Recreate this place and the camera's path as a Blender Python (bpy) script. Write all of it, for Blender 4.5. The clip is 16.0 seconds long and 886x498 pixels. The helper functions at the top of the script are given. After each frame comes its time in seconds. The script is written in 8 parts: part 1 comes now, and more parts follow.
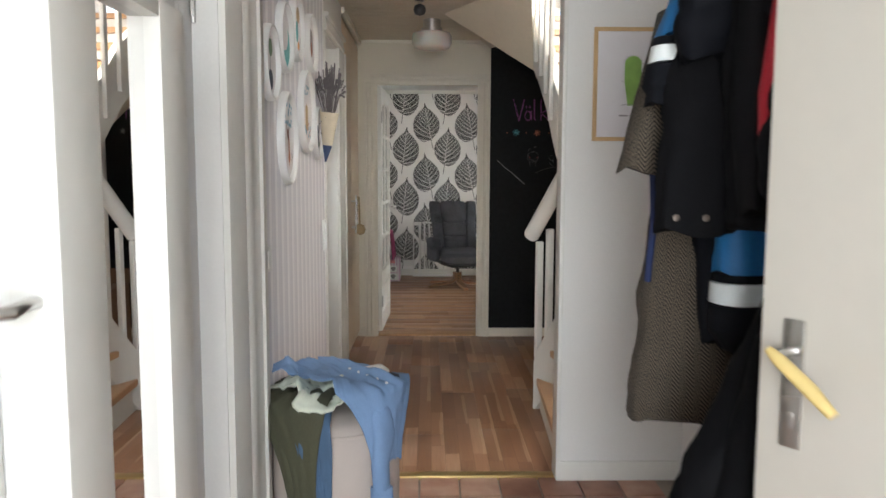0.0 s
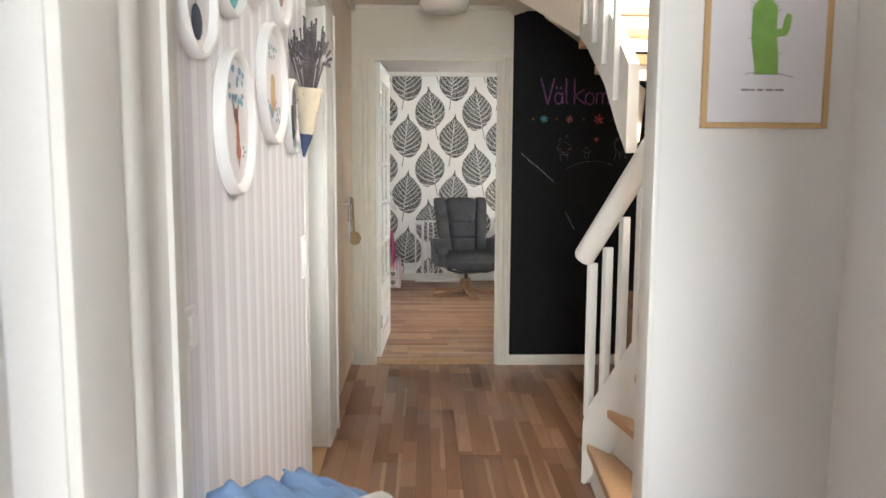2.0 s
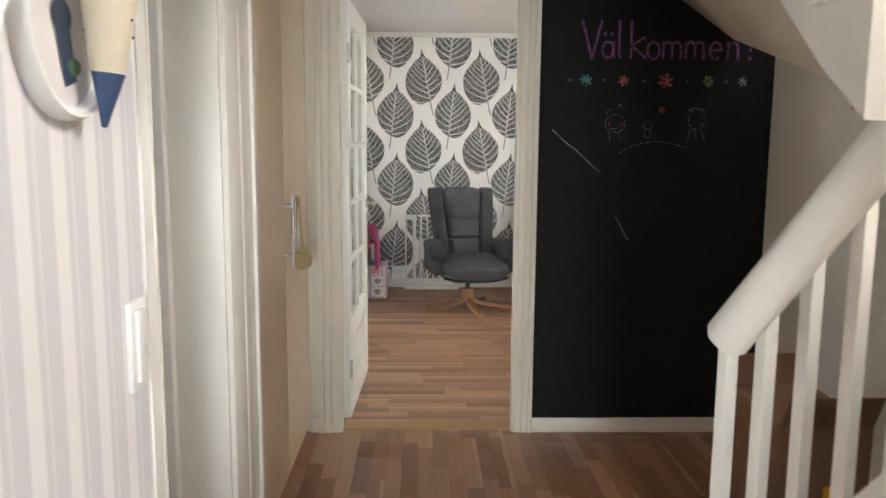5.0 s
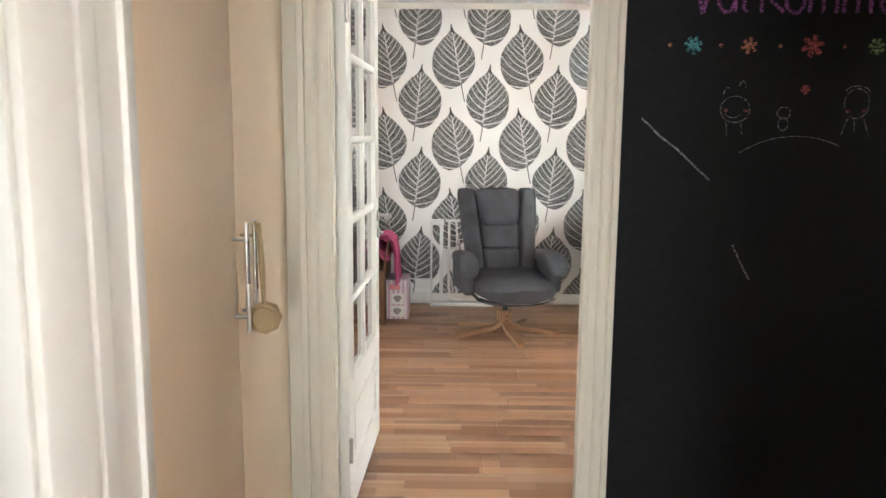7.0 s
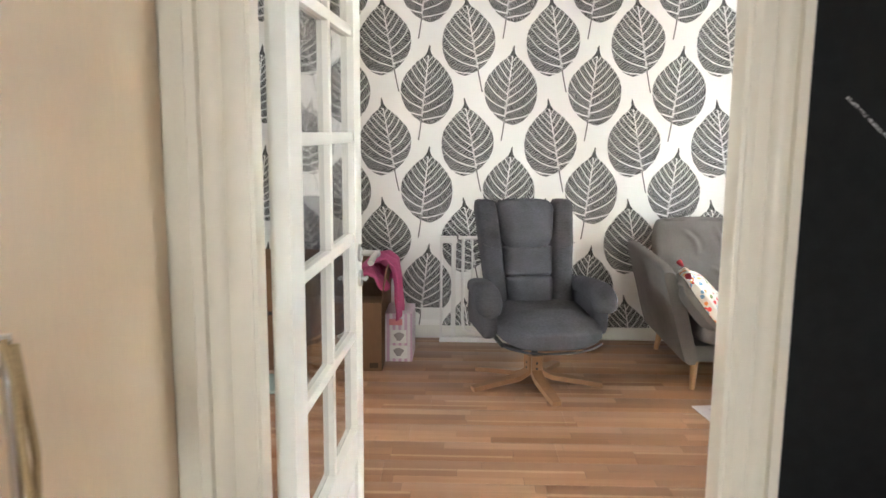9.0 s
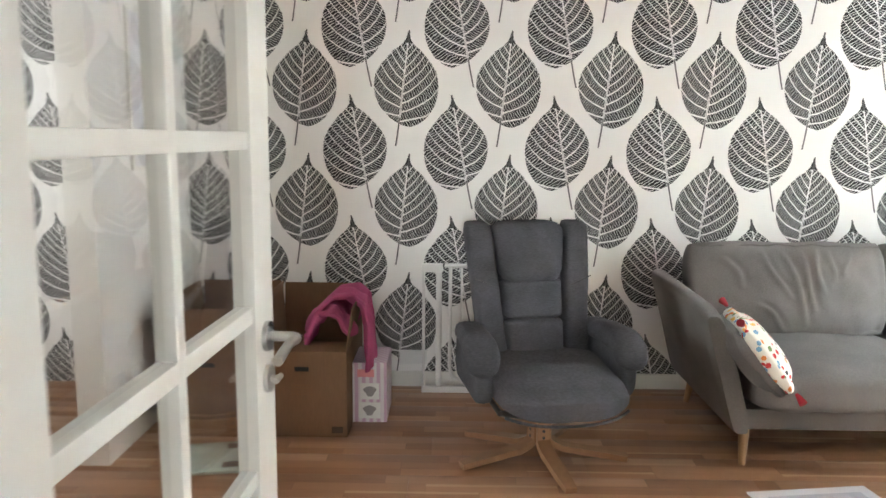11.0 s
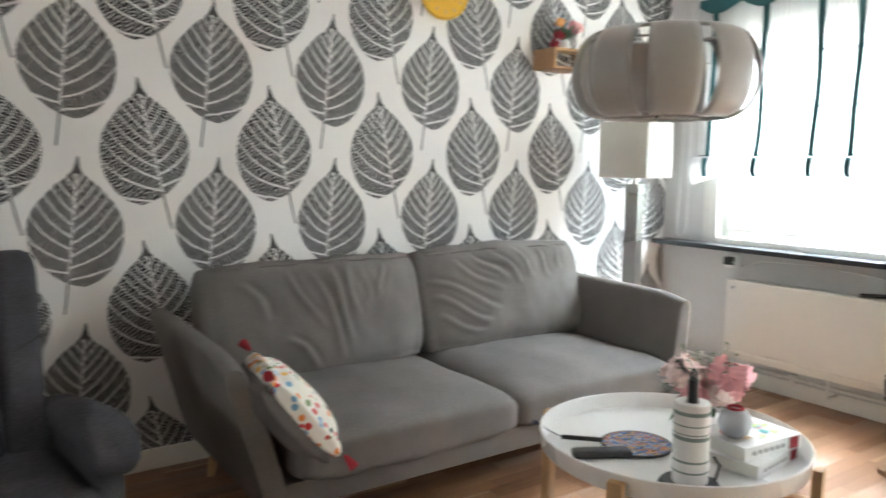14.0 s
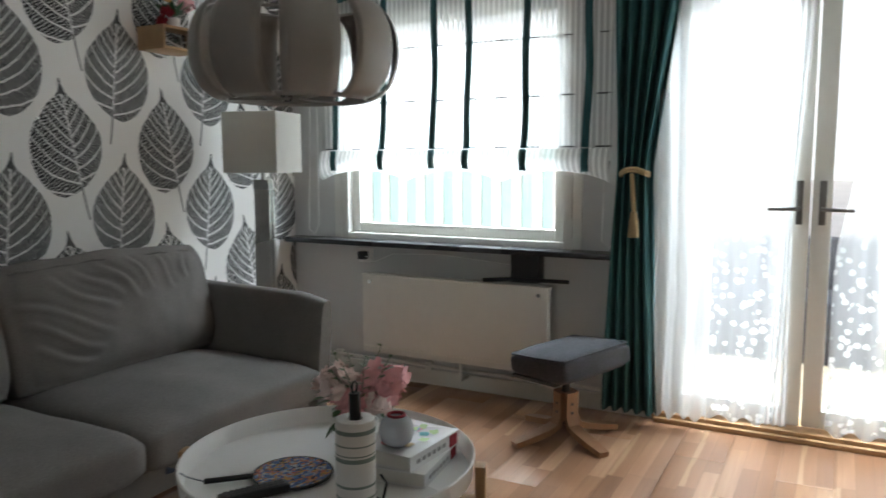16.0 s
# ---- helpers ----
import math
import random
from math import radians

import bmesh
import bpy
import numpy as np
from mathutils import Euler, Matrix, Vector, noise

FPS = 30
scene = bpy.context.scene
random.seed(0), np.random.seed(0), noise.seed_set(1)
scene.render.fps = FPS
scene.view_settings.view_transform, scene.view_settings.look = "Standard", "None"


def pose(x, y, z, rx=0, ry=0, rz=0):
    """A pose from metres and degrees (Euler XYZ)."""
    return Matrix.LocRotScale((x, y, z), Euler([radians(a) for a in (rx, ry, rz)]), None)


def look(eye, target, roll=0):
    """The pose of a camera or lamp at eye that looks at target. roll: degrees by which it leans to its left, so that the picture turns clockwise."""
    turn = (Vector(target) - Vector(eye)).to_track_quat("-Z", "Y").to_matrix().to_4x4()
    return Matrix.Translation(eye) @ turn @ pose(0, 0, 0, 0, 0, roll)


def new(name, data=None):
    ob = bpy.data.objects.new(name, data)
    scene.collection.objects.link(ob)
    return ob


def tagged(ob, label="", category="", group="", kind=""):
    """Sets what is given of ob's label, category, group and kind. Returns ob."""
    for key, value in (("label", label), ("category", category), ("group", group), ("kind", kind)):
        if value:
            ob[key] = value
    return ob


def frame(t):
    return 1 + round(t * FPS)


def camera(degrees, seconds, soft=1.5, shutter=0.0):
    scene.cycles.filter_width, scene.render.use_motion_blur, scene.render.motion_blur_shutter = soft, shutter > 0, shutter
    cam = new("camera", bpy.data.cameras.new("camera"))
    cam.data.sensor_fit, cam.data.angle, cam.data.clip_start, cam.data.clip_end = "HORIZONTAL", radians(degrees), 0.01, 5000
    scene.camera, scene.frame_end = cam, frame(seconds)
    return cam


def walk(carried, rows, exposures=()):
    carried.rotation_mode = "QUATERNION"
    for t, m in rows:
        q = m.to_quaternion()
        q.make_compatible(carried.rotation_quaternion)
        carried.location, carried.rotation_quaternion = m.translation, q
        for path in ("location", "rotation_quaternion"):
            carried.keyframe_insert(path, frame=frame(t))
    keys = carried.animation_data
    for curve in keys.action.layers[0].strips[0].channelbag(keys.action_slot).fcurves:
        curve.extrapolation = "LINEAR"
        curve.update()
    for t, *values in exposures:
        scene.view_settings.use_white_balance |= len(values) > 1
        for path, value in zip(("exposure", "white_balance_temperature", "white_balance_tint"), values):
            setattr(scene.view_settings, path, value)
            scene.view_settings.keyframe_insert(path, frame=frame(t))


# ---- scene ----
cam = camera(60.8, 16.0, shutter=0.5)
PATH = [
    (0, (1.318, 0.457, 1.33), (1.355, 2.446, 1.128), 0.2),
    (0.5, (1.267, 0.75, 1.368), (1.308, 2.739, 1.167), 0.1),
    (1, (1.266, 1.021, 1.369), (1.308, 3.01, 1.167), 0.1),
    (1.5, (1.247, 1.279, 1.364), (1.293, 3.267, 1.15), 0.3),
    (2, (1.239, 1.521, 1.366), (1.284, 3.507, 1.136), 0.3),
    (2.5, (1.235, 1.77, 1.378), (1.285, 3.754, 1.13), 0.4),
    (3, (1.229, 2.025, 1.37), (1.279, 4.006, 1.106), 0.5),
    (3.5, (1.253, 2.277, 1.382), (1.311, 4.257, 1.108), 0.5),
    (4, (1.274, 2.545, 1.357), (1.33, 4.526, 1.089), 0.5),
    (4.2, (1.28, 2.651, 1.358), (1.337, 4.632, 1.088), 0.5),
    (6.3, (1.284, 3.772, 1.367), (1.289, 5.749, 1.068), 0.5),
    (6.5, (1.285, 3.88, 1.37), (1.275, 5.856, 1.066), 0.6),
    (7, (1.281, 4.141, 1.377), (1.258, 6.118, 1.072), 0.5),
    (7.5, (1.269, 4.439, 1.377), (1.231, 6.415, 1.071), 0.5),
    (8, (1.261, 4.724, 1.368), (1.22, 6.7, 1.06), 0.5),
    (8.5, (1.261, 4.989, 1.364), (1.216, 6.965, 1.059), 0.4),
    (9, (1.252, 5.265, 1.367), (1.202, 7.24, 1.058), 0.4),
    (11.3, (1.286, 6.299, 1.35), (1.27, 8.281, 1.061), 0.5),
    (11.5, (1.332, 6.394, 1.345), (1.355, 8.375, 1.059), 0.5),
    (12, (1.425, 6.606, 1.33), (1.583, 8.582, 1.05), 0.5),
    (12.5, (1.488, 6.786, 1.312), (1.846, 8.735, 1.044), 0.5),
    (13, (1.543, 6.916, 1.293), (2.153, 8.803, 1.032), 0.5),
    (13.5, (1.588, 6.995, 1.279), (2.425, 8.795, 1.033), 0.4),
    (14, (1.635, 7.046, 1.26), (2.75, 8.69, 1.027), 0.3),
    (14.5, (1.683, 7.105, 1.247), (2.995, 8.596, 1.017), 0.1),
    (15, (1.716, 7.173, 1.246), (3.185, 8.509, 1.014), -0.1),
    (15.5, (1.772, 7.235, 1.238), (3.421, 8.343, 1.004), -0.2),
    (16, (1.846, 7.286, 1.229), (3.603, 8.213, 0.997), -0.2),
]
walk(cam, [(t, look(e, g, r)) for t, e, g, r in PATH],
     [(0, 1.78), (0.5, 2.2), (1.0, 2.45), (1.5, 2.55), (3.0, 2.6), (4.2, 2.35), (6.3, 2.9), (8, 2.95), (8.5, 3.08), (9, 2.97), (11.5, 2.55), (12.5, 2.5), (13.5, 1.95), (14.5, 1.5), (15, 1.15), (15.5, 0.6), (16, 0.05)])


# ---- place ----
# world, sun, lamps for the daylight through the openings, and two added fills
world = bpy.data.worlds.new("world")
scene.world = world
world.use_nodes = True
wn = world.node_tree.nodes
sky = wn.new("ShaderNodeTexSky")
sky.sky_type, sky.sun_disc = "NISHITA", False
sky.sun_elevation, sky.sun_rotation = radians(50), radians(273)
world.node_tree.links.new(sky.outputs[0], wn["Background"].inputs[0])
wn["Background"].inputs[1].default_value = 0.15
sun = new("sun", bpy.data.lights.new("sun", "SUN"))
sun.data.energy, sun.data.angle, sun.data.color = 3.6, radians(0.6), (1.0, 0.95, 0.88)
sun.matrix_world = look((-7.9, 4.8, 9.5), (0, 4.4, 0))


def area_lamp(name, eye, target, w, hgt, watts, color=(1, 1, 1)):
    ob = new(name, bpy.data.lights.new(name, "AREA"))
    ob.data.shape, ob.data.size, ob.data.size_y = "RECTANGLE", w, hgt
    ob.data.energy, ob.data.color = watts, color
    ob.matrix_world = look(eye, target)
    return ob


area_lamp("window_daylight", (6.35, 9.2, 3.0), (4.6, 9.14, 0.9), 1.8, 1.1, 265, (0.80, 0.92, 1.0))
area_lamp("patio_daylight", (6.35, 7.36, 3.0), (4.5, 7.45, 0.7), 1.8, 1.1, 325, (0.81, 0.92, 1.0))
area_lamp("entrance_daylight", (1.40, -2.6, 1.5), (1.40, 1.0, 1.1), 2.4, 2.4, 90, (0.93, 0.97, 1.0))
area_lamp("side_room_daylight", (-1.05, 4.9, 1.5), (0.4, 4.9, 1.2), 0.9, 1.1, 1.8, (0.86, 0.95, 1.0))
# Unseen fill lamp added over the stairs to brighten the closet and hall.
area_lamp("landing_fill", (2.83, 4.45, 2.85), (0.80, 6.3, 0.9), 1.2, 0.8, 25, (1.0, 0.96, 0.92))
# Fill lamp added before the closed dining wall, which has no window.
area_lamp("dining_fill", (-2.75, 8.4, 1.5), (-1.0, 8.4, 1.2), 1.4, 1.2, 13, (0.95, 0.98, 1.0))


# ---- materials ----
class Sock:
    """A value in a node tree, with arithmetic."""

    def __init__(self, tree, s):
        self.tree, self.s = tree, s

    def op(self, kind, *others):
        n = self.tree.nodes.new("ShaderNodeMath")
        n.operation = kind
        for i, o in enumerate((self, *others)):
            if isinstance(o, Sock):
                self.tree.links.new(o.s, n.inputs[i])
            else:
                n.inputs[i].default_value = o
        return Sock(self.tree, n.outputs[0])

    def __add__(self, o): return self.op("ADD", o)
    def __sub__(self, o): return self.op("SUBTRACT", o)
    def __mul__(self, o): return self.op("MULTIPLY", o)
    def __rsub__(self, o): return (self * -1.0) + o
    def __radd__(self, o): return self + o
    def __rmul__(self, o): return self * o
    def __truediv__(self, o): return self.op("DIVIDE", o)
    def floor(self): return self.op("FLOOR")
    def fract(self): return self.op("FRACT")
    def less(self, o): return self.op("LESS_THAN", o)
    def more(self, o): return self.op("GREATER_THAN", o)
    def absolute(self): return self.op("ABSOLUTE")
    def soft(self, a, b):
        """0 at a, 1 at b, between them a slope."""
        n = self.tree.nodes.new("ShaderNodeMapRange")
        self.tree.links.new(self.s, n.inputs[0])
        n.inputs[1].default_value, n.inputs[2].default_value = a, b
        return Sock(self.tree, n.outputs[0])


class Paint:
    """A material with a Principled shader, and short ways to its nodes."""

    def __init__(self, name, color=(0.8, 0.8, 0.8), rough=0.5, metal=0.0):
        self.m = bpy.data.materials.new(name)
        self.m.use_nodes = True
        self.t = self.m.node_tree
        self.b = self.t.nodes["Principled BSDF"]
        self.b.inputs["Base Color"].default_value = (*color, 1)
        self.b.inputs["Roughness"].default_value = rough
        self.b.inputs["Metallic"].default_value = metal
        self.color = color

    def node(self, kind, **values):
        n = self.t.nodes.new(kind)
        for k, v in values.items():
            n.inputs[k].default_value = v
        return n

    def link(self, a, b):
        self.t.links.new(a.s if isinstance(a, Sock) else a, b)

    def place(self):
        n = self.t.nodes.new("ShaderNodeNewGeometry")
        s = self.t.nodes.new("ShaderNodeSeparateXYZ")
        self.t.links.new(n.outputs["Position"], s.inputs[0])
        return [Sock(self.t, s.outputs[i]) for i in range(3)]

    def local(self):
        n = self.t.nodes.new("ShaderNodeTexCoord")
        s = self.t.nodes.new("ShaderNodeSeparateXYZ")
        self.t.links.new(n.outputs["Object"], s.inputs[0])
        return [Sock(self.t, s.outputs[i]) for i in range(3)]

    def vec(self, x, y, z=0.0):
        n = self.t.nodes.new("ShaderNodeCombineXYZ")
        for i, v in enumerate((x, y, z)):
            if isinstance(v, Sock):
                self.t.links.new(v.s, n.inputs[i])
            else:
                n.inputs[i].default_value = v
        return n.outputs[0]

    def noise(self, scale, detail=3.0, vector=None, stretch=None):
        n = self.node("ShaderNodeTexNoise", Scale=scale, Detail=detail)
        if vector is None:
            c = self.t.nodes.new("ShaderNodeTexCoord")
            vector = c.outputs["Object"]
        if stretch:
            mp = self.t.nodes.new("ShaderNodeMapping")
            mp.inputs["Scale"].default_value = stretch
            self.t.links.new(vector, mp.inputs[0])
            vector = mp.outputs[0]
        self.t.links.new(vector, n.inputs["Vector"])
        return Sock(self.t, n.outputs["Fac"])

    def white(self, vector):
        n = self.t.nodes.new("ShaderNodeTexWhiteNoise")
        n.noise_dimensions = "3D"
        self.t.links.new(vector, n.inputs["Vector"])
        return Sock(self.t, n.outputs["Value"])

    def ramp(self, fac, stops):
        n = self.t.nodes.new("ShaderNodeValToRGB")
        self.link(fac, n.inputs[0])
        e = n.color_ramp.elements
        while len(e) < len(stops):
            e.new(0.5)
        for el, (p, c) in zip(e, stops):
            el.position, el.color = p, (*c, 1)
        return n.outputs[0]

    def mix(self, fac, a, b):
        n = self.t.nodes.new("ShaderNodeMix")
        n.data_type = "RGBA"
        for i, v in ((0, fac), (6, a), (7, b)):
            if isinstance(v, tuple):
                n.inputs[i].default_value = (*v, 1)
            elif isinstance(v, float):
                n.inputs[i].default_value = v
            else:
                self.link(v, n.inputs[i])
        return n.outputs[2]

    def col(self, out):
        self.link(out, self.b.inputs["Base Color"])
        return self

    def bump(self, height, strength=0.3, distance=0.002):
        n = self.node("ShaderNodeBump", Strength=strength, Distance=distance)
        self.link(height, n.inputs["Height"])
        self.t.links.new(n.outputs[0], self.b.inputs["Normal"])
        return self

    def grain(self, scale, vary=0.08, bump=0.15, distance=0.001, stretch=None, wide=1.5):
        """Wear at two scales: a fine grain and broad unevenness."""
        fine, broad = self.noise(scale, 4.0, stretch=stretch), self.noise(wide, 2.0)
        c = self.color
        lo, hi = tuple(v * (1 - vary) for v in c), tuple(min(1, v * (1 + vary)) for v in c)
        self.col(self.ramp(fine * 0.5 + broad * 0.5, [(0.3, lo), (0.7, hi)]))
        r = self.b.inputs["Roughness"].default_value
        self.link(broad.soft(0.3, 0.7) * 0.12 + (r - 0.06), self.b.inputs["Roughness"])
        if bump:
            self.bump(fine, bump, distance)
        return self


def simple(name, color, rough=0.5, metal=0.0, scale=60, vary=0.07, bump=0.12, distance=0.0008, stretch=None):
    return Paint(name, color, rough, metal).grain(scale, vary, bump, distance, stretch).m


PAINT_WHITE = simple("white_gloss_paint", (0.78, 0.77, 0.72), 0.35, scale=25, vary=0.03)
PAINT_CREAM = simple("cream_gloss_paint", (0.74, 0.69, 0.58), 0.38, scale=25, vary=0.04)
DOOR_WHITE = simple("door_paint", (0.72, 0.71, 0.69), 0.4, scale=20, vary=0.03)
DOOR_BEIGE = simple("beige_door_paint", (0.53, 0.50, 0.44), 0.4, scale=20, vary=0.03)
WALL_WHITE = simple("white_wall_paint", (0.80, 0.79, 0.76), 0.65, scale=140, vary=0.03, bump=0.2)
WALL_CREAM = simple("cream_wall_paint", (0.74, 0.69, 0.57), 0.65, scale=140, vary=0.03, bump=0.2)
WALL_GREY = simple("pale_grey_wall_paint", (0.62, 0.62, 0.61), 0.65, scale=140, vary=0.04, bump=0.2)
CABINET = simple("birch_cabinet_foil", (0.80, 0.645, 0.47), 0.4, scale=40, vary=0.05, stretch=(8, 8, 0.5))
CEIL_WHITE = simple("ceiling_paint", (0.78, 0.77, 0.75), 0.7, scale=90, vary=0.03)
CEIL_BOARD = simple("ceiling_board_paint", (0.70, 0.62, 0.50), 0.5, scale=40, vary=0.04)
BLACKBOARD = Paint("chalkboard", (0.009, 0.0095, 0.010), 0.6).grain(30, 0.4, 0.1, wide=2.5).m
BLACKBOARD.node_tree.nodes["Principled BSDF"].inputs["Specular IOR Level"].default_value = 0.13
STEEL = simple("brushed_steel", (0.55, 0.54, 0.52), 0.3, 1.0, scale=200, vary=0.08, stretch=(1, 1, 20))
CHROME = simple("polished_chrome", (0.75, 0.75, 0.76), 0.12, 1.0, scale=50, vary=0.03, bump=0)
BRASS = simple("brass_strip", (0.60, 0.45, 0.20), 0.35, 1.0, scale=80)
BLACK_PLASTIC = simple("black_plastic", (0.018, 0.018, 0.02), 0.4, scale=120, vary=0.2)
WHITE_PLASTIC = simple("white_plastic", (0.80, 0.80, 0.78), 0.35, scale=60, vary=0.02)
DARK_SILL = simple("dark_stone_sill", (0.03, 0.03, 0.033), 0.25, scale=90, vary=0.3)
OAK = simple("oiled_oak", (0.42, 0.25, 0.12), 0.45, scale=35, vary=0.2, stretch=(1, 1, 0.12))
TREAD = simple("lacquered_beech_tread", (0.55, 0.33, 0.17), 0.35, scale=30, vary=0.14, stretch=(0.2, 2, 2))
PINE = simple("pale_pine", (0.58, 0.38, 0.18), 0.5, scale=30, vary=0.15, stretch=(3, 3, 0.3))
FABRIC_GREY = Paint("grey_sofa_fabric", (0.186, 0.174, 0.165), 0.9).grain(140, 0.30, 0.6, 0.002, stretch=(1, 1, 3), wide=4).m
FABRIC_SLATE = Paint("slate_chair_fabric", (0.060, 0.060, 0.068), 0.9).grain(70, 0.55, 0.6, 0.002, stretch=(1, 1, 5), wide=9).m
TEAL = simple("teal_curtain_cloth", (0.032, 0.12, 0.13), 0.85, scale=180, vary=0.15, bump=0.3)
GLASS = Paint("clear_glass", (1, 1, 1), 0.02)
GLASS.b.inputs["Transmission Weight"].default_value = 1.0
GLASS.b.inputs["IOR"].default_value = 1.45
GLASS = GLASS.m
MIRROR = Paint("mirror_silver", (0.9, 0.9, 0.9), 0.01, 1.0).m


def wood_floor(name, along):
    """Three-strip wood flooring; along: the axis of the strips."""
    p = Paint(name, (0.4, 0.25, 0.14), 0.33)
    x, y, z = p.place()
    u, v = (x, y) if along == 0 else (y, x)
    row = (v / 0.0665).floor()
    shift = p.white(p.vec(row, 3.0)) * 7.3
    strip = ((u / 0.52) + shift)
    cell = strip.floor()
    tone = p.white(p.vec(row, cell, 5.0))
    grain = p.noise(1.0, 6.0, p.vec(u * 3.0, v * 60.0, tone * 20.0))
    broad = p.noise(1.1, 2.0, p.vec(x, y, z))
    f = tone * 0.62 + grain * 0.38
    base = p.ramp(f, [(0.15, (0.235, 0.112, 0.058)), (0.42, (0.315, 0.160, 0.086)), (0.66, (0.385, 0.208, 0.118)), (0.86, (0.50, 0.305, 0.185))])
    sap = p.white(p.vec(row, cell, 9.0)).more(0.86) * ((v / 0.0665).fract() + (grain - 0.5) * 0.5).more(0.72)
    base = p.mix(sap * 0.5, base, (0.60, 0.42, 0.26))
    seam_v, seam_u = (v / 0.0665).fract(), strip.fract()
    seam = (seam_v.less(0.022) + seam_u.less(0.004)).op("MINIMUM", 1.0)
    p.col(p.mix(seam * 0.45, base, (0.06, 0.03, 0.015)))
    p.link(broad * 0.18 + 0.22 + grain * 0.08, p.b.inputs["Roughness"])
    return p.bump(grain - seam * 0.6, 0.12, 0.001).m


FLOOR_HALL = wood_floor("hall_strip_flooring", 1)
FLOOR_LIVING = wood_floor("living_strip_flooring", 0)


def striped_paper():
    p = Paint("striped_wallpaper", (0.75, 0.74, 0.76), 0.7)
    x, y, z = p.place()
    f = (y / 0.106).fract()
    a = f.soft(0.06, 0.09) * f.soft(0.47, 0.44)
    b = f.soft(0.60, 0.62) * f.soft(0.70, 0.68)
    pearl = p.noise(2.0, 3.0)
    p.col(p.mix(a * 0.9 + b * 0.5, (0.70, 0.69, 0.72), (0.86, 0.85, 0.86)))
    p.link(pearl * 0.15 + 0.5 - a * 0.1, p.b.inputs["Roughness"])
    return p.bump(p.noise(300, 2.0) + a * 0.3, 0.15, 0.0006).m


LEAF_W, LEAF_H, LEAF_X, LEAF_Z = 0.5315, 0.634, 1.257, 1.574


def leaf_paper():
    """White wallpaper with printed skeleton leaves in two staggered rows."""
    p = Paint("leaf_wallpaper", (0.8, 0.79, 0.76), 0.7)
    x, y, z = p.place()
    ink = None
    k = LEAF_W / 365.0
    smear = p.noise(11.0, 3.0, p.vec(x, z))
    wander = p.noise(38.0, 2.0, p.vec(x, z)) - 0.5
    fibre = p.noise(160.0, 2.0, p.vec(x, z))
    for dx, dz, lean, rank in ((0.0, 0.0, 1.0, 0.0), (0.311, -0.306, -1.0, 1.0)):
        gx = (x - (LEAF_X + dx)) / LEAF_W + 0.5
        gz = ((LEAF_Z + dz) - z) / LEAF_H + 0.02
        u = (gx.fract() - 0.5) * LEAF_W
        v = (gz.fract() - 0.02) * LEAF_H
        s = v / (340 * k)
        c = p.t.nodes.new("ShaderNodeFloatCurve")
        pts = c.mapping.curves[0].points
        shape = [(0, 0.02), (0.09, 0.075), (0.14, 0.18), (0.21, 0.43), (0.30, 0.67), (0.39, 0.87), (0.50, 0.99), (0.62, 1.0), (0.74, 0.91), (0.85, 0.71), (0.94, 0.43), (1, 0.0)]
        pts[0].location, pts[1].location = shape[0], shape[-1]
        for a, b in shape[1:-1]:
            pts.new(a, b)
        c.mapping.update()
        p.link(s, c.inputs["Value"])
        half = Sock(p.t, c.outputs[0]) * (114 * k) + fibre * 0.012 - 0.006
        mid_line = v * ((0.185 - 0.07 * rank) * lean)
        bow = v * (1.0 - s) * ((0.20 - 0.06 * rank) * lean)
        inside = (u - bow).absolute().less(half) * s.more(0.0) * s.less(1.0)
        w = u - mid_line
        aw = w.absolute()
        right = w.more(0.0)
        fan = 1.55 - s * 1.55
        q = v + aw * fan + aw * aw * 0.25 + right * (13 * k) + wander * 0.008 + smear * 0.008
        band = (q / (31 * k)) + 0.2
        edge = 0.5 - (band.fract() - 0.5).absolute()
        reach = aw / (114 * k)
        big = (edge - 0.064 + reach * 0.045 + (fibre - 0.5) * 0.10).soft(0.0, 0.045)
        own = p.white(p.vec(band.floor(), right * 3.0 + 7.0 * rank))
        rung = (aw * (0.55 + 0.45 * rank) - v * (0.95 - 0.3 * rank)) / (9.5 * k) + own * 6.0 + wander * 1.6
        gap = 0.5 - (rung.fract() - 0.5).absolute()
        hatch = (gap - 0.092 + (fibre - 0.5) * 0.34).soft(0.0, 0.07)
        mid = (aw - 0.0012 - s * 0.0034).soft(0.0, 0.002)
        body = inside * big * mid * (hatch * 0.76 + 0.24)
        stem_u = (u - mid_line - (s - 0.9) * (s - 0.9) * (0.04 * lean)).absolute()
        stem = stem_u.less(0.0040) * s.more(0.90) * s.less(1.20)
        core = aw.less(0.0016) * s.more(0.45) * s.less(0.92)
        one = body.op("MAXIMUM", stem * 0.85).op("MAXIMUM", core * 0.6).op("MAXIMUM", inside * s.less(0.13) * 0.9)
        ink = one if ink is None else ink.op("MAXIMUM", one)
    seam = ((x / 0.533).fract()).less(0.003)
    paper = p.mix(p.noise(1.3, 3.0, p.vec(x, z)), (0.85, 0.84, 0.82), (0.90, 0.89, 0.87))
    p.col(p.mix(ink, paper, (0.012, 0.012, 0.014)))
    return p.bump(fibre + seam * 0.5, 0.1, 0.0006).m


STRIPES = striped_paper()
LEAVES = leaf_paper()


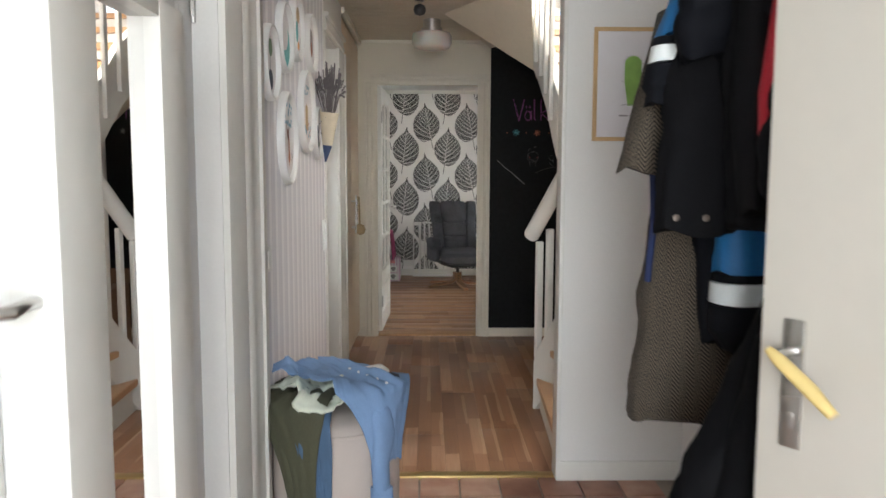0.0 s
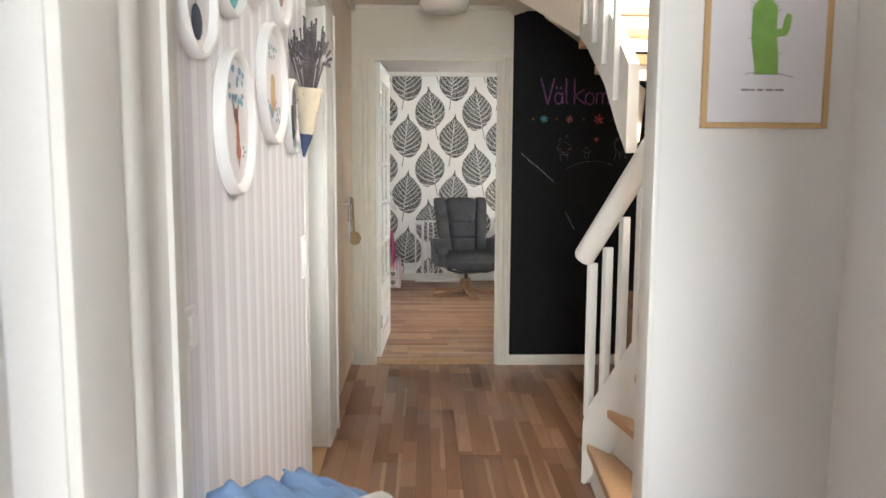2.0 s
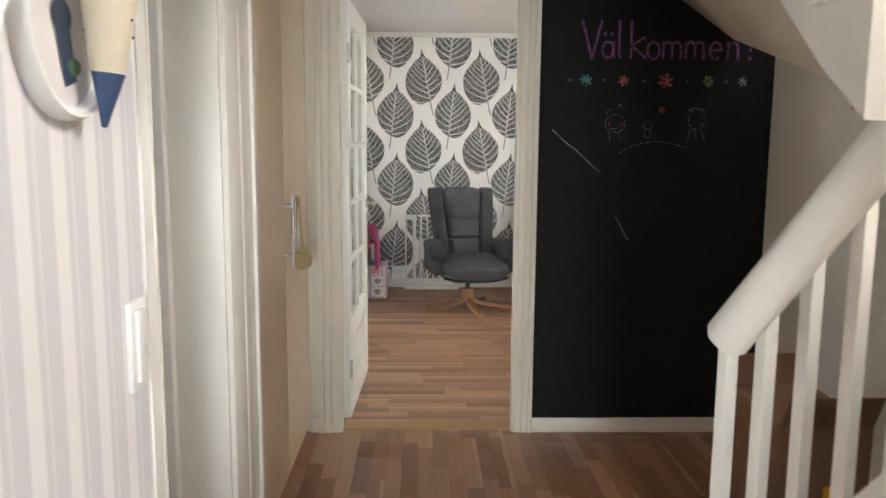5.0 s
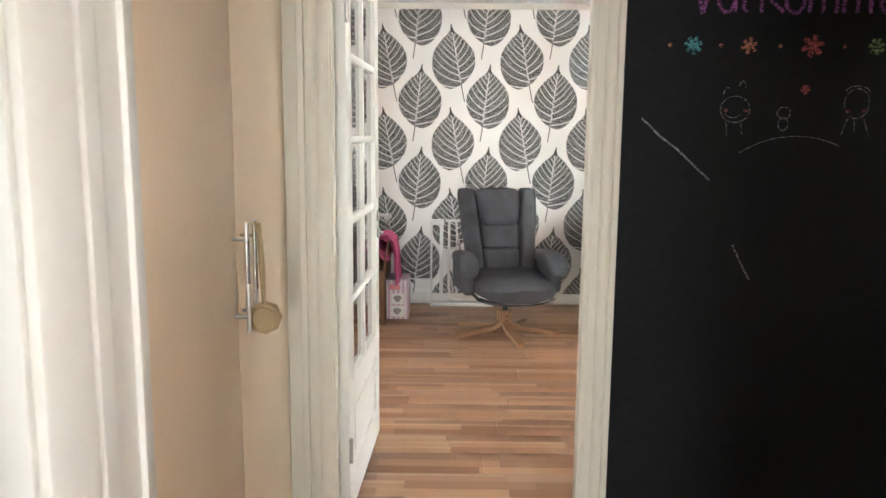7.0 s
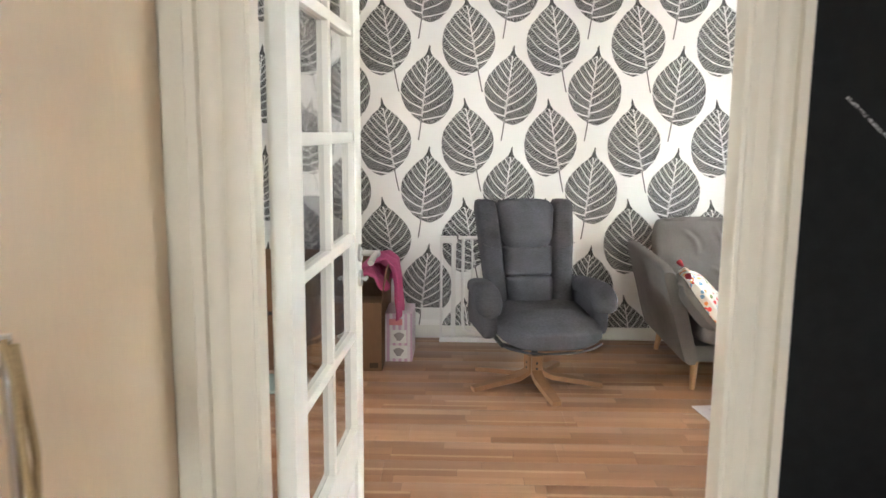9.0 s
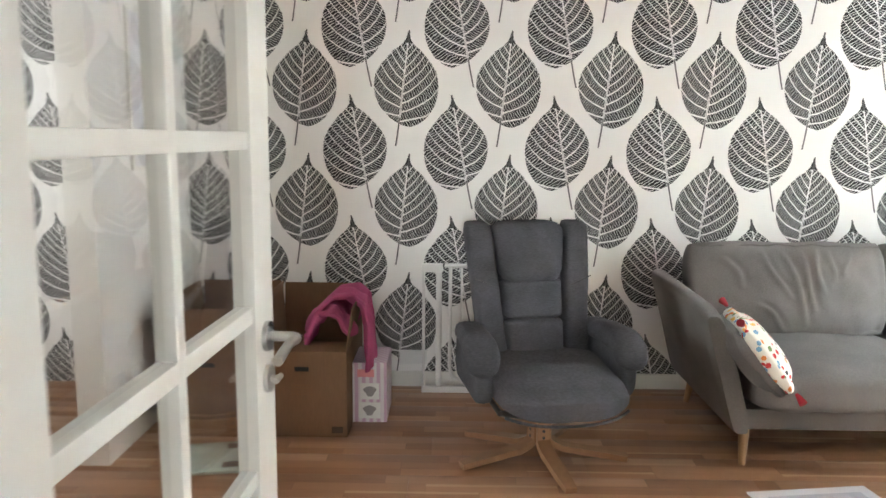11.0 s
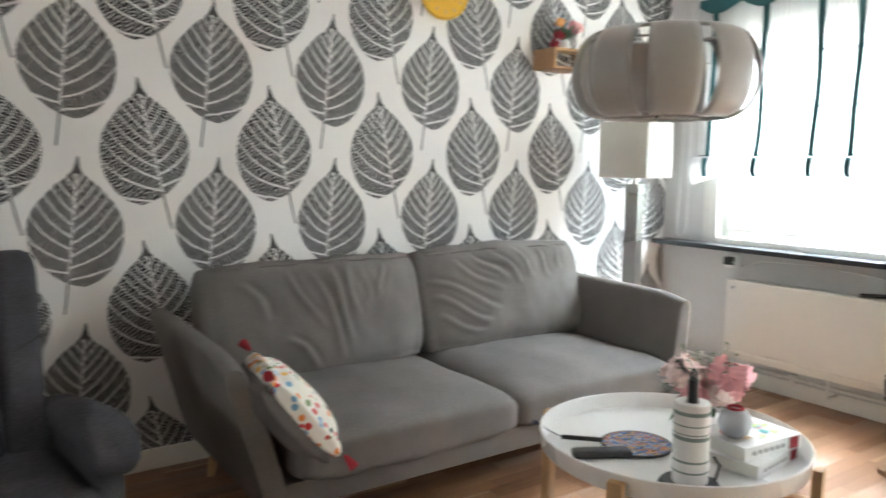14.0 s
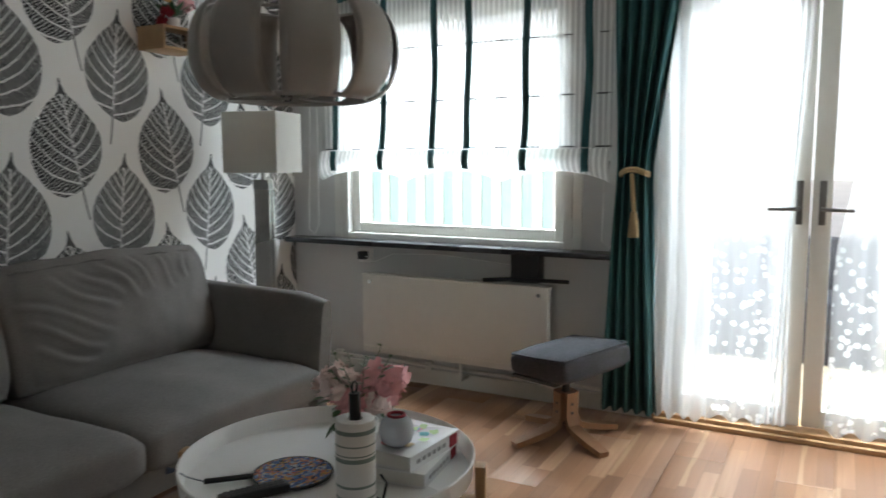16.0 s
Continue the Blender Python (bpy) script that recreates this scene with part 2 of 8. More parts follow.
# ---- mesh helpers ----
def box(bm, x0, x1, y0, y1, z0, z1, bevel=0.0, m=None):
    r = bmesh.ops.create_cube(bm, size=1.0)
    vs = r["verts"]
    bmesh.ops.scale(bm, vec=(x1 - x0, y1 - y0, z1 - z0), verts=vs)
    bmesh.ops.translate(bm, vec=((x0 + x1) / 2, (y0 + y1) / 2, (z0 + z1) / 2), verts=vs)
    if bevel:
        es = list({e for v in vs for e in v.link_edges})
        g = bmesh.ops.bevel(bm, geom=es, offset=bevel, segments=2, affect="EDGES", profile=0.6)
        vs = list({v for f in g["faces"] for v in f.verts} | {v for v in vs if v.is_valid})
    if m is not None:
        bmesh.ops.transform(bm, matrix=m, verts=[v for v in vs if v.is_valid])
    return vs


def tube(bm, points, radius, sides=10, caps=True, flat=1.0):
    """A round bar along points; radius a number or one for each point."""
    pts = [Vector(q) for q in points]
    rad = radius if isinstance(radius, (list, tuple)) else [radius] * len(pts)
    rings, up = [], None
    for i, q in enumerate(pts):
        d = (pts[min(i + 1, len(pts) - 1)] - pts[max(i - 1, 0)]).normalized()
        if up is None:
            up = Vector((0, 0, 1)) if abs(d.z) < 0.9 else Vector((0, 1, 0))
        side = d.cross(up).normalized()
        up = side.cross(d).normalized()
        rings.append([bm.verts.new(q + (side * math.cos(a) + up * math.sin(a) * flat) * rad[i]) for a in [2 * math.pi * k / sides for k in range(sides)]])
    for a, b in zip(rings, rings[1:]):
        for k in range(sides):
            bm.faces.new((a[k], a[(k + 1) % sides], b[(k + 1) % sides], b[k]))
    if caps:
        bm.faces.new(rings[0][::-1])
        bm.faces.new(rings[-1])
    return rings


def lathe(bm, profile, sides=32, m=None, closed=False):
    """Turns (radius, height) pairs round the z axis."""
    rings = []
    for r, zz in profile:
        if r < 1e-6:
            rings.append([bm.verts.new((0, 0, zz))])
        else:
            rings.append([bm.verts.new((r * math.cos(2 * math.pi * k / sides), r * math.sin(2 * math.pi * k / sides), zz)) for k in range(sides)])
    for a, b in zip(rings, rings[1:]):
        for k in range(sides):
            k2 = (k + 1) % sides
            q = [a[0]] if len(a) == 1 else [a[k], a[k2]]
            q += [b[0]] if len(b) == 1 else [b[k2], b[k]]
            if len(q) > 2:
                bm.faces.new(q)
    if m is not None:
        bmesh.ops.transform(bm, matrix=m, verts=[v for g in rings for v in g])
    return rings


def prism(bm, outline, axis, a, b):
    """An outline of 2D points pushed along an axis from a to b."""
    def at(q, d):
        return (d, q[0], q[1]) if axis == 0 else (q[0], d, q[1]) if axis == 1 else (q[0], q[1], d)
    lo = [bm.verts.new(at(q, a)) for q in outline]
    hi = [bm.verts.new(at(q, b)) for q in outline]
    n = len(outline)
    bm.faces.new(lo[::-1])
    bm.faces.new(hi)
    for k in range(n):
        bm.faces.new((lo[k], lo[(k + 1) % n], hi[(k + 1) % n], hi[k]))
    return lo + hi


def shell(bm, fn, nu, nv, thick=0.0):
    """A grid surface from fn(u, v), u and v from 0 to 1, with a thickness along its normals."""
    g = [[bm.verts.new(fn(i / nu, j / nv)) for j in range(nv + 1)] for i in range(nu + 1)]
    fs = [bm.faces.new((g[i][j], g[i + 1][j], g[i + 1][j + 1], g[i][j + 1])) for i in range(nu) for j in range(nv)]
    if thick:
        def normal(i, j):
            du = g[min(i + 1, nu)][j].co - g[max(i - 1, 0)][j].co
            dv = g[i][min(j + 1, nv)].co - g[i][max(j - 1, 0)].co
            n = du.cross(dv)
            return n.normalized() if n.length > 1e-12 else Vector((0, 0, 1))
        k = [[bm.verts.new(g[i][j].co - normal(i, j) * thick) for j in range(nv + 1)] for i in range(nu + 1)]
        for i in range(nu):
            for j in range(nv):
                bm.faces.new((k[i][j + 1], k[i + 1][j + 1], k[i + 1][j], k[i][j]))
        rim = [(i, 0) for i in range(nu)] + [(nu, j) for j in range(nv)] + [(i, nv) for i in range(nu, 0, -1)] + [(0, j) for j in range(nv, 0, -1)]
        for (i, j), (m, n) in zip(rim, rim[1:] + rim[:1]):
            bm.faces.new((g[m][n], g[i][j], k[i][j], k[m][n]))
    return g


def cushion(bm, sx, sy, sz, puff=0.25, n=14, m=None, crease=0.0, seed=0):
    """A padded block: full in the middle, thinner at its edges, with soft creases."""
    r = bmesh.ops.create_cube(bm, size=1.0)
    bmesh.ops.subdivide_edges(bm, edges=list({e for v in r["verts"] for e in v.link_edges}), cuts=n, use_grid_fill=True)
    vs = [v for v in bm.verts if not v.tag]
    for v in vs:
        v.tag = True
        x, y, z = v.co * 2
        ex, ey, ez = abs(x) ** 6, abs(y) ** 6, abs(z) ** 6
        k = 1 - puff * 0.5 * (max(ex, 0) + max(ey, 0))
        fx, fy = x * (1 - 0.5 * puff * ez * 0.35), y * (1 - 0.5 * puff * ez * 0.35)
        fx *= 1 - 0.10 * puff * y ** 4
        fy *= 1 - 0.10 * puff * x ** 4
        c = Vector((fx * sx / 2, fy * sy / 2, z * sz / 2 * k * (0.9 + 0.1 * (1 - x * x) * (1 - y * y) * 2)))
        if crease:
            w = noise.noise((c.x * 5 + seed, c.y * 5, c.z * 3)) + 0.6 * noise.noise((c.x * 14 + seed, c.y * 5, c.z * 4))
            c += Vector((0.4, 0.4, 1.0)) * crease * w
        v.co = c
    if m is not None:
        bmesh.ops.transform(bm, matrix=m, verts=vs)
    return vs


def finish(name, bm, material, smooth=None):
    me = bpy.data.meshes.new(name)
    bmesh.ops.recalc_face_normals(bm, faces=bm.faces)
    bm.to_mesh(me)
    bm.free()
    me.materials.append(material)
    if smooth is not None:
        me.shade_smooth()
        if smooth < 180:
            me.set_sharp_from_angle(angle=radians(smooth))
    return me


def part(name, bm, material, parent, label="", smooth=35):
    ob = new(name, finish(name, bm, material, smooth))
    ob.parent = parent
    return tagged(ob, label)


def thing(name, x, y, z, label, category, group="", rz=0.0, kind=""):
    ob = new(name)
    ob.empty_display_size = 0.1
    ob.matrix_basis = pose(x, y, z, 0, 0, rz)
    return tagged(ob, label, category, group, kind)


def single(name, bm, material, label="", category="", kind="", smooth=35, m=None, group=""):
    ob = new(name, finish(name, bm, material, smooth))
    if m is not None:
        ob.matrix_basis = m
    return tagged(ob, label, category, group, kind)


def struct(name, boxes, material, label, bevel=0.0):
    bm = bmesh.new()
    for b in boxes:
        box(bm, *b, bevel=bevel)
    return single(name, bm, material, label, kind="structure")


# ---- the setting ----
H = 2.36
LX, DY0, DY1 = 0.765, 6.52, 6.64
WX, LY = 5.42, 10.17
floor_v = struct("floor_vestibule", [(0.60, 2.60, -0.75, 3.665, -0.12, -0.014)], simple("mortar", (0.42, 0.36, 0.30), 0.9, scale=200, vary=0.15), "grey mortar bed under the vestibule tiles")
floor_h = struct("floor_hall", [(-1.3, 3.0, 3.665, 6.58, -0.12, -0.012)], OAK, "wooden subfloor of the hall")
floor_l = struct("floor_living_room", [(-2.9, 5.60, 6.58, 10.30, -0.12, -0.012)], OAK, "wooden subfloor of the living room")
struct("threshold", [(0.77, 1.885, 3.645, 3.70, -0.012, 0.006)], BRASS, "brass floor strip between tiles and wood", 0.003)
struct("threshold_living_room", [(0.905, 1.703, 6.53, 6.66, -0.012, 0.010)], OAK, "oak threshold of the living room door", 0.004)

struct("wall_hall_left", [
    (0.60, LX, -0.75, 0.58, 0, H), (0.60, LX, 0.58, 1.44, 2.06, H), (0.60, LX, 1.44, 1.58, 0, H),
    (0.60, LX, 1.58, 2.49, 2.06, H), (0.60, LX, 2.49, 2.92, 0, H),
    (0.60, LX, 4.52, 5.02, 2.06, H), (0.60, LX, 5.02, 5.33, 0, H), (0.60, LX + 0.004, 4.47, 4.52, 0, H)], WALL_WHITE, "white painted hall wall with three door openings")
struct("wall_hall_striped", [(0.60, LX, 2.92, 4.47, 0, H)], STRIPES, "hall wall with pearl and white striped wallpaper")
struct("wall_closet_back", [(-0.0, 0.12, 5.33, DY0, 0, H)], WALL_WHITE, "white wall behind the built-in closet")
struct("wall_living_door", [(-2.9, 0.87, DY0, DY1, 0, H), (0.87, 1.745, DY0, DY1, 2.05, H), (1.745, 5.60, DY0, DY1, 0, H)], WALL_CREAM, "cream painted wall with the living room doorway")
struct("wall_cactus", [(1.885, 2.55, 3.62, 3.70, 0, 4.6)], WALL_WHITE, "white painted end wall beside the stairs")
struct("wall_vestibule_right", [(2.42, 2.55, 0.95, 3.62, 0, H), (2.42, 2.55, -0.75, 0.02, 0, H), (2.42, 2.55, 0.02, 0.95, 2.06, H)], WALL_WHITE, "white painted vestibule wall")
struct("wall_storage", [(3.4, 3.5, -0.75, 1.6, 0, H), (2.55, 3.4, 1.5, 1.6, 0, H), (2.55, 3.4, -0.75, -0.65, 0, H)], WALL_WHITE, "white walls of the storage closet")
struct("wall_entrance", [(0.60, 0.92, -0.75, -0.62, 0, H), (1.88, 2.55, -0.75, -0.62, 0, H), (0.92, 1.88, -0.75, -0.62, 2.08, H)], WALL_WHITE, "white wall round the open front door")
struct("wall_stair_east", [(2.86, 2.96, 3.62, DY0, 0, 4.6), (2.55, 2.86, 3.62, 3.70, 0, 4.6)], WALL_WHITE, "white wall behind the stairs")
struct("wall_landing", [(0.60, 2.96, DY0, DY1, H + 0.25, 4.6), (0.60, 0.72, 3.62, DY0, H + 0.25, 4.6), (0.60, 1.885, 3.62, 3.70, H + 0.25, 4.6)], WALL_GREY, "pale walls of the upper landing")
struct("ceiling_landing", [(0.60, 2.96, 3.62, DY1, 4.6, 4.7)], CEIL_WHITE, "white ceiling over the landing")
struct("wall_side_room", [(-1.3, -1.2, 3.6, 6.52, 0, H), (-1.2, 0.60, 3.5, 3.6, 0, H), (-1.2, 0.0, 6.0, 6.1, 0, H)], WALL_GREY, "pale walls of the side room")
struct("wall_leaf", [(-2.9, 5.60, LY, LY + 0.12, 0, 2.32)], LEAVES, "white wallpaper with printed black skeleton leaves")
struct("wall_leaf_top", [(-2.9, 5.60, LY, LY + 0.12, 2.32, H)], CEIL_WHITE, "white strip above the wallpaper")
struct("wall_living_left", [(-0.26, -0.14, 9.1, LY, 0, H)], WALL_WHITE, "white painted wall stub beside the moving boxes")
struct("wall_dining", [(-2.9, -2.8, DY1, LY, 0, H)], WALL_WHITE, "white far wall of the dining area")
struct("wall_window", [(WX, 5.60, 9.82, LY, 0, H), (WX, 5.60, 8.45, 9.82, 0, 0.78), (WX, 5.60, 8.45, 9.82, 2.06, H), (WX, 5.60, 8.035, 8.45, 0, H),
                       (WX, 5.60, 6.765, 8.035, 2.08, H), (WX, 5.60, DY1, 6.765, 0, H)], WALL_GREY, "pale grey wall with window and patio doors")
struct("ceiling_vestibule", [(0.60, 2.55, -0.75, 3.62, H, H + 0.1)], CEIL_WHITE, "white vestibule ceiling")
struct("ceiling_living_room", [(-2.9, 5.60, DY1, LY, H, H + 0.1)], CEIL_WHITE, "white living room ceiling")
struct("ceiling_side_room", [(-1.3, 0.60, 3.5, 6.52, H, H + 0.1)], CEIL_WHITE, "white side room ceiling")
bm = bmesh.new()
for i in range(29):
    box(bm, 0.60, 1.86, 3.63 + i * 0.1, 3.63 + i * 0.1 + 0.094, H, H + 0.016, 0.003)
box(bm, 0.60, 1.86, 3.62, DY0, H + 0.016, H + 0.25)
single("ceiling_hall", bm, CEIL_BOARD, "cream painted board ceiling of the hall", kind="structure")
struct("backing_storage", [(2.55, 3.4, -0.65, 1.5, -0.12, 0.0), (2.55, 3.5, -0.75, 1.6, H, H + 0.1)], WALL_WHITE, "floor and ceiling of the storage closet")


# ---- trim, doors and built-ins of the hall ----
def casing_y(name, x0, x1, x2, x3, zi, zo, y, out, material, label):
    """Casing round an opening in a wall that faces along y."""
    t = thing(name, (x0 + x3) / 2, y, 0, label, "trim", kind="structure")
    for nm, a, b in (("side_board", x0, x1), ("side_board", x3, x2)):
        bm = bmesh.new()
        w = b - a
        prof = [(0.0, 0.0), (0.0, 0.022), (0.03, 0.025), (0.20, 0.025), (0.24, 0.014), (0.30, 0.018), (0.42, 0.021), (0.54, 0.018), (0.60, 0.012), (0.66, 0.016), (0.88, 0.016), (0.94, 0.012), (1.0, 0.011), (1.0, 0.0)]
        prism(bm, [(a + p * w - (x0 + x3) / 2, out * d) for p, d in prof], 2, 0, zi)
        part(nm, bm, material, t)
    bm = bmesh.new()
    for p, q, d in ((0.0, 1.0, 0.012), (0.78, 1.0, 0.024), (0.45, 0.70, 0.019), (0.08, 0.38, 0.016)):
        y0, y1 = sorted((0, out * d))
        box(bm, x0 - (x0 + x3) / 2, x3 - (x0 + x3) / 2, y0, y1, zi + p * (zo - zi) + 0.001, zi + q * (zo - zi), 0.0025)
    part("head_board", bm, material, t)
    return t


casing_y("casing_living_room", 0.80, 0.898, 1.711, 1.80, 2.03, 2.10, DY0, -1, PAINT_CREAM, "cream painted moulded casing of the doorway")
casing_y("casing_living_room_inside", 0.79, 0.872, 1.742, 1.83, 2.03, 2.12, DY1, 1, PAINT_WHITE, "white painted casing on the living room side")
dl = thing("door_lining", 1.30, 6.58, 0, "cream painted rebated lining of the doorway", "trim", kind="structure")
for nm, b in (("door_stop", (0.868, 0.905, DY0 - 0.004, 6.575, 0, 2.015)), ("jamb", (0.868, 0.884, 6.575, DY1 + 0.004, 0, 2.035)), ("door_stop", (1.703, 1.747, DY0 - 0.004, 6.575, 0, 2.015)), ("jamb", (1.726, 1.747, 6.575, DY1 + 0.004, 0, 2.035)),
              ("head_stop", (0.868, 1.747, DY0 - 0.004, 6.575, 2.015, 2.052)), ("head_jamb", (0.868, 1.747, 6.575, DY1 + 0.004, 2.035, 2.052))):
    bm = bmesh.new()
    box(bm, b[0] - 1.30, b[1] - 1.30, b[2] - 6.58, b[3] - 6.58, b[4], b[5], 0.002)
    part(nm, bm, PAINT_CREAM, dl)


def casing_x(name, y0, y1, zo, x, material, label, groove=True):
    """An upright casing board on the hall's left wall, from y0 to y1."""
    t = thing(name, x, (y0 + y1) / 2, 0, label, "trim", kind="structure")
    w, h2 = y1 - y0, (y1 - y0) / 2
    prof = [(0.0, 0.0), (0.0, 0.018), (0.02, 0.021), (0.42, 0.021), (0.44, 0.014), (0.47, 0.022), (0.58, 0.026), (0.64, 0.022), (0.68, 0.015), (0.80, 0.018), (0.86, 0.022), (0.88, 0.030), (0.98, 0.031), (1.0, 0.028), (1.0, 0.0)]
    bm = bmesh.new()
    prism(bm, [(d, -h2 + p * w) for p, d in prof], 2, 0, zo)
    part("casing_board", bm, material, t)
    return t


def casing_head(name, y0, y1, z0, z1, x, material):
    bm = bmesh.new()
    for p, q, d in ((0.0, 1.0, 0.014), (0.1, 0.4, 0.02), (0.75, 1.0, 0.03)):
        box(bm, 0, d, y0, y1, z0 + p * (z1 - z0), z0 + q * (z1 - z0), 0.003)
    single(name, bm, material, "white painted head casing over a door", kind="structure", m=pose(x, 0, 0))


casing_x("casing_door_panelled", 2.495, 2.905, 2.06, LX, PAINT_WHITE, "white moulded casing beside the panelled door")
casing_x("casing_door_bath", 1.44, 1.58, 2.06, LX, PAINT_WHITE, "white moulded casing between two doors")
casing_x("casing_side_room", 5.024, 5.318, 2.06, LX, PAINT_WHITE, "white moulded casing of the side room door")
casing_head("casing_head_panelled", 1.45, 2.905, 2.065, 2.16, LX, PAINT_WHITE)
casing_head("casing_head_side_room", 4.49, 5.318, 2.065, 2.16, LX, PAINT_WHITE)
struct("lining_side_room", [(0.598, LX + 0.006, 5.005, 5.02, 0, 2.05), (0.598, LX + 0.006, 4.52, 4.532, 0, 2.05), (0.598, LX + 0.006, 4.532, 5.005, 2.05, 2.06)], PAINT_WHITE, "white painted lining of the side room door", 0.002)
struct("threshold_side_room", [(0.60, 0.775, 4.532, 5.005, -0.012, 0.012)], OAK, "oak threshold of the side room", 0.004)


def baseboard(name, x0, x1, y0, y1, hgt=0.075, material=PAINT_CREAM):
    struct(name, [(x0, x1, y0, y1, 0, hgt)], material, "painted baseboard along the wall", 0.003)


baseboard("baseboard_board", 1.803, 2.86, DY0 - 0.018, DY0, 0.07)
baseboard("baseboard_corner", 0.757, 0.797, DY0 - 0.016, DY0, 0.075)
baseboard("baseboard_cactus", 1.87, 2.42, 3.605, 3.62, 0.085, PAINT_WHITE)
baseboard("baseboard_vestibule", 2.405, 2.42, 0.95, 3.603, 0.085, PAINT_WHITE)
baseboard("baseboard_striped", LX, LX + 0.012, 2.91, 4.47, 0.07, PAINT_WHITE)
baseboard("baseboard_leaf", -0.14, WX, LY - 0.014, LY, 0.085, PAINT_WHITE)
baseboard("baseboard_window", WX - 0.014, WX, 8.04, LY - 0.015, 0.085, PAINT_WHITE)
struct("trim_wall_corner", [(1.868, 1.886, 3.606, 3.712, 0, H + 0.2)], PAINT_WHITE, "white corner bead of the wall end", 0.004)
struct("trim_ceiling", [(0.765, 1.86, DY0 - 0.02, DY0, H - 0.022, H), (0.757, 0.785, 5.33, DY0 - 0.02, H - 0.04, H)], PAINT_CREAM, "cream ceiling moulding", 0.003)
struct("trim_leaf_wall", [(-0.14, WX, LY - 0.02, LY, 2.315, H)], PAINT_WHITE, "white cornice over the leaf wallpaper", 0.006)


def lever(parent, x, y, z, out, along, material, plate=True):
    """A door handle on a face at (x, y); out and along: unit vectors off the face and along the lever."""
    o, a = Vector(out), Vector(along)
    c = Vector((x, y, z))
    bm = bmesh.new()
    tube(bm, [c, c + o * 0.008], 0.026, 20)
    tube(bm, [c, c + o * 0.045, c + o * 0.055 + a * 0.012, c + o * 0.055 + a * 0.06 + Vector((0, 0, 0.004)), c + o * 0.052 + a * 0.12 - Vector((0, 0, 0.008))], [0.009, 0.009, 0.01, 0.008, 0.009], 12)
    hd = part("handle", bm, material, parent, "curved metal lever handle", 60)
    bm = bmesh.new()
    k = c - Vector((0, 0, 0.075))
    tube(bm, [k, k + o * 0.008], 0.024, 20)
    tube(bm, [k + o * 0.008, k + o * 0.022], 0.006, 10)
    tube(bm, [k + o * 0.02 - a * 0.016, k + o * 0.02 + a * 0.016], 0.005, 8)
    part("lock_rosette", bm, material, parent, "metal thumb-turn rosette", 60)
    return hd


def panel_leaf(t, w, hgt, th, panels):
    """A door leaf in x from 0 to w with raised panels on both faces, each panel a part of the leaf."""
    bm = bmesh.new()
    box(bm, 0, w, -th / 2, th / 2, 0, hgt, 0.003)
    leaf = part("leaf", bm, DOOR_WHITE, t)
    for x0, x1, z0, z1 in panels:
        for sgn in (-1, 1):
            y = sgn * th / 2
            bm = bmesh.new()
            o = [(x0, z0, 0.0), (x0 + 0.006, z0 + 0.006, 0.008), (x0 + 0.018, z0 + 0.018, 0.003), (x0 + 0.03, z0 + 0.03, 0.003), (x0 + 0.06, z0 + 0.06, 0.010)]
            rings = []
            for a, b, d in o:
                e = a - x0
                rings.append([bm.verts.new((q, y + sgn * d, r)) for q, r in ((x0 + e, z0 + e), (x1 - e, z0 + e), (x1 - e, z1 - e), (x0 + e, z1 - e))])
            for p, q in zip(rings, rings[1:]):
                for k in range(4):
                    bm.faces.new((p[k], p[(k + 1) % 4], q[(k + 1) % 4], q[k]))
            bm.faces.new(rings[-1])
            part("raised_panel", bm, DOOR_WHITE, leaf, smooth=20)


def hinges(parent, x, y, heights, material=STEEL):
    for zz in heights:
        bm = bmesh.new()
        tube(bm, [(x, y, zz - 0.045), (x, y, zz + 0.045)], 0.007, 10)
        box(bm, x - 0.016, x + 0.016, y - 0.003, y + 0.003, zz - 0.03, zz + 0.03, 0.001)
        part("hinge", bm, material, parent, "small metal hinge")


d1 = thing("door_panelled", 0.682, 2.475, 0.008, "closed white panelled interior door in the hall", "door", rz=-90, kind="structure")
panel_leaf(d1, 0.87, 2.04, 0.04, [(0.12, 0.40, 0.20, 0.62), (0.47, 0.75, 0.20, 0.62), (0.12, 0.40, 0.75, 1.02), (0.47, 0.75, 0.75, 1.02), (0.12, 0.40, 1.16, 1.88), (0.47, 0.75, 1.16, 1.88)])
hinges(d1, 0.0, 0.024, (0.25, 1.75))
d2 = thing("door_bath", 0.735, 1.435, 0.008, "closed white bathroom door with lever handle", "door", rz=-90, kind="structure")
panel_leaf(d2, 0.85, 2.04, 0.04, [(0.12, 0.40, 0.20, 0.80), (0.47, 0.75, 0.20, 0.80), (0.12, 0.40, 1.05, 1.88), (0.47, 0.75, 1.05, 1.88)])
lever(d2, 0.075, 0.02, 1.15, (0, 1, 0), (-1, 0, 0), STEEL)

d3 = thing("door_side_room", 0.64, 4.985, 0.012, "open white panelled door of the side room", "door", rz=183, kind="structure")
panel_leaf(d3, 0.70, 2.03, 0.04, [(0.10, 0.32, 0.20, 0.62), (0.38, 0.60, 0.20, 0.62), (0.10, 0.32, 0.75, 1.02), (0.38, 0.60, 0.75, 1.02), (0.10, 0.32, 1.16, 1.88), (0.38, 0.60, 1.16, 1.88)])
hinges(d3, -0.012, 0.0, (0.25, 1.78))

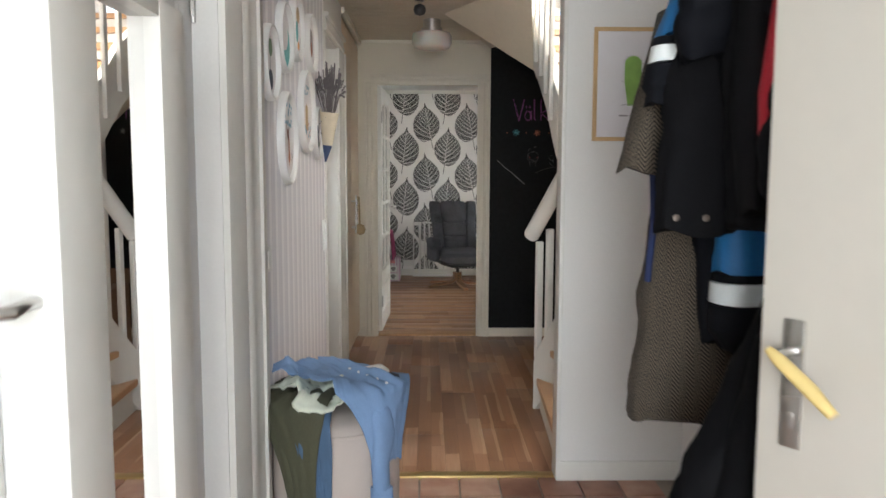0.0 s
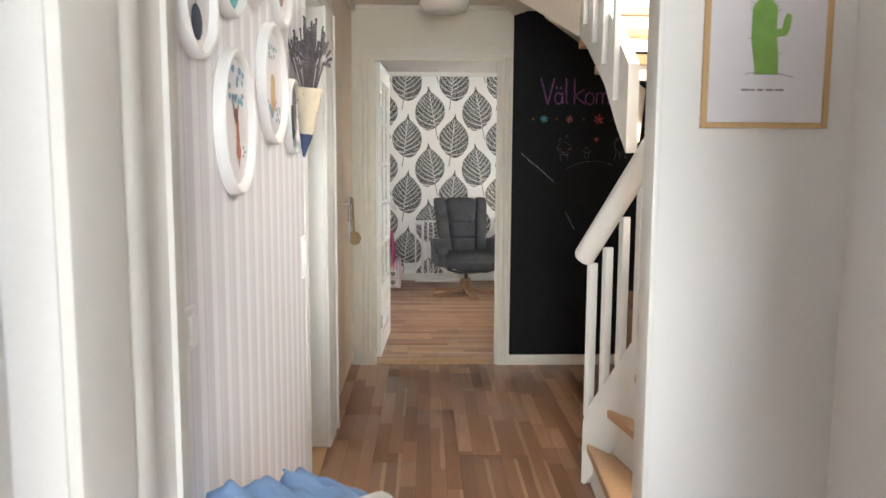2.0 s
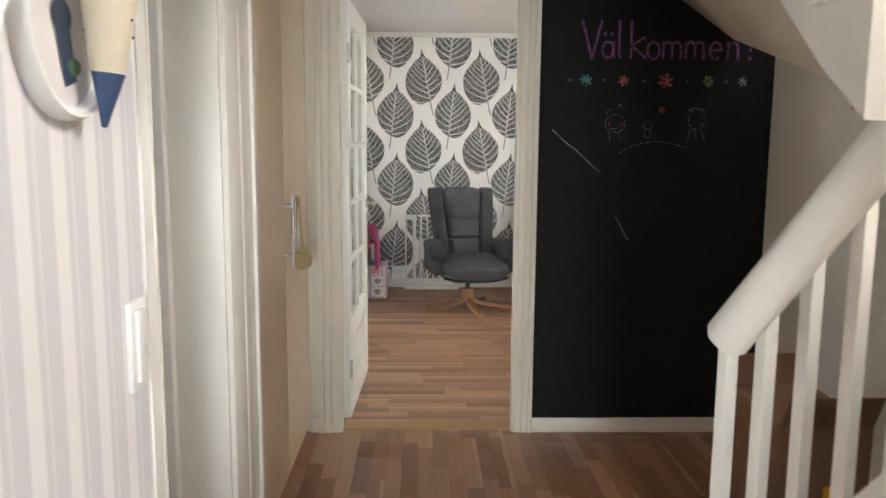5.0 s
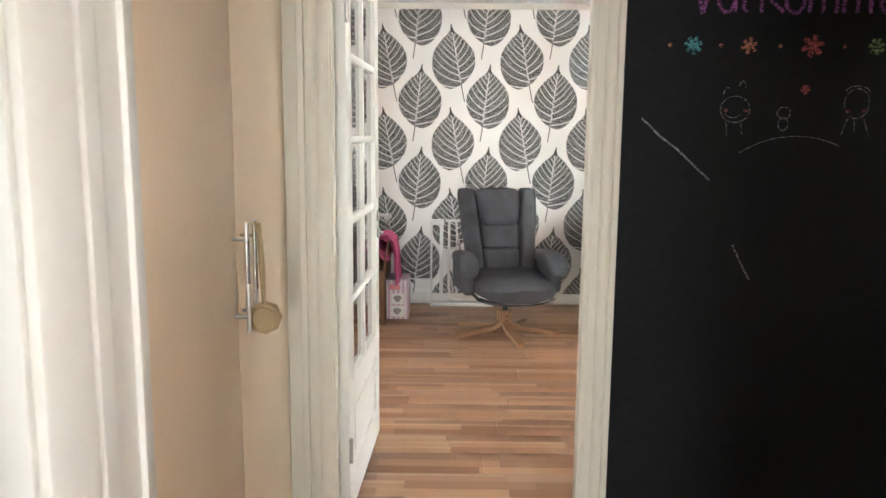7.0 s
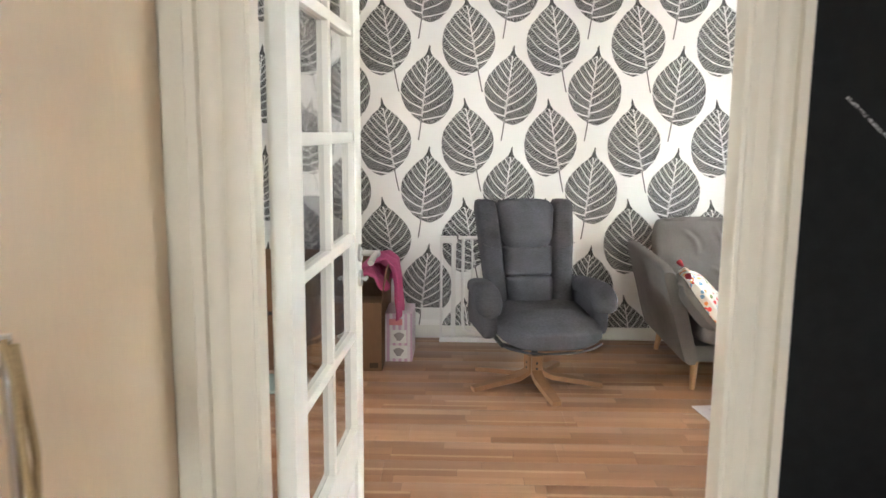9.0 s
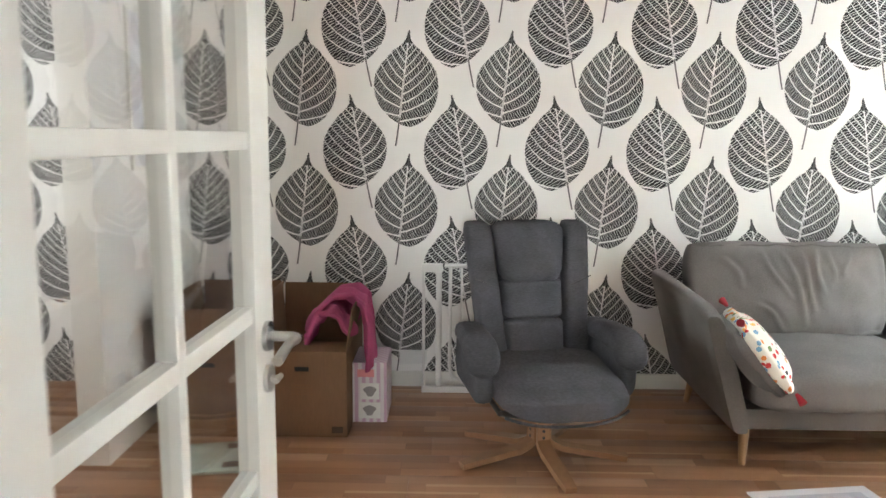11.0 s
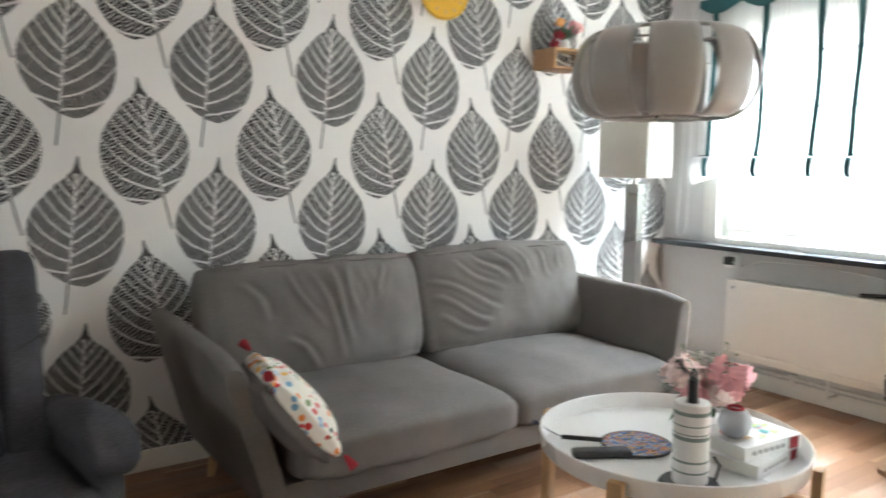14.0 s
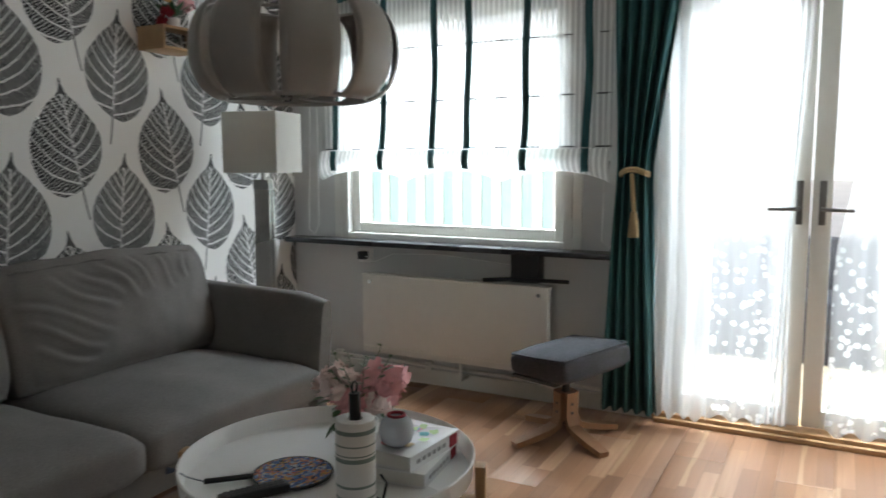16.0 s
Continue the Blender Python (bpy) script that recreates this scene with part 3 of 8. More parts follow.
# beige storage door, open into the vestibule
ang = math.degrees(math.atan2(1.69 - 0.93, 1.885 - 2.39))
d4 = thing("door_storage", 2.39, 0.93, 0.01, "open beige painted door with plate handle", "door", rz=ang, kind="structure")
bm = bmesh.new()
box(bm, 0, 0.912, -0.02, 0.02, 0, 2.04, 0.003)
leaf4 = part("leaf", bm, DOOR_BEIGE, d4)
for x0, x1, z0, z1 in ((0.14, 0.60, 1.22, 1.25), (0.14, 0.60, 1.87, 1.90), (0.14, 0.17, 1.25, 1.87), (0.57, 0.60, 1.25, 1.87)):
    bm = bmesh.new()
    box(bm, x0, x1, 0.019, 0.035, z0, z1, 0.004)
    part("moulding", bm, PAINT_WHITE, leaf4)
bm = bmesh.new()
box(bm, 0.17, 0.57, 0.012, 0.024, 1.25, 1.87, 0.002)
part("panel", bm, PAINT_WHITE, d4, "bright white inset panel")
bm = bmesh.new()
box(bm, 0.835, 0.870, 0.02, 0.025, 0.88, 1.09, 0.002)
box(bm, 0.846, 0.860, 0.0245, 0.029, 0.91, 0.94, 0.002)
pl = part("handle_plate", bm, STEEL, d4, "brushed steel lock plate")
bm = bmesh.new()
tube(bm, [(0.852, 0.025, 1.04), (0.852, 0.075, 1.04)], 0.0085, 12)
part("spindle", bm, STEEL, pl)
bm = bmesh.new()
tube(bm, [(0.862, 0.078, 1.047), (0.84, 0.080, 1.033), (0.79, 0.082, 1.0), (0.752, 0.084, 0.97)], [0.008, 0.013, 0.014, 0.010], 14, flat=0.8)
part("grip", bm, simple("yellowed_wood_grip", (0.72, 0.55, 0.22), 0.4, scale=40, vary=0.1), pl, "yellowed wooden lever grip", 60)

# hanging mirror with a deep white frame
mi = thing("hanging_mirror", 0.772, 1.704, 0.15, "narrow wall mirror in a broad white frame", "mirror")
for nm, b in (("frame_side", (0, 0.070, -0.268, -0.131, 0, 1.485)), ("frame_side", (0, 0.070, 0.131, 0.268, 0, 1.485)), ("frame_top", (0, 0.069, -0.131, 0.131, 1.452, 1.485)), ("frame_bottom", (0, 0.069, -0.131, 0.131, 0, 0.115))):
    bm = bmesh.new()
    box(bm, *b, bevel=0.004)
    part(nm, bm, PAINT_WHITE, mi)
bm = bmesh.new()
box(bm, 0.030, 0.040, -0.133, 0.133, 0.113, 1.454)
part("glass", bm, MIRROR, mi, "clear silvered mirror glass", None)

# built-in closet
cl = thing("closet", 0.20, 5.97, 0, "tall birch-coloured built-in closet with two doors", "closet")
bm = bmesh.new()
box(bm, -0.08, 0.53, -0.635, 0.545, 0.0, H - 0.002)
part("body", bm, CABINET, cl)
for nm, y0, y1, hy in (("closet_door", -0.63, -0.012, -0.045), ("closet_door", -0.008, 0.542, 0.025)):
    bm = bmesh.new()
    box(bm, 0.534, 0.555, y0, y1, 0.05, 2.30, 0.002)
    dd = part(nm, bm, CABINET, cl)
    bm = bmesh.new()
    tube(bm, [(0.59, hy, 0.89), (0.59, hy, 1.16)], 0.006, 12)
    for zz in (0.93, 1.12):
        tube(bm, [(0.555, hy, zz), (0.59, hy, zz)], 0.005, 10)
    part("handle", bm, STEEL, dd, "brushed steel bar handle", 60)
# crocheted charm on the closet handle
ch = thing("door_charm", 0.805, 5.99, 0.912, "beige crocheted charm hanging on a closet handle", "ornament")
JUTE = simple("jute_string", (0.38, 0.28, 0.15), 0.9, scale=300, vary=0.3, bump=0.6)
bm = bmesh.new()
lathe(bm, [(0, -0.010), (0.034, -0.010), (0.043, 0), (0.034, 0.010), (0, 0.010)], 8, pose(0.008, 0, 0, 80, 0, 20))
for k in range(9):
    a = k * 0.7
    tube(bm, [(0.008 + 0.033 * math.cos(a + q), -0.010 - 0.002 * (k % 2), 0.033 * math.sin(a + q)) for q in (0, 0.5, 1.0)], 0.006, 6)
part("rosette", bm, JUTE, ch)
bm = bmesh.new()
tube(bm, [(0.006, 0, 0.03), (0.002, -0.008, 0.13), (0.0, -0.006, 0.20), (-0.012, -0.004, 0.245)], 0.005, 6)
tube(bm, [(0.006, 0, 0.03), (0.004, 0.012, 0.12), (0.0, -0.004, 0.24)], 0.005, 6)
part("cord", bm, JUTE, ch)


# ---- blackboard and chalk ----
bb = thing("blackboard", 1.803, DY0 - 0.012, 0.072, "black chalkboard wall panel with chalk drawings and a greeting", "blackboard")
bm = bmesh.new()
box(bm, 0, 1.055, 0, 0.012, 0, H - 0.10)
part("panel", bm, BLACKBOARD, bb, smooth=None)


def chalk_mat(name, c):
    p = Paint(name, c, 0.95)
    n = p.noise(210, 2.0)
    p.col(p.ramp(n, [(0.42, tuple(v * 0.05 for v in c)), (0.62, c)]))
    return p.m


CHALK = {"white": chalk_mat("white_chalk", (0.40, 0.40, 0.39)), "magenta": chalk_mat("magenta_chalk", (0.36, 0.11, 0.34)), "teal": chalk_mat("teal_chalk", (0.12, 0.42, 0.45)),
         "orange": chalk_mat("orange_chalk", (0.60, 0.22, 0.13)), "red": chalk_mat("red_chalk", (0.52, 0.11, 0.11)), "green": chalk_mat("green_chalk", (0.28, 0.40, 0.16))}


def stroke(bm, pts, width, y=-0.0015):
    """A flat chalk line through 2D points."""
    q = [Vector((a, b)) for a, b in pts]
    prev = None
    for i, c in enumerate(q):
        d = (q[min(i + 1, len(q) - 1)] - q[max(i - 1, 0)])
        d = d.normalized() if d.length else Vector((1, 0))
        n = Vector((-d.y, d.x)) * width / 2
        pair = (bm.verts.new((c.x + n.x, y, c.y + n.y)), bm.verts.new((c.x - n.x, y, c.y - n.y)))
        if prev:
            bm.faces.new((prev[0], pair[0], pair[1], prev[1]))
        prev = pair


def chalk(name, color, lines, width, label=""):
    bm = bmesh.new()
    for k, pts in enumerate(lines):
        stroke(bm, [(x - 1.803, z - 0.072) for x, z in pts], width, -0.0012 - 0.0003 * (k % 3))
    return part(name, bm, CHALK[color], bb, label, None)


def arc(cx, cz, rx, rz, a0=0, a1=360, n=18):
    return [(cx + rx * math.cos(radians(a0 + (a1 - a0) * k / n)), cz + rz * math.sin(radians(a0 + (a1 - a0) * k / n))) for k in range(n + 1)]


# the greeting, letter by letter in thin strokes
def word():
    L = []
    z0, xh, cap = 1.742, 0.075, 0.165
    L += [[(1.985, z0 + 0.10 + 0.065), (2.010, z0 + 0.07), (2.030, z0 - 0.005)], [(2.030, z0 - 0.005), (2.052, z0 + 0.09), (2.072, z0 + 0.165)]]
    L += [arc(2.100, z0 + 0.036, 0.024, 0.036), [(2.126, z0 + 0.075), (2.127, z0)], arc(2.088, z0 + 0.105, 0.004, 0.004, n=6), arc(2.116, z0 + 0.105, 0.004, 0.004, n=6)]
    L += [[(2.150, z0 + 0.165), (2.152, z0 + 0.01), (2.163, z0)]]
    L += [[(2.203, z0 + 0.165), (2.206, z0)], [(2.268, z0 + 0.095), (2.208, z0 + 0.055), (2.272, z0 + 0.002)]]
    L += [arc(2.305, z0 + 0.036, 0.028, 0.037)]
    for m in (2.350, 2.452):
        L += [[(m, z0 + xh), (m, z0)], [(m, z0 + 0.055)] + arc(m + 0.020, z0 + 0.05, 0.019, 0.025, 160, 0, 8) + [(m + 0.040, z0)], [(m + 0.040, z0 + 0.055)] + arc(m + 0.060, z0 + 0.05, 0.019, 0.025, 160, 0, 8) + [(m + 0.080, z0)]]
    L += [[(2.560, z0 + 0.038), (2.610, z0 + 0.040)] + arc(2.585, z0 + 0.038, 0.026, 0.037, 5, 310, 14)]
    L += [[(2.640, z0 + xh), (2.641, z0)], [(2.641, z0 + 0.05)] + arc(2.664, z0 + 0.047, 0.022, 0.028, 160, 0, 8) + [(2.687, z0)]]
    L += [[(2.745, z0 + 0.15), (2.742, z0 + 0.035)], arc(2.741, z0 + 0.004, 0.004, 0.004, n=6)]
    return L


chalk("chalk_greeting", "magenta", word(), 0.011, "greeting in magenta chalk letters")


def flower(x, z, r, color, k):
    L = [[(x, z), (x + r * math.cos(a), z + r * math.sin(a))] for a in [0.3 + 2 * math.pi * i / k for i in range(k)]]
    chalk("chalk_flower", color, L + [arc(x, z, r * 0.25, r * 0.25, n=8)], r * 0.42, color + " chalk flower")


for x, c, r, k in ((2.007, "teal", 0.027, 7), (2.176, "orange", 0.025, 6), (2.367, "red", 0.034, 6), (2.560, "green", 0.025, 7), (2.715, "white", 0.022, 6)):
    flower(x, 1.645, r, c, k)
for x in (1.937, 2.09, 2.27, 2.465, 2.64):
    chalk("chalk_dot", "orange", [arc(x, 1.645, 0.004, 0.004, n=6)], 0.004)
chalk("chalk_heart", "red", [arc(2.350, 1.519, 0.005, 0.006, n=8), arc(2.360, 1.519, 0.005, 0.006, n=8), [(2.346, 1.514), (2.355, 1.503), (2.364, 1.514)]], 0.009)
chalk("chalk_line", "white", [[(1.863, 1.425), (1.92, 1.372), (1.975, 1.332), (2.03, 1.282), (2.08, 1.238)]], 0.006, "dashed white chalk line")
chalk("chalk_line", "white", [[(2.165, 1.035), (2.19, 0.985), (2.224, 0.925)]], 0.005)
chalk("chalk_scene", "white", [arc(2.146, 1.455, 0.045, 0.040), arc(2.14, 1.448, 0.026, 0.018, 200, 340, 8), arc(2.12, 1.50, 0.012, 0.02, 60, 200, 6), arc(2.165, 1.51, 0.012, 0.03, 20, 150, 6),
                               [(2.12, 1.415), (2.125, 1.375)], [(2.165, 1.415), (2.17, 1.38)], arc(2.295, 1.445, 0.020, 0.018), arc(2.295, 1.412, 0.015, 0.020),
                               arc(2.515, 1.475, 0.038, 0.045), arc(2.515, 1.510, 0.036, 0.018, 0, 180, 8), [(2.49, 1.43), (2.475, 1.38)], [(2.54, 1.43), (2.56, 1.375)], [(2.51, 1.43), (2.515, 1.385)],
                               arc(2.34, 1.13, 0.28, 0.245, 128, 62, 14)], 0.0020, "small white chalk drawing")
for x in (2.118, 2.178, 2.49, 2.538):
    chalk("chalk_cheek", "red", [arc(x, 1.452, 0.005, 0.003, n=6)], 0.004)


# ---- the winding stairs ----
st = thing("staircase", 2.3, 4.4, 0, "white painted winding staircase with beech treads", "staircase", kind="structure")
SX, SY = 2.3, 4.4
inner = [(1.945, 4.60), (2.00, 4.50), (2.055, 4.41), (2.10, 4.33), (2.14, 4.27), (2.17, 4.30), (2.19, 4.36), (2.19, 4.44)]
outer = [(1.90, 3.74), (2.13, 3.715), (2.36, 3.715), (2.60, 3.715), (2.845, 3.80), (2.845, 4.06), (2.845, 4.32), (2.845, 4.56)]
steps = list(zip(inner, outer)) + [((2.00, 4.62 + 0.38 * k), (2.845, 4.74 + 0.36 * k)) for k in range(6)]
RISE = 0.184
for i in range(len(steps) - 1):
    (a, b), (c, d) = steps[i], steps[i + 1]
    if i == 7:
        c, d = (2.15, 4.62), (2.845, 4.80)
    z1 = RISE * (i + 1) if i < 8 else 1.80 + 0.17 * (i - 8)
    va, vb = Vector(a), Vector(b)
    n = (vb - va).normalized()
    nose = Vector((-n.y, n.x)) * 0.022
    if nose.dot(Vector(c) - va) > 0:
        nose = -nose
    quad = [Vector(a) + nose, Vector(b) + nose, Vector(d), Vector(c)]
    bm = bmesh.new()
    prism(bm, [(q.x - SX, q.y - SY) for q in quad], 2, z1 - 0.04, z1)
    bmesh.ops.bevel(bm, geom=bm.edges[:], offset=0.004, segments=2, affect="EDGES")
    part("tread", bm, TREAD, st, "beech tread" if i == 0 else "")
    bm = bmesh.new()
    t = (Vector(c) - va).normalized() * 0.018
    prism(bm, [(q.x - SX, q.y - SY) for q in (va, vb, vb + t, va + t)], 2, z1 - (RISE if i < 8 else 0.10), z1 - 0.041)
    part("riser", bm, PAINT_WHITE, st)
# lower string, balusters and rail
bm = bmesh.new()
p0, p1 = Vector((1.925, 4.625)), Vector((2.125, 4.275))
dr = (p1 - p0).normalized()
nn = Vector((-dr.y, dr.x)) * 0.02
L = (p1 - p0).length
for (s0, s1, zb0, zt0, zb1, zt1) in ((0.0, 0.05, 0.0, 0.27, 0.0, 0.33), (0.05, 1.0, 0.0, 0.33, 0.48, 0.86)):
    vs = []
    for s, zb, zt in ((s0, zb0, zt0), (s1, zb1, zt1)):
        c = p0 + dr * L * s
        for sg in (1, -1):
            for zz in (zb, zt):
                vs.append(bm.verts.new((c.x + nn.x * sg - SX, c.y + nn.y * sg - SY, zz)))
    for f in ((0, 1, 3, 2), (4, 6, 7, 5), (0, 4, 5, 1), (2, 3, 7, 6), (1, 5, 7, 3), (0, 2, 6, 4)):
        bm.faces.new([vs[k] for k in f])
part("lower_string", bm, PAINT_WHITE, st)
rail0, rail1 = Vector((1.858, 4.47, 0.985)), Vector((2.115, 4.18, 1.56))
bm = bmesh.new()
rd = rail1 - rail0
tube(bm, [rail0 - rd.normalized() * 0.0, rail0 + rd * 0.02, rail0 + rd * 0.5, rail1], [0.03, 0.038, 0.038, 0.038], 16, flat=1.15)
part("handrail", bm, PAINT_WHITE, st, "rounded white handrail", 40).location = (-SX, -SY, 0)
for k in range(5):
    s = 0.03 + 0.22 * k
    c = p0 + dr * L * s
    u = (c - Vector((rail0.x, rail0.y))).dot(Vector((rd.x, rd.y))) / Vector((rd.x, rd.y)).length_squared
    ztop = rail0.z + rd.z * max(-0.06, min(1, u))
    bm = bmesh.new()
    box(bm, -0.0125, 0.0125, -0.019, 0.019, 0.28 + 0.56 * s, ztop, 0.003)
    ob = part("baluster", bm, PAINT_WHITE, st)
    ob.matrix_basis = pose(c.x - SX, c.y - SY, 0, 0, 0, math.degrees(math.atan2(dr.y, dr.x)))
bm = bmesh.new()
box(bm, 2.12 - SX, 2.165 - SX, 4.245 - SY, 4.29 - SY, RISE * 4, 1.30, 0.004)
part("newel_post", bm, PAINT_WHITE, st)
# upper string: a bent board on the hall side, with the soffit running down to the far wall
low = [(4.22, 1.400), (4.36, 1.495), (4.58, 1.675), (4.92, 1.865), (5.77, 2.245), (6.505, 2.42)]
top = [(y, z + 0.31 + 0.02 * (y - 4.1)) for y, z in low]
bm = bmesh.new()
prism(bm, [(y - SY, z) for y, z in low] + [(y - SY, z) for y, z in reversed(top)], 0, 1.95 - SX, 1.99 - SX)
part("upper_string", bm, PAINT_WHITE, st)


def low_at(y):
    for (a, b), (c, d) in zip(low, low[1:]):
        if y <= c:
            return b + (d - b) * (y - a) / (c - a)
    return low[-1][1]


def underside(u, v):
    y = 4.25 + 2.25 * u
    a = Vector((1.992, y, low_at(y) + 0.012))
    b = Vector((2.66 - 0.66 * u, 6.503, 1.83 + 0.46 * u))
    c = a.lerp(b, v)
    return (c.x - SX, c.y - SY, c.z)


bm = bmesh.new()
shell(bm, underside, 16, 8, 0.015)
part("soffit", bm, CEIL_BOARD, st, "cream boarded underside of the upper flight", 40)
bm = bmesh.new()
turn = [(1.42, 5.50, 2.352), (1.80, 6.50, 2.300), (1.948, 6.50, 2.415), (1.948, 5.77, 2.240), (1.948, 5.10, 1.945), (1.86, 4.60, 2.352)]
lo_ = [bm.verts.new((x - SX, y - SY, z)) for x, y, z in turn]
hi_ = [bm.verts.new((x - SX, y - SY, z + 0.015)) for x, y, z in turn]
for i, j, k in ((0, 1, 3), (1, 2, 3), (0, 3, 4), (0, 4, 5)):
    bm.faces.new((lo_[i], lo_[j], lo_[k]))
    bm.faces.new((hi_[k], hi_[j], hi_[i]))
for k in range(6):
    bm.faces.new((lo_[k], hi_[k], hi_[(k + 1) % 6], lo_[(k + 1) % 6]))
part("turn_soffit", bm, CEIL_BOARD, st, "cream board under the turning steps", None)
for k in range(10):
    y = 4.36 + 0.19 * k
    z = low_at(y) + 0.10
    bm = bmesh.new()
    box(bm, 1.927 - SX, 1.949 - SX, y - 0.02 - SY, y + 0.02 - SY, z, z + 1.0, 0.003)
    part("upper_baluster", bm, PAINT_WHITE, st)
bm = bmesh.new()
tube(bm, [(1.938 - SX, 4.12 - SY, 2.42), (1.938 - SX, 4.58 - SY, 2.77), (1.938 - SX, 6.45 - SY, 3.50)], 0.034, 14)
part("upper_handrail", bm, PAINT_WHITE, st, smooth=40)


# ---- hall things ----
def oval_picture(name, y, z, w, hgt, art, label, deep=0.022):
    t = thing(name, LX, y, z, label, "picture", "oval pictures on the striped wall")
    bm = bmesh.new()
    n = 40
    prof = ((0.0, 1.0), (deep, 0.995), (deep + 0.006, 0.96), (deep + 0.004, 0.90), (deep - 0.008, 0.86), (0.006, 0.85))
    rings = [[bm.verts.new((d, (w / 2) * s * math.cos(2 * math.pi * k / n), (hgt / 2) * s * math.sin(2 * math.pi * k / n))) for k in range(n)] for d, s in prof]
    for a, b in zip(rings, rings[1:]):
        for k in range(n):
            bm.faces.new((a[k], a[(k + 1) % n], b[(k + 1) % n], b[k]))
    part("frame", bm, WHITE_PLASTIC, t, "glossy white oval frame", 50)
    bm = bmesh.new()
    bm.faces.new([bm.verts.new((0.010, (w / 2) * 0.86 * math.cos(2 * math.pi * k / n), (hgt / 2) * 0.86 * math.sin(2 * math.pi * k / n))) for k in range(n)])
    part("print", bm, PRINT_PAPER, t, smooth=None)
    for j, (mat_, shapes) in enumerate(art):
        for i, (kind, *q) in enumerate(shapes):
            bm = bmesh.new()
            dpt = 0.0115 + 0.0006 * j + 0.0001 * i
            if kind == "o":
                cy, cz, ry, rz = q
                bm.faces.new([bm.verts.new((dpt, cy * w + ry * w * math.cos(2 * math.pi * k / 12), cz * hgt + rz * hgt * math.sin(2 * math.pi * k / 12))) for k in range(12)])
            else:
                bm.faces.new([bm.verts.new((dpt, a * w, b * hgt)) for a, b in q])
            part("motif", bm, mat_, t, smooth=None)
    return t


PRINT_PAPER = simple("print_paper", (0.80, 0.77, 0.77), 0.5, scale=8, vary=0.08)
INK = {n: simple(n + "_print_ink", c, 0.5, scale=20, vary=0.2) for n, c in {"navy": (0.03, 0.05, 0.09), "teal": (0.12, 0.45, 0.45), "brown": (0.22, 0.07, 0.05), "rust": (0.45, 0.15, 0.08), "orange": (0.75, 0.35, 0.10), "green": (0.10, 0.20, 0.10), "blue": (0.20, 0.38, 0.50), "grey": (0.30, 0.28, 0.28), "gold": (0.55, 0.40, 0.22)}.items()}
rr = random.Random(5)
antler = [("o", 0.02 + rr.uniform(-0.20, 0.22), 0.22 + rr.uniform(-0.11, 0.15), 0.035, 0.022) for _ in range(22)]
deer = [(INK["blue"], antler), (INK["brown"], [("o", 0.0, 0.06, 0.07, 0.035), ("p", (-0.06, 0.04), (0.05, 0.07), (0.07, 0.0), (0.0, -0.02)), ("p", (-0.02, 0.03), (0.10, 0.16), (0.12, 0.155), (0.02, 0.02)), ("p", (-0.03, 0.03), (-0.12, 0.15), (-0.10, 0.155), (0.0, 0.04))]),
        (INK["rust"], [("p", (0.01, 0.0), (0.07, 0.0), (0.10, -0.18), (0.06, -0.32), (0.02, -0.20)), ("o", 0.06, -0.20, 0.06, 0.06)]), (INK["grey"], [("o", 0.20, -0.17, 0.03, 0.012), ("o", 0.24, -0.20, 0.03, 0.012), ("o", 0.19, -0.23, 0.025, 0.012)])]
fox = [(INK["gold"], [("o", 0.0, 0.02, 0.09, 0.07), ("p", (-0.08, 0.0), (0.08, 0.0), (0.10, -0.22), (-0.10, -0.22))]), (INK["blue"], [("o", rr.uniform(-0.25, 0.25), -0.24 + rr.uniform(-0.06, 0.06), 0.03, 0.02) for _ in range(16)] + [("o", rr.uniform(-0.2, 0.2), 0.25 + rr.uniform(-0.06, 0.06), 0.025, 0.02) for _ in range(10)]), (INK["rust"], [("o", rr.uniform(-0.25, 0.25), -0.22 + rr.uniform(-0.08, 0.08), 0.02, 0.014) for _ in range(9)])]
bird = [(INK["navy"], [("o", -0.02, 0.06, 0.12, 0.10), ("p", (-0.12, 0.05), (0.06, 0.05), (0.12, -0.28), (-0.02, -0.32))]), (INK["green"], [("o", 0.1, -0.2, 0.08, 0.05)])]
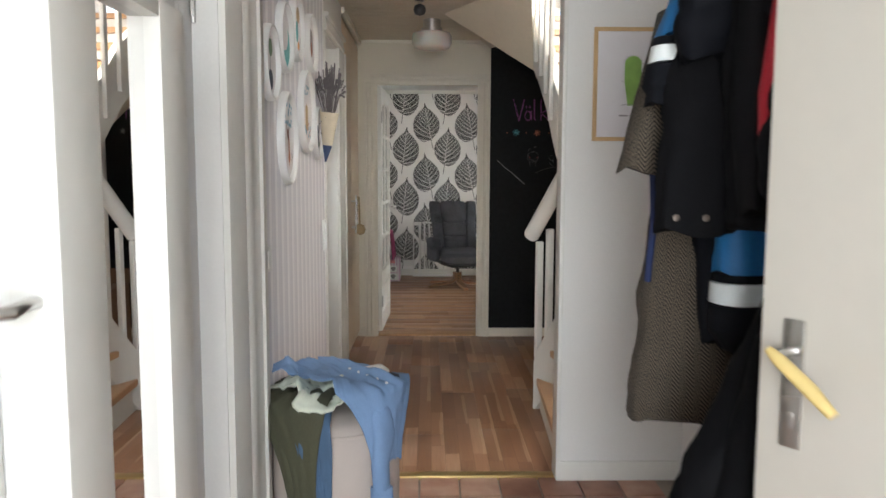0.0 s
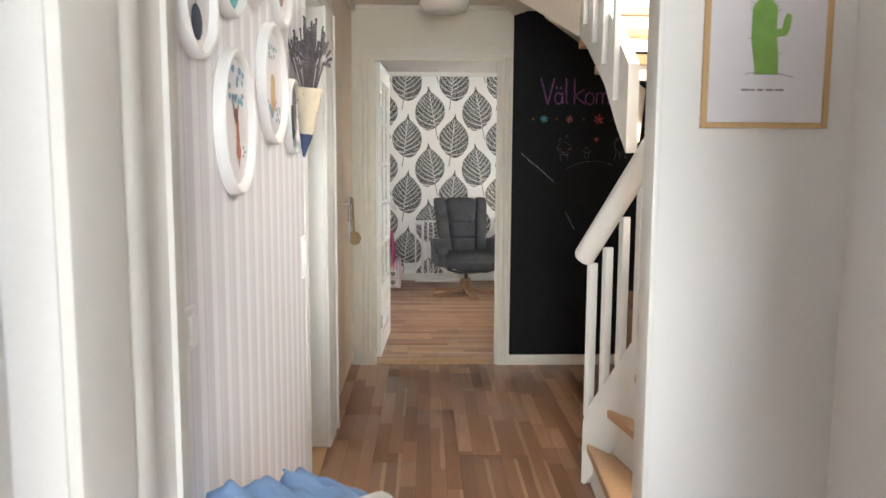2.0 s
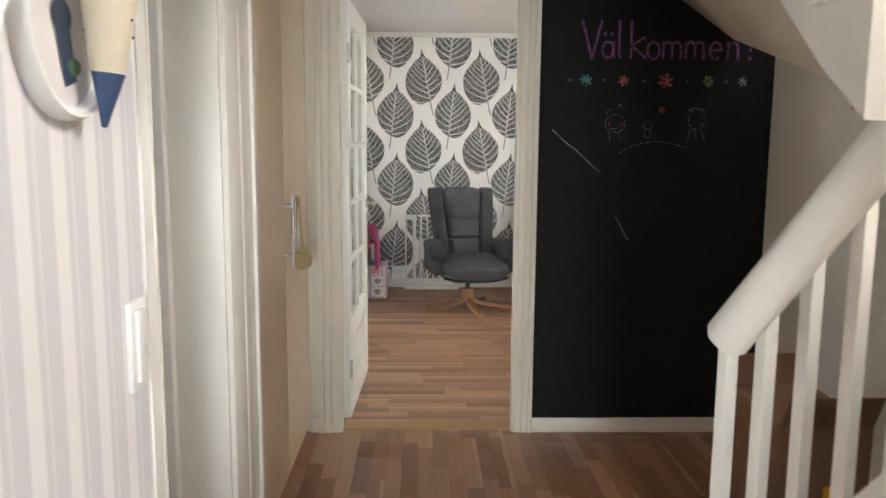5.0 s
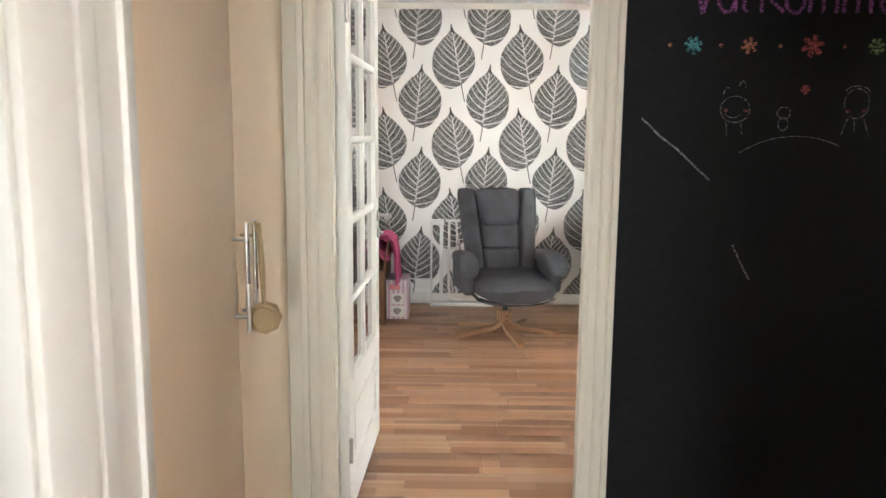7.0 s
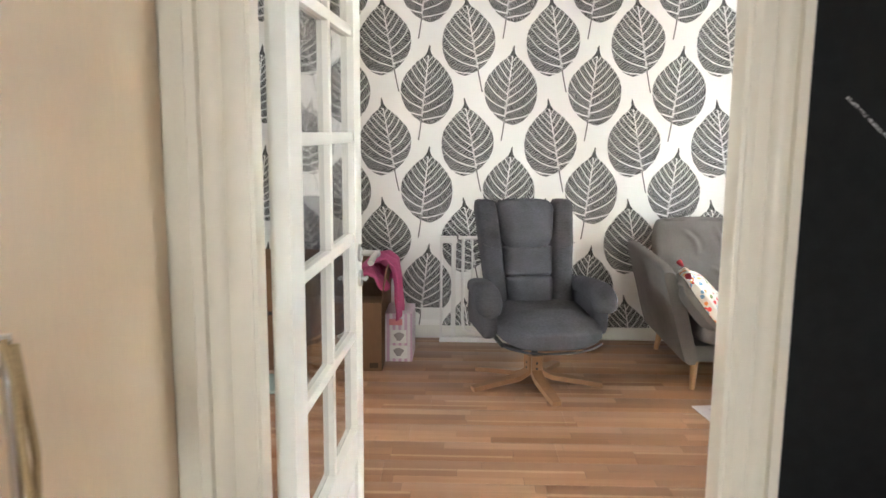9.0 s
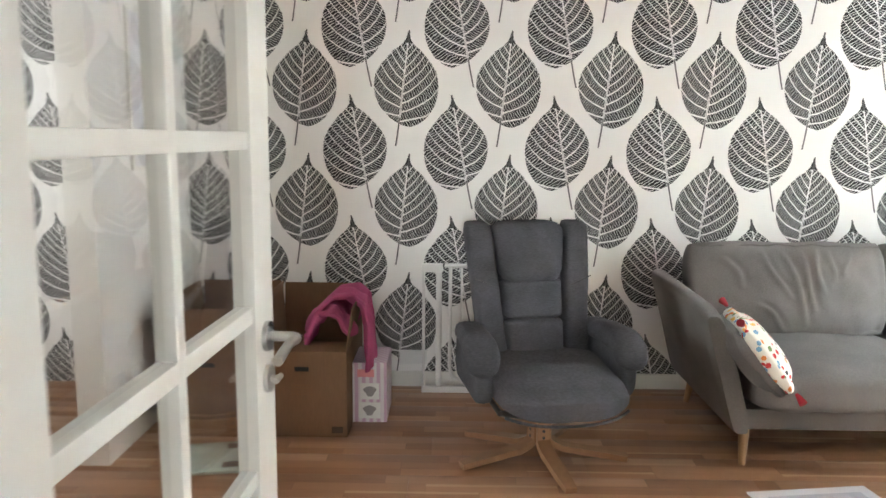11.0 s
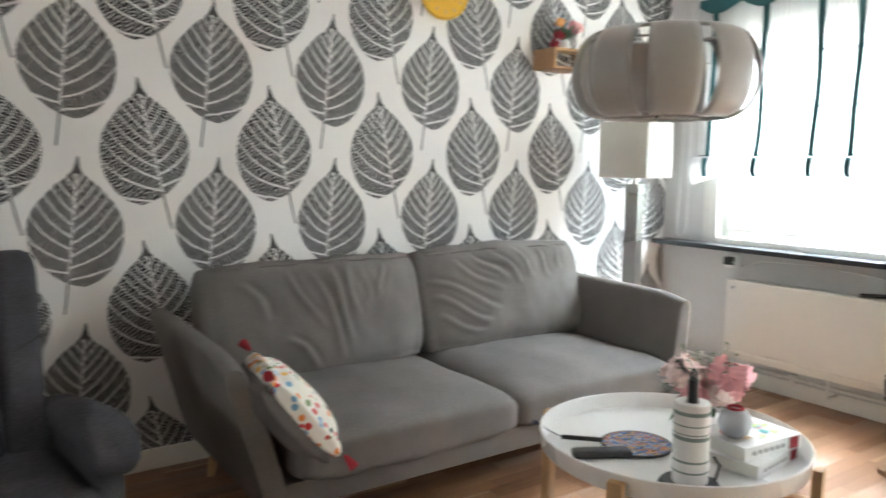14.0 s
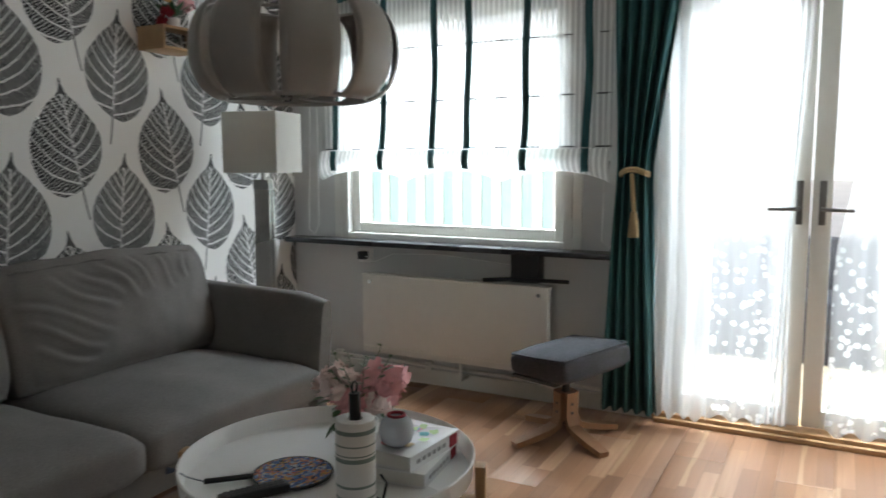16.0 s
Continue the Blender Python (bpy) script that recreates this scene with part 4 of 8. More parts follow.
for nm, y, z, w, hh, art, lab in (
        ("oval_picture", 3.09, 1.70, 0.24, 0.26, [(INK["navy"], [("o", 0.02, -0.22, 0.16, 0.14), ("p", (-0.02, -0.1), (0.0, -0.1), (0.02, 0.35), (0.0, 0.35))]), (INK["green"], [("o", 0.02, 0.20, 0.13, 0.12)])], "white oval picture of dark leaves"),
        ("oval_picture", 3.36, 1.83, 0.26, 0.26, [(INK["teal"], [("o", 0.0, -0.1, 0.40, 0.33)]), (PRINT_PAPER, [("o", -0.05, 0.05, 0.30, 0.24)])], "white oval picture with a teal ring"),
        ("oval_picture", 3.625, 1.915, 0.25, 0.27, [(INK["orange"], [("o", -0.1, -0.28, 0.10, 0.08), ("o", 0.15, -0.25, 0.09, 0.07)]), (INK["teal"], [("o", 0.02, -0.05, 0.12, 0.16)]), (INK["gold"], [("o", 0.1, 0.2, 0.16, 0.12)])], "white oval picture with orange and teal shapes"),
        ("oval_picture", 4.00, 1.915, 0.28, 0.26, [(INK["grey"], [("o", 0.0, 0.0, 0.2, 0.25)]), (INK["rust"], [("o", 0.05, -0.1, 0.08, 0.12)])], "white oval picture with a grey motif"),
        ("oval_picture", 3.39, 1.458, 0.32, 0.355, deer, "white oval picture of a red-brown deer"),
        ("oval_picture", 3.85, 1.594, 0.36, 0.36, fox, "white oval picture of a pale animal among flowers"),
        ("oval_picture", 4.18, 1.517, 0.26, 0.258, bird, "white oval picture of a dark bird")):
    oval_picture(nm, y, z, w, hh, art, lab)


def switch(name, y, z, label, w=0.08, hgt=0.085):
    t = thing(name, LX + 0.001, y, z, label, "switch")
    bm = bmesh.new()
    box(bm, 0, 0.011, -w / 2, w / 2, -hgt / 2, hgt / 2, 0.003)
    p = part("plate", bm, WHITE_PLASTIC, t)
    bm = bmesh.new()
    box(bm, 0.0105, 0.018, -w / 2 + 0.018, w / 2 - 0.018, -hgt / 2 + 0.014, hgt / 2 - 0.014, 0.003)
    part("rocker", bm, WHITE_PLASTIC, p)


switch("light_switch", 2.995, 1.035, "white light switch beside the door casing")
switch("light_switch", 4.40, 1.0, "white double switch with protruding rocker", 0.07, 0.16)

# paper cone of dried lavender on the wall
lv = thing("lavender_cone", 0.825, 4.23, 1.38, "paper cone with dried lavender hanging on the wall", "bouquet")
bm = bmesh.new()
tube(bm, [(-0.02, 0, 0.0), (-0.01, 0, 0.08)], [0.004, 0.024], 20)
part("tip", bm, simple("navy_paper", (0.04, 0.07, 0.15), 0.7, scale=60), lv, "navy blue cone tip", 60)
bm = bmesh.new()
tube(bm, [(-0.01, 0, 0.081), (0.004, -0.01, 0.24)], [0.0245, 0.047], 20)
part("cone", bm, simple("cream_paper", (0.68, 0.60, 0.45), 0.7, scale=30, vary=0.12), lv, "cream paper cone with dark specks", 60)
bm = bmesh.new()
for k in range(14):
    a, zz = rr.uniform(0, 6.28), rr.uniform(0.10, 0.22)
    r = 0.0255 + (zz - 0.081) * 0.14
    lathe(bm, [(0, -0.003), (0.004, 0), (0, 0.003)], 6, pose(-0.005 + r * math.cos(a), -0.004 + r * math.sin(a), zz))
tagged(part("specks", bm, INK["navy"], lv), kind="stuff")
bm = bmesh.new()
for k in range(84):
    a, q = rr.uniform(0, 6.28), rr.uniform(0.15, 1.0)
    tx, ty = 0.085 * q * math.cos(a), 0.125 * q * math.sin(a)
    zt = 0.46 - 0.09 * q + rr.uniform(-0.07, 0.05)
    pts = [(tx * 0.3, ty * 0.3 - 0.008, 0.22), (tx * 0.7, ty * 0.7, 0.33), (tx, ty, zt)]
    tube(bm, pts, 0.0011, 4)
    for j in range(7):
        s = 0.45 + 0.09 * j
        c = Vector(pts[1]).lerp(Vector(pts[2]), s)
        lathe(bm, [(0, -0.007), (0.0042, -0.001), (0.003, 0.004), (0, 0.007)], 5, pose(c.x, c.y, c.z, rr.uniform(-30, 30), rr.uniform(-30, 30), 0))
part("lavender", bm, simple("dried_lavender", (0.15, 0.135, 0.14), 0.9, scale=80, vary=0.4), lv, "dried grey-violet lavender stems", None)

# ceiling lamp and the dark sensor beside it
hl = thing("ceiling_lamp", 1.335, 5.72, H, "round opal glass ceiling lamp with steel cap", "lamp")
bm = bmesh.new()
lathe(bm, [(0, 0), (0.06, 0), (0.06, -0.05), (0.072, -0.055), (0.072, -0.085), (0, -0.085)], 28)
part("cap", bm, STEEL, hl, "steel lamp cap", 40)
bm = bmesh.new()
lathe(bm, [(0.07, -0.083), (0.125, -0.090), (0.135, -0.105), (0.135, -0.155), (0.12, -0.185), (0.08, -0.198), (0, -0.20)], 32)
opal = Paint("opal_glass", (0.75, 0.70, 0.62), 0.25)
opal.b.inputs["Subsurface Weight"].default_value = 0.3
part("globe", bm, opal.m, hl, "opal glass globe, unlit", 60)
sm = thing("ceiling_sensor", 1.26, 5.10, H, "small black and chrome ball sensor on the ceiling", "sensor")
bm = bmesh.new()
lathe(bm, [(0, 0), (0.03, 0), (0.03, -0.012), (0.012, -0.016), (0.012, -0.03)], 20)
part("base", bm, CHROME, sm)
bm = bmesh.new()
lathe(bm, [(0, -0.028), (0.03, -0.038), (0.038, -0.062), (0.03, -0.088), (0, -0.098)], 24)
part("ball", bm, BLACK_PLASTIC, sm, "glossy black ball", 60)

# cactus picture
cp = thing("cactus_picture", 2.17, 3.606, 1.462, "cactus print in a pale oak frame", "picture")
fw, fh = 0.352, 0.462
for nm, b in (("frame_side", (-fw / 2, -fw / 2 + 0.016, 0, 0.014, 0, fh)), ("frame_side", (fw / 2 - 0.016, fw / 2, 0, 0.014, 0, fh)), ("frame_top", (-fw / 2 + 0.016, fw / 2 - 0.016, 0, 0.014, fh - 0.016, fh)), ("frame_bottom", (-fw / 2 + 0.016, fw / 2 - 0.016, 0, 0.014, 0, 0.016))):
    bm = bmesh.new()
    box(bm, *b, bevel=0.002)
    part(nm, bm, PINE, cp)
bm = bmesh.new()
box(bm, -fw / 2 + 0.014, fw / 2 - 0.014, 0.006, 0.012, 0.014, fh - 0.014)
part("paper", bm, simple("white_art_paper", (0.78, 0.76, 0.78), 0.4, scale=10, vary=0.03), cp, smooth=None)
CACT = simple("cactus_green_ink", (0.25, 0.46, 0.10), 0.6, scale=14, vary=0.35)
bm = bmesh.new()
def flat_shape(bm, pts, y):
    bm.faces.new([bm.verts.new((a, y, b)) for a, b in pts])
body = arc(-0.012, 0.315, 0.035, 0.032, 0, 180, 10) + [(-0.047, 0.24), (-0.032, 0.145), (0.032, 0.145), (0.030, 0.20), (0.022, 0.26)]
flat_shape(bm, body, 0.0048)
flat_shape(bm, [(0.022, 0.245), (0.05, 0.25), (0.06, 0.27), (0.062, 0.305), (0.048, 0.31), (0.040, 0.29), (0.036, 0.268), (0.022, 0.268)], 0.0046)
part("cactus", bm, CACT, cp, "green painted cactus", None)
for k in range(40):
    t = k / 40
    q = body[int(t * len(body)) % len(body)]
    if k == 0:
        bm = bmesh.new()
    stroke(bm, [(q[0] * 1.0, q[1]), (q[0] + (q[0] + 0.008) * 0.22 + rr.uniform(-0.003, 0.003), q[1] + 0.004)], 0.0012, 0.0042)
tagged(part("spines", bm, INK["grey"], cp, smooth=None), kind="stuff")
bm = bmesh.new()
stroke(bm, [(-0.06, 0.146), (-0.03, 0.152), (0.0, 0.145), (0.035, 0.148), (0.075, 0.138)], 0.0018, 0.0042)
part("ground_line", bm, INK["grey"], cp, smooth=None)
for x0, x1 in ((-0.068, -0.045), (-0.043, -0.03), (-0.024, -0.006), (0.0, 0.022), (0.026, 0.05)):
    bm = bmesh.new()
    stroke(bm, [(x0, 0.104), (x1, 0.104)], 0.006, 0.0042)
    part("written_word", bm, INK["grey"], cp, smooth=None)


# ---- living room: doors, windows ----
gd = thing("glazed_door", 0.910, 6.665, 0.012, "open white glazed door with ten panes", "door", rz=88.1, kind="structure")
GW, GH, GT = 0.80, 2.01, 0.04
for nm, b in (("stile", (0, 0.105, 0, GH)), ("stile", (GW - 0.105, GW, 0, GH)), ("top_rail", (0.105, GW - 0.105, GH - 0.11, GH)), ("bottom_rail", (0.105, GW - 0.105, 0, 0.14)), ("lock_rail", (0.105, GW - 0.105, 0.40, 0.49))):
    bm = bmesh.new()
    box(bm, b[0], b[1], -GT / 2, GT / 2, b[2], b[3], 0.003)
    part(nm, bm, PAINT_WHITE, gd)
bm = bmesh.new()
box(bm, 0.10, GW - 0.10, -0.010, 0.010, 0.135, 0.405)
for sg in (-1, 1):
    a, b = sorted((sg * 0.009, sg * 0.016))
    box(bm, 0.15, GW - 0.15, a, b, 0.185, 0.355, 0.005)
part("panel", bm, PAINT_WHITE, gd)
rows = [0.49 + (GH - 0.11 - 0.49) * k / 5 for k in range(6)]
for k in range(1, 5):
    bm = bmesh.new()
    box(bm, 0.105, GW - 0.105, -0.016, 0.016, rows[k] - 0.014, rows[k] + 0.014, 0.004)
    part("glazing_bar", bm, PAINT_WHITE, gd)
bm = bmesh.new()
box(bm, GW / 2 - 0.014, GW / 2 + 0.014, -0.016, 0.016, 0.49, GH - 0.11, 0.004)
part("glazing_bar", bm, PAINT_WHITE, gd)
for k in range(5):
    for a, b in ((0.104, GW / 2 - 0.013), (GW / 2 + 0.013, GW - 0.104)):
        bm = bmesh.new()
        box(bm, a, b, -0.002, 0.002, rows[k] + 0.012, rows[k + 1] - 0.012)
        ob = part("pane", bm, GLASS, gd, smooth=None)
        ob.visible_shadow = False
hd = lever(gd, GW - 0.05, -0.02, 1.005, (0, -1, 0), (-1, 0, 0), STEEL)
bm = bmesh.new()
tube(bm, [(GW - 0.05, 0.02, 1.005), (GW - 0.05, 0.07, 1.005), (GW - 0.17, 0.074, 1.0)], 0.009, 12)
part("handle", bm, STEEL, gd, "curved metal lever handle", 60)
hinges(gd, 0.0, -0.024, (0.25, 1.76))


def sash(parent, y0, y1, z0, z1, x, w, material, name="sash", depth=0.05):
    """A frame in the window wall with its pane."""
    bm = bmesh.new()
    for b in ((y0, y0 + w, z0, z1), (y1 - w, y1, z0, z1), (y0 + w, y1 - w, z1 - w, z1), (y0 + w, y1 - w, z0, z0 + w)):
        box(bm, x - depth / 2, x + depth / 2, *b, bevel=0.004)
    s = part(name, bm, material, parent)
    bm = bmesh.new()
    box(bm, x - 0.003, x + 0.003, y0 + w - 0.004, y1 - w + 0.004, z0 + w - 0.004, z1 - w + 0.004)
    g = part("pane", bm, GLASS, s, smooth=None)
    g.visible_shadow = False
    return s


wd = thing("window_1", WX, 9.135, 0.78, "white framed window above the radiator", "window", kind="structure")
bm = bmesh.new()
for b in ((-0.685, -0.640, 0, 1.28), (0.640, 0.685, 0, 1.28), (-0.64, 0.64, 0, 0.045), (-0.64, 0.64, 1.235, 1.28)):
    box(bm, -0.012, 0.17, *b, bevel=0.004)
part("window_frame", bm, PAINT_WHITE, wd)
sash(wd, -0.64, 0.64, 0.045, 1.235, 0.05, 0.055, PAINT_WHITE, "sash", 0.045)
struct("window_sill", [(5.285, WX + 0.004, 8.20, LY - 0.02, 0.765, 0.792)], DARK_SILL, "dark polished window sill", 0.004)
struct("trim_window", [(WX - 0.012, WX, 8.40, 8.448, 0.793, 2.10), (WX - 0.012, WX, 9.822, 9.87, 0.793, 2.10)], PAINT_WHITE, "white window casing", 0.003)

pd = thing("patio_door_1", WX, 7.40, 0.0, "white double glazed patio doors", "door", kind="structure")
bm = bmesh.new()
for b in ((-0.635, -0.595, 0.04, 2.08), (0.595, 0.635, 0.04, 2.08), (-0.595, 0.595, 2.03, 2.08)):
    box(bm, 0.0, 0.14, *b, bevel=0.004)
part("door_frame", bm, PAINT_WHITE, pd)
for a, b, hy, dirn in ((0.004, 0.594, 0.045, 1), (-0.594, -0.004, -0.045, -1)):
    s = sash(pd, a, b, 0.055, 2.028, 0.05, 0.078, PAINT_WHITE, "door_leaf", 0.055)
    bm = bmesh.new()
    box(bm, 0.012, 0.022, hy - 0.014, hy + 0.014, 0.95, 1.14, 0.004)
    tube(bm, [(0.015, hy, 1.02), (-0.035, hy, 1.02), (-0.042, hy + dirn * 0.015, 1.02), (-0.042, hy + dirn * 0.12, 1.018)], 0.008, 12)
    part("handle", bm, simple("dark_pewter", (0.22, 0.21, 0.20), 0.35, 1.0), s, "dark pewter lever handle", 60)
    for zz in (0.35, 1.80):
        bm = bmesh.new()
        yy = 0.592 if dirn > 0 else -0.592
        tube(bm, [(0.018, yy, zz - 0.04), (0.018, yy, zz + 0.04)], 0.007, 8)
        part("hinge", bm, STEEL, s)
struct("sill_patio", [(WX - 0.03, 5.60, 6.765, 8.035, 0.0, 0.04), (WX - 0.06, WX - 0.03, 6.66, 8.02, 0.0, 0.022)], OAK, "oak door sill of the patio doors", 0.004)


def cloth_mat(name, color, see=0.5):
    """A thin woven cloth that lets light through."""
    m = bpy.data.materials.new(name)
    m.use_nodes = True
    t = m.node_tree
    b, out = t.nodes["Principled BSDF"], t.nodes["Material Output"]
    b.inputs["Base Color"].default_value, b.inputs["Roughness"].default_value = (*color, 1), 0.9
    tr, tl = t.nodes.new("ShaderNodeBsdfTransparent"), t.nodes.new("ShaderNodeBsdfTranslucent")
    tl.inputs[0].default_value = (*color, 1)
    m1, m2 = t.nodes.new("ShaderNodeMixShader"), t.nodes.new("ShaderNodeMixShader")
    m1.inputs[0].default_value = 0.55
    t.links.new(b.outputs[0], m1.inputs[1])
    t.links.new(tl.outputs[0], m1.inputs[2])
    t.links.new(m1.outputs[0], m2.inputs[1])
    t.links.new(tr.outputs[0], m2.inputs[2])
    t.links.new(m2.outputs[0], out.inputs[0])
    m2.inputs[0].default_value = see
    return m, t, m2


BLIND_CLOTH, tree_, mix_ = cloth_mat("sheer_blind_cloth", (0.86, 0.86, 0.84), 0.3)
geo = tree_.nodes.new("ShaderNodeNewGeometry")
sep = tree_.nodes.new("ShaderNodeSeparateXYZ")
tree_.links.new(geo.outputs["Position"], sep.inputs[0])
rib = (Sock(tree_, sep.outputs[1]) / 0.028).fract().soft(0.35, 0.5)
tree_.links.new((rib * 0.30 + 0.12).s, mix_.inputs[0])
LACE, tree_, mix_ = cloth_mat("white_lace_curtain", (0.88, 0.88, 0.88), 0.5)
geo = tree_.nodes.new("ShaderNodeNewGeometry")
vor = tree_.nodes.new("ShaderNodeTexVoronoi")
vor.inputs["Scale"].default_value = 24
tree_.links.new(geo.outputs["Position"], vor.inputs["Vector"])
nz = tree_.nodes.new("ShaderNodeTexNoise")
nz.inputs["Scale"].default_value = 45
tree_.links.new(geo.outputs["Position"], nz.inputs["Vector"])
sep = tree_.nodes.new("ShaderNodeSeparateXYZ")
tree_.links.new(geo.outputs["Position"], sep.inputs[0])
lowpart = Sock(tree_, sep.outputs[2]).soft(0.95, 0.55)
petal = (Sock(tree_, vor.outputs["Distance"]) + Sock(tree_, nz.outputs["Fac"]) * 0.55).soft(0.68, 0.60)
see = (petal * lowpart) * -0.62 + 0.66
tree_.links.new(see.op("MAXIMUM", 0.04).s, mix_.inputs[0])
SHEER, tree_, mix_ = cloth_mat("white_sheer_curtain", (0.88, 0.88, 0.88), 0.32)

# folding blind: three bays of ribbed sheer, green bands, rods, gathered hem
bl = thing("roman_blind", 5.365, 9.08, 1.12, "sheer white roman blind with dark green bands", "blind")
B0, B1 = -0.83, 0.83


def hem(y):
    return 0.085 * abs(math.sin((y - B0) / (B1 - B0) * math.pi * 3)) ** 0.7


bm = bmesh.new()
shell(bm, lambda u, v: (0.012 * math.sin(u * 60) * (1 - v), B0 + (B1 - B0) * u, 0.16 + 0.90 * v), 80, 3)
part("cloth", bm, BLIND_CLOTH, bl, smooth=180)
for lay in range(2):
    bm = bmesh.new()
    shell(bm, lambda u, v: (-0.028 + 0.02 * lay - 0.022 * math.sin(math.pi * v), B0 + (B1 - B0) * u, 0.165 - 0.06 * lay - (0.155 - 0.05 * lay - hem(B0 + (B1 - B0) * u) * 0.7) * v), 80, 6)
    part("hem_fold", bm, BLIND_CLOTH, bl, smooth=180)
for y in (9.80, 9.49, 9.18, 8.985, 8.672, 8.36):
    y -= 9.08
    bm = bmesh.new()
    shell(bm, lambda u, v: (-0.018 - 0.03 * (1 - u) ** 4, y - 0.019 + 0.038 * v + 0.004 * math.sin(u * 9 + y * 7), 0.17 + 0.89 * u), 14, 1, 0.0015)
    shell(bm, lambda u, v: (-0.060 - 0.012 * math.sin(3 * u), y - 0.021 + 0.038 * v, 0.165 - (0.15 - hem(y) * 0.7) * u), 6, 1, 0.0015)
    part("green_band", bm, TEAL, bl, smooth=180)
for z in (1.821, 1.542, 1.295):
    bm = bmesh.new()
    tube(bm, [(0.006, B0, z - 1.12), (0.006, B1, z - 1.12)], 0.0035, 8)
    part("rod", bm, BLACK_PLASTIC, bl)
bm = bmesh.new()
shell(bm, lambda u, v: (-0.03 - 0.01 * math.sin(u * 30), B0 + (B1 - B0) * u, 1.06 - (0.10 + 0.05 * abs(math.sin(u * math.pi * 6)) - 0.05) * v), 90, 3, 0.002)
part("valance", bm, TEAL, bl, "scalloped dark green valance", 180)
bm = bmesh.new()
box(bm, -0.025, 0.025, B0, B1, 1.05, 1.10, 0.004)
part("head_rail", bm, WHITE_PLASTIC, bl)
for y, z0 in ((0.86, 0.80), (-0.86, 0.81)):
    bm = bmesh.new()
    zb = z0 - 1.12 + 0.01
    tube(bm, [(-0.02, y, 1.05), (-0.02, y - 0.004, 0.3), (-0.03, y - 0.01, zb + 0.06), (-0.035, y + 0.02, zb), (-0.03, y + 0.06, zb + 0.03), (-0.02, y + 0.05, 0.25), (-0.02, y + 0.02, 1.05)], 0.002, 6)
    part("cord", bm, WHITE_PLASTIC, bl)

# teal side curtain with a tasselled tie
cu = thing("side_curtain", 5.29, 8.12, 0.06, "teal curtain tied with a jute tassel cord", "curtain")


def drape(u, v, width=1.0):
    z = 2.28 * v
    tie = 1.11
    k = 1.0 + 0.9 * max(0, (z - tie) / 1.1) if z > tie else 1.0 + 0.5 * (tie - z) / tie
    pinch = 0.075 + 0.055 * (k - 1) * 2
    lean = -0.13 * max(0, (z - tie) / 1.1) ** 1.3
    a = u * math.pi * 2 * 5
    return (0.032 * math.sin(a) * (0.6 + 0.4 * k), 0.0 + lean * 0.6 + (u - 0.5) * 2 * pinch + 0.006 * math.sin(z * 4 + a), z)


bm = bmesh.new()
shell(bm, drape, 90, 24, 0.003)
part("cloth", bm, TEAL, cu, smooth=180)
bm = bmesh.new()
for off in (0.0, 0.012):
    tube(bm, [((0.05) * math.cos(a), 0.064 * math.sin(a), 1.11 + off + 0.012 * math.cos(a * 2)) for a in [2 * math.pi * k / 24 for k in range(25)]], 0.008, 8)
tie = part("tie_cord", bm, JUTE, cu, "twisted jute cord", 60)
bm = bmesh.new()
tube(bm, [(-0.055, 0.0, 1.11), (-0.06, -0.01, 1.0), (-0.06, -0.015, 0.93)], 0.010, 8)
lathe(bm, [(0.0, 0.0), (0.016, -0.01), (0.016, -0.025), (0.02, -0.05), (0.026, -0.12), (0, -0.12)], 14, pose(-0.06, -0.015, 0.945))
part("tassel", bm, JUTE, cu, smooth=40)
struct("curtain_rod", [(5.27, 5.30, 6.70, 8.40, 2.30, 2.325)], STEEL, "steel curtain rod under the ceiling", 0.006)

# sheer and lace curtains before the patio doors
for nm, ya, yb, mat_, lab, amp in (("sheer_curtain", 7.78, 8.02, SHEER, "white sheer curtain hanging beside the patio doors", 0.022), ("lace_curtain", 7.50, 7.93, LACE, "white lace curtain with flowers over one patio door", 0.010), ("lace_curtain", 6.82, 7.30, LACE, "white lace curtain with flowers drawn together at mid height", 0.010)):
    lc = thing(nm, 5.335 if nm == "sheer_curtain" else 5.408, (ya + yb) / 2, 0.055, lab, "curtain")
    w = yb - ya
    bm = bmesh.new()
    def fall(u, v):
        z = 2.25 * v
        gather = 1.0 - (0.35 * max(0, 1 - abs(z - 1.25) / 0.5) if nm == "lace_curtain" and ya < 7.3 else 0)
        return (amp * math.sin(u * w * 70 + math.sin(v * 5)) - 0.01, (u - 0.5) * w * gather, z + 0.015 * math.sin(u * 26) * (1 - v))
    shell(bm, fall, 60, 14)
    part("cloth", bm, mat_, lc, smooth=180)
lc = thing("sheer_curtain", 5.40, 7.475, 0.055, "white sheer curtain drawn to a tail between the doors", "curtain")
bm = bmesh.new()
shell(bm, lambda u, v: (0.012 * math.sin(u * 22), (0.015 + 0.075 * abs(v - 0.42) ** 0.8) * (u - 0.5) * 2 - 0.05 * v + 0.03, 2.25 * v), 24, 14)
part("cloth", bm, SHEER, lc, smooth=180)

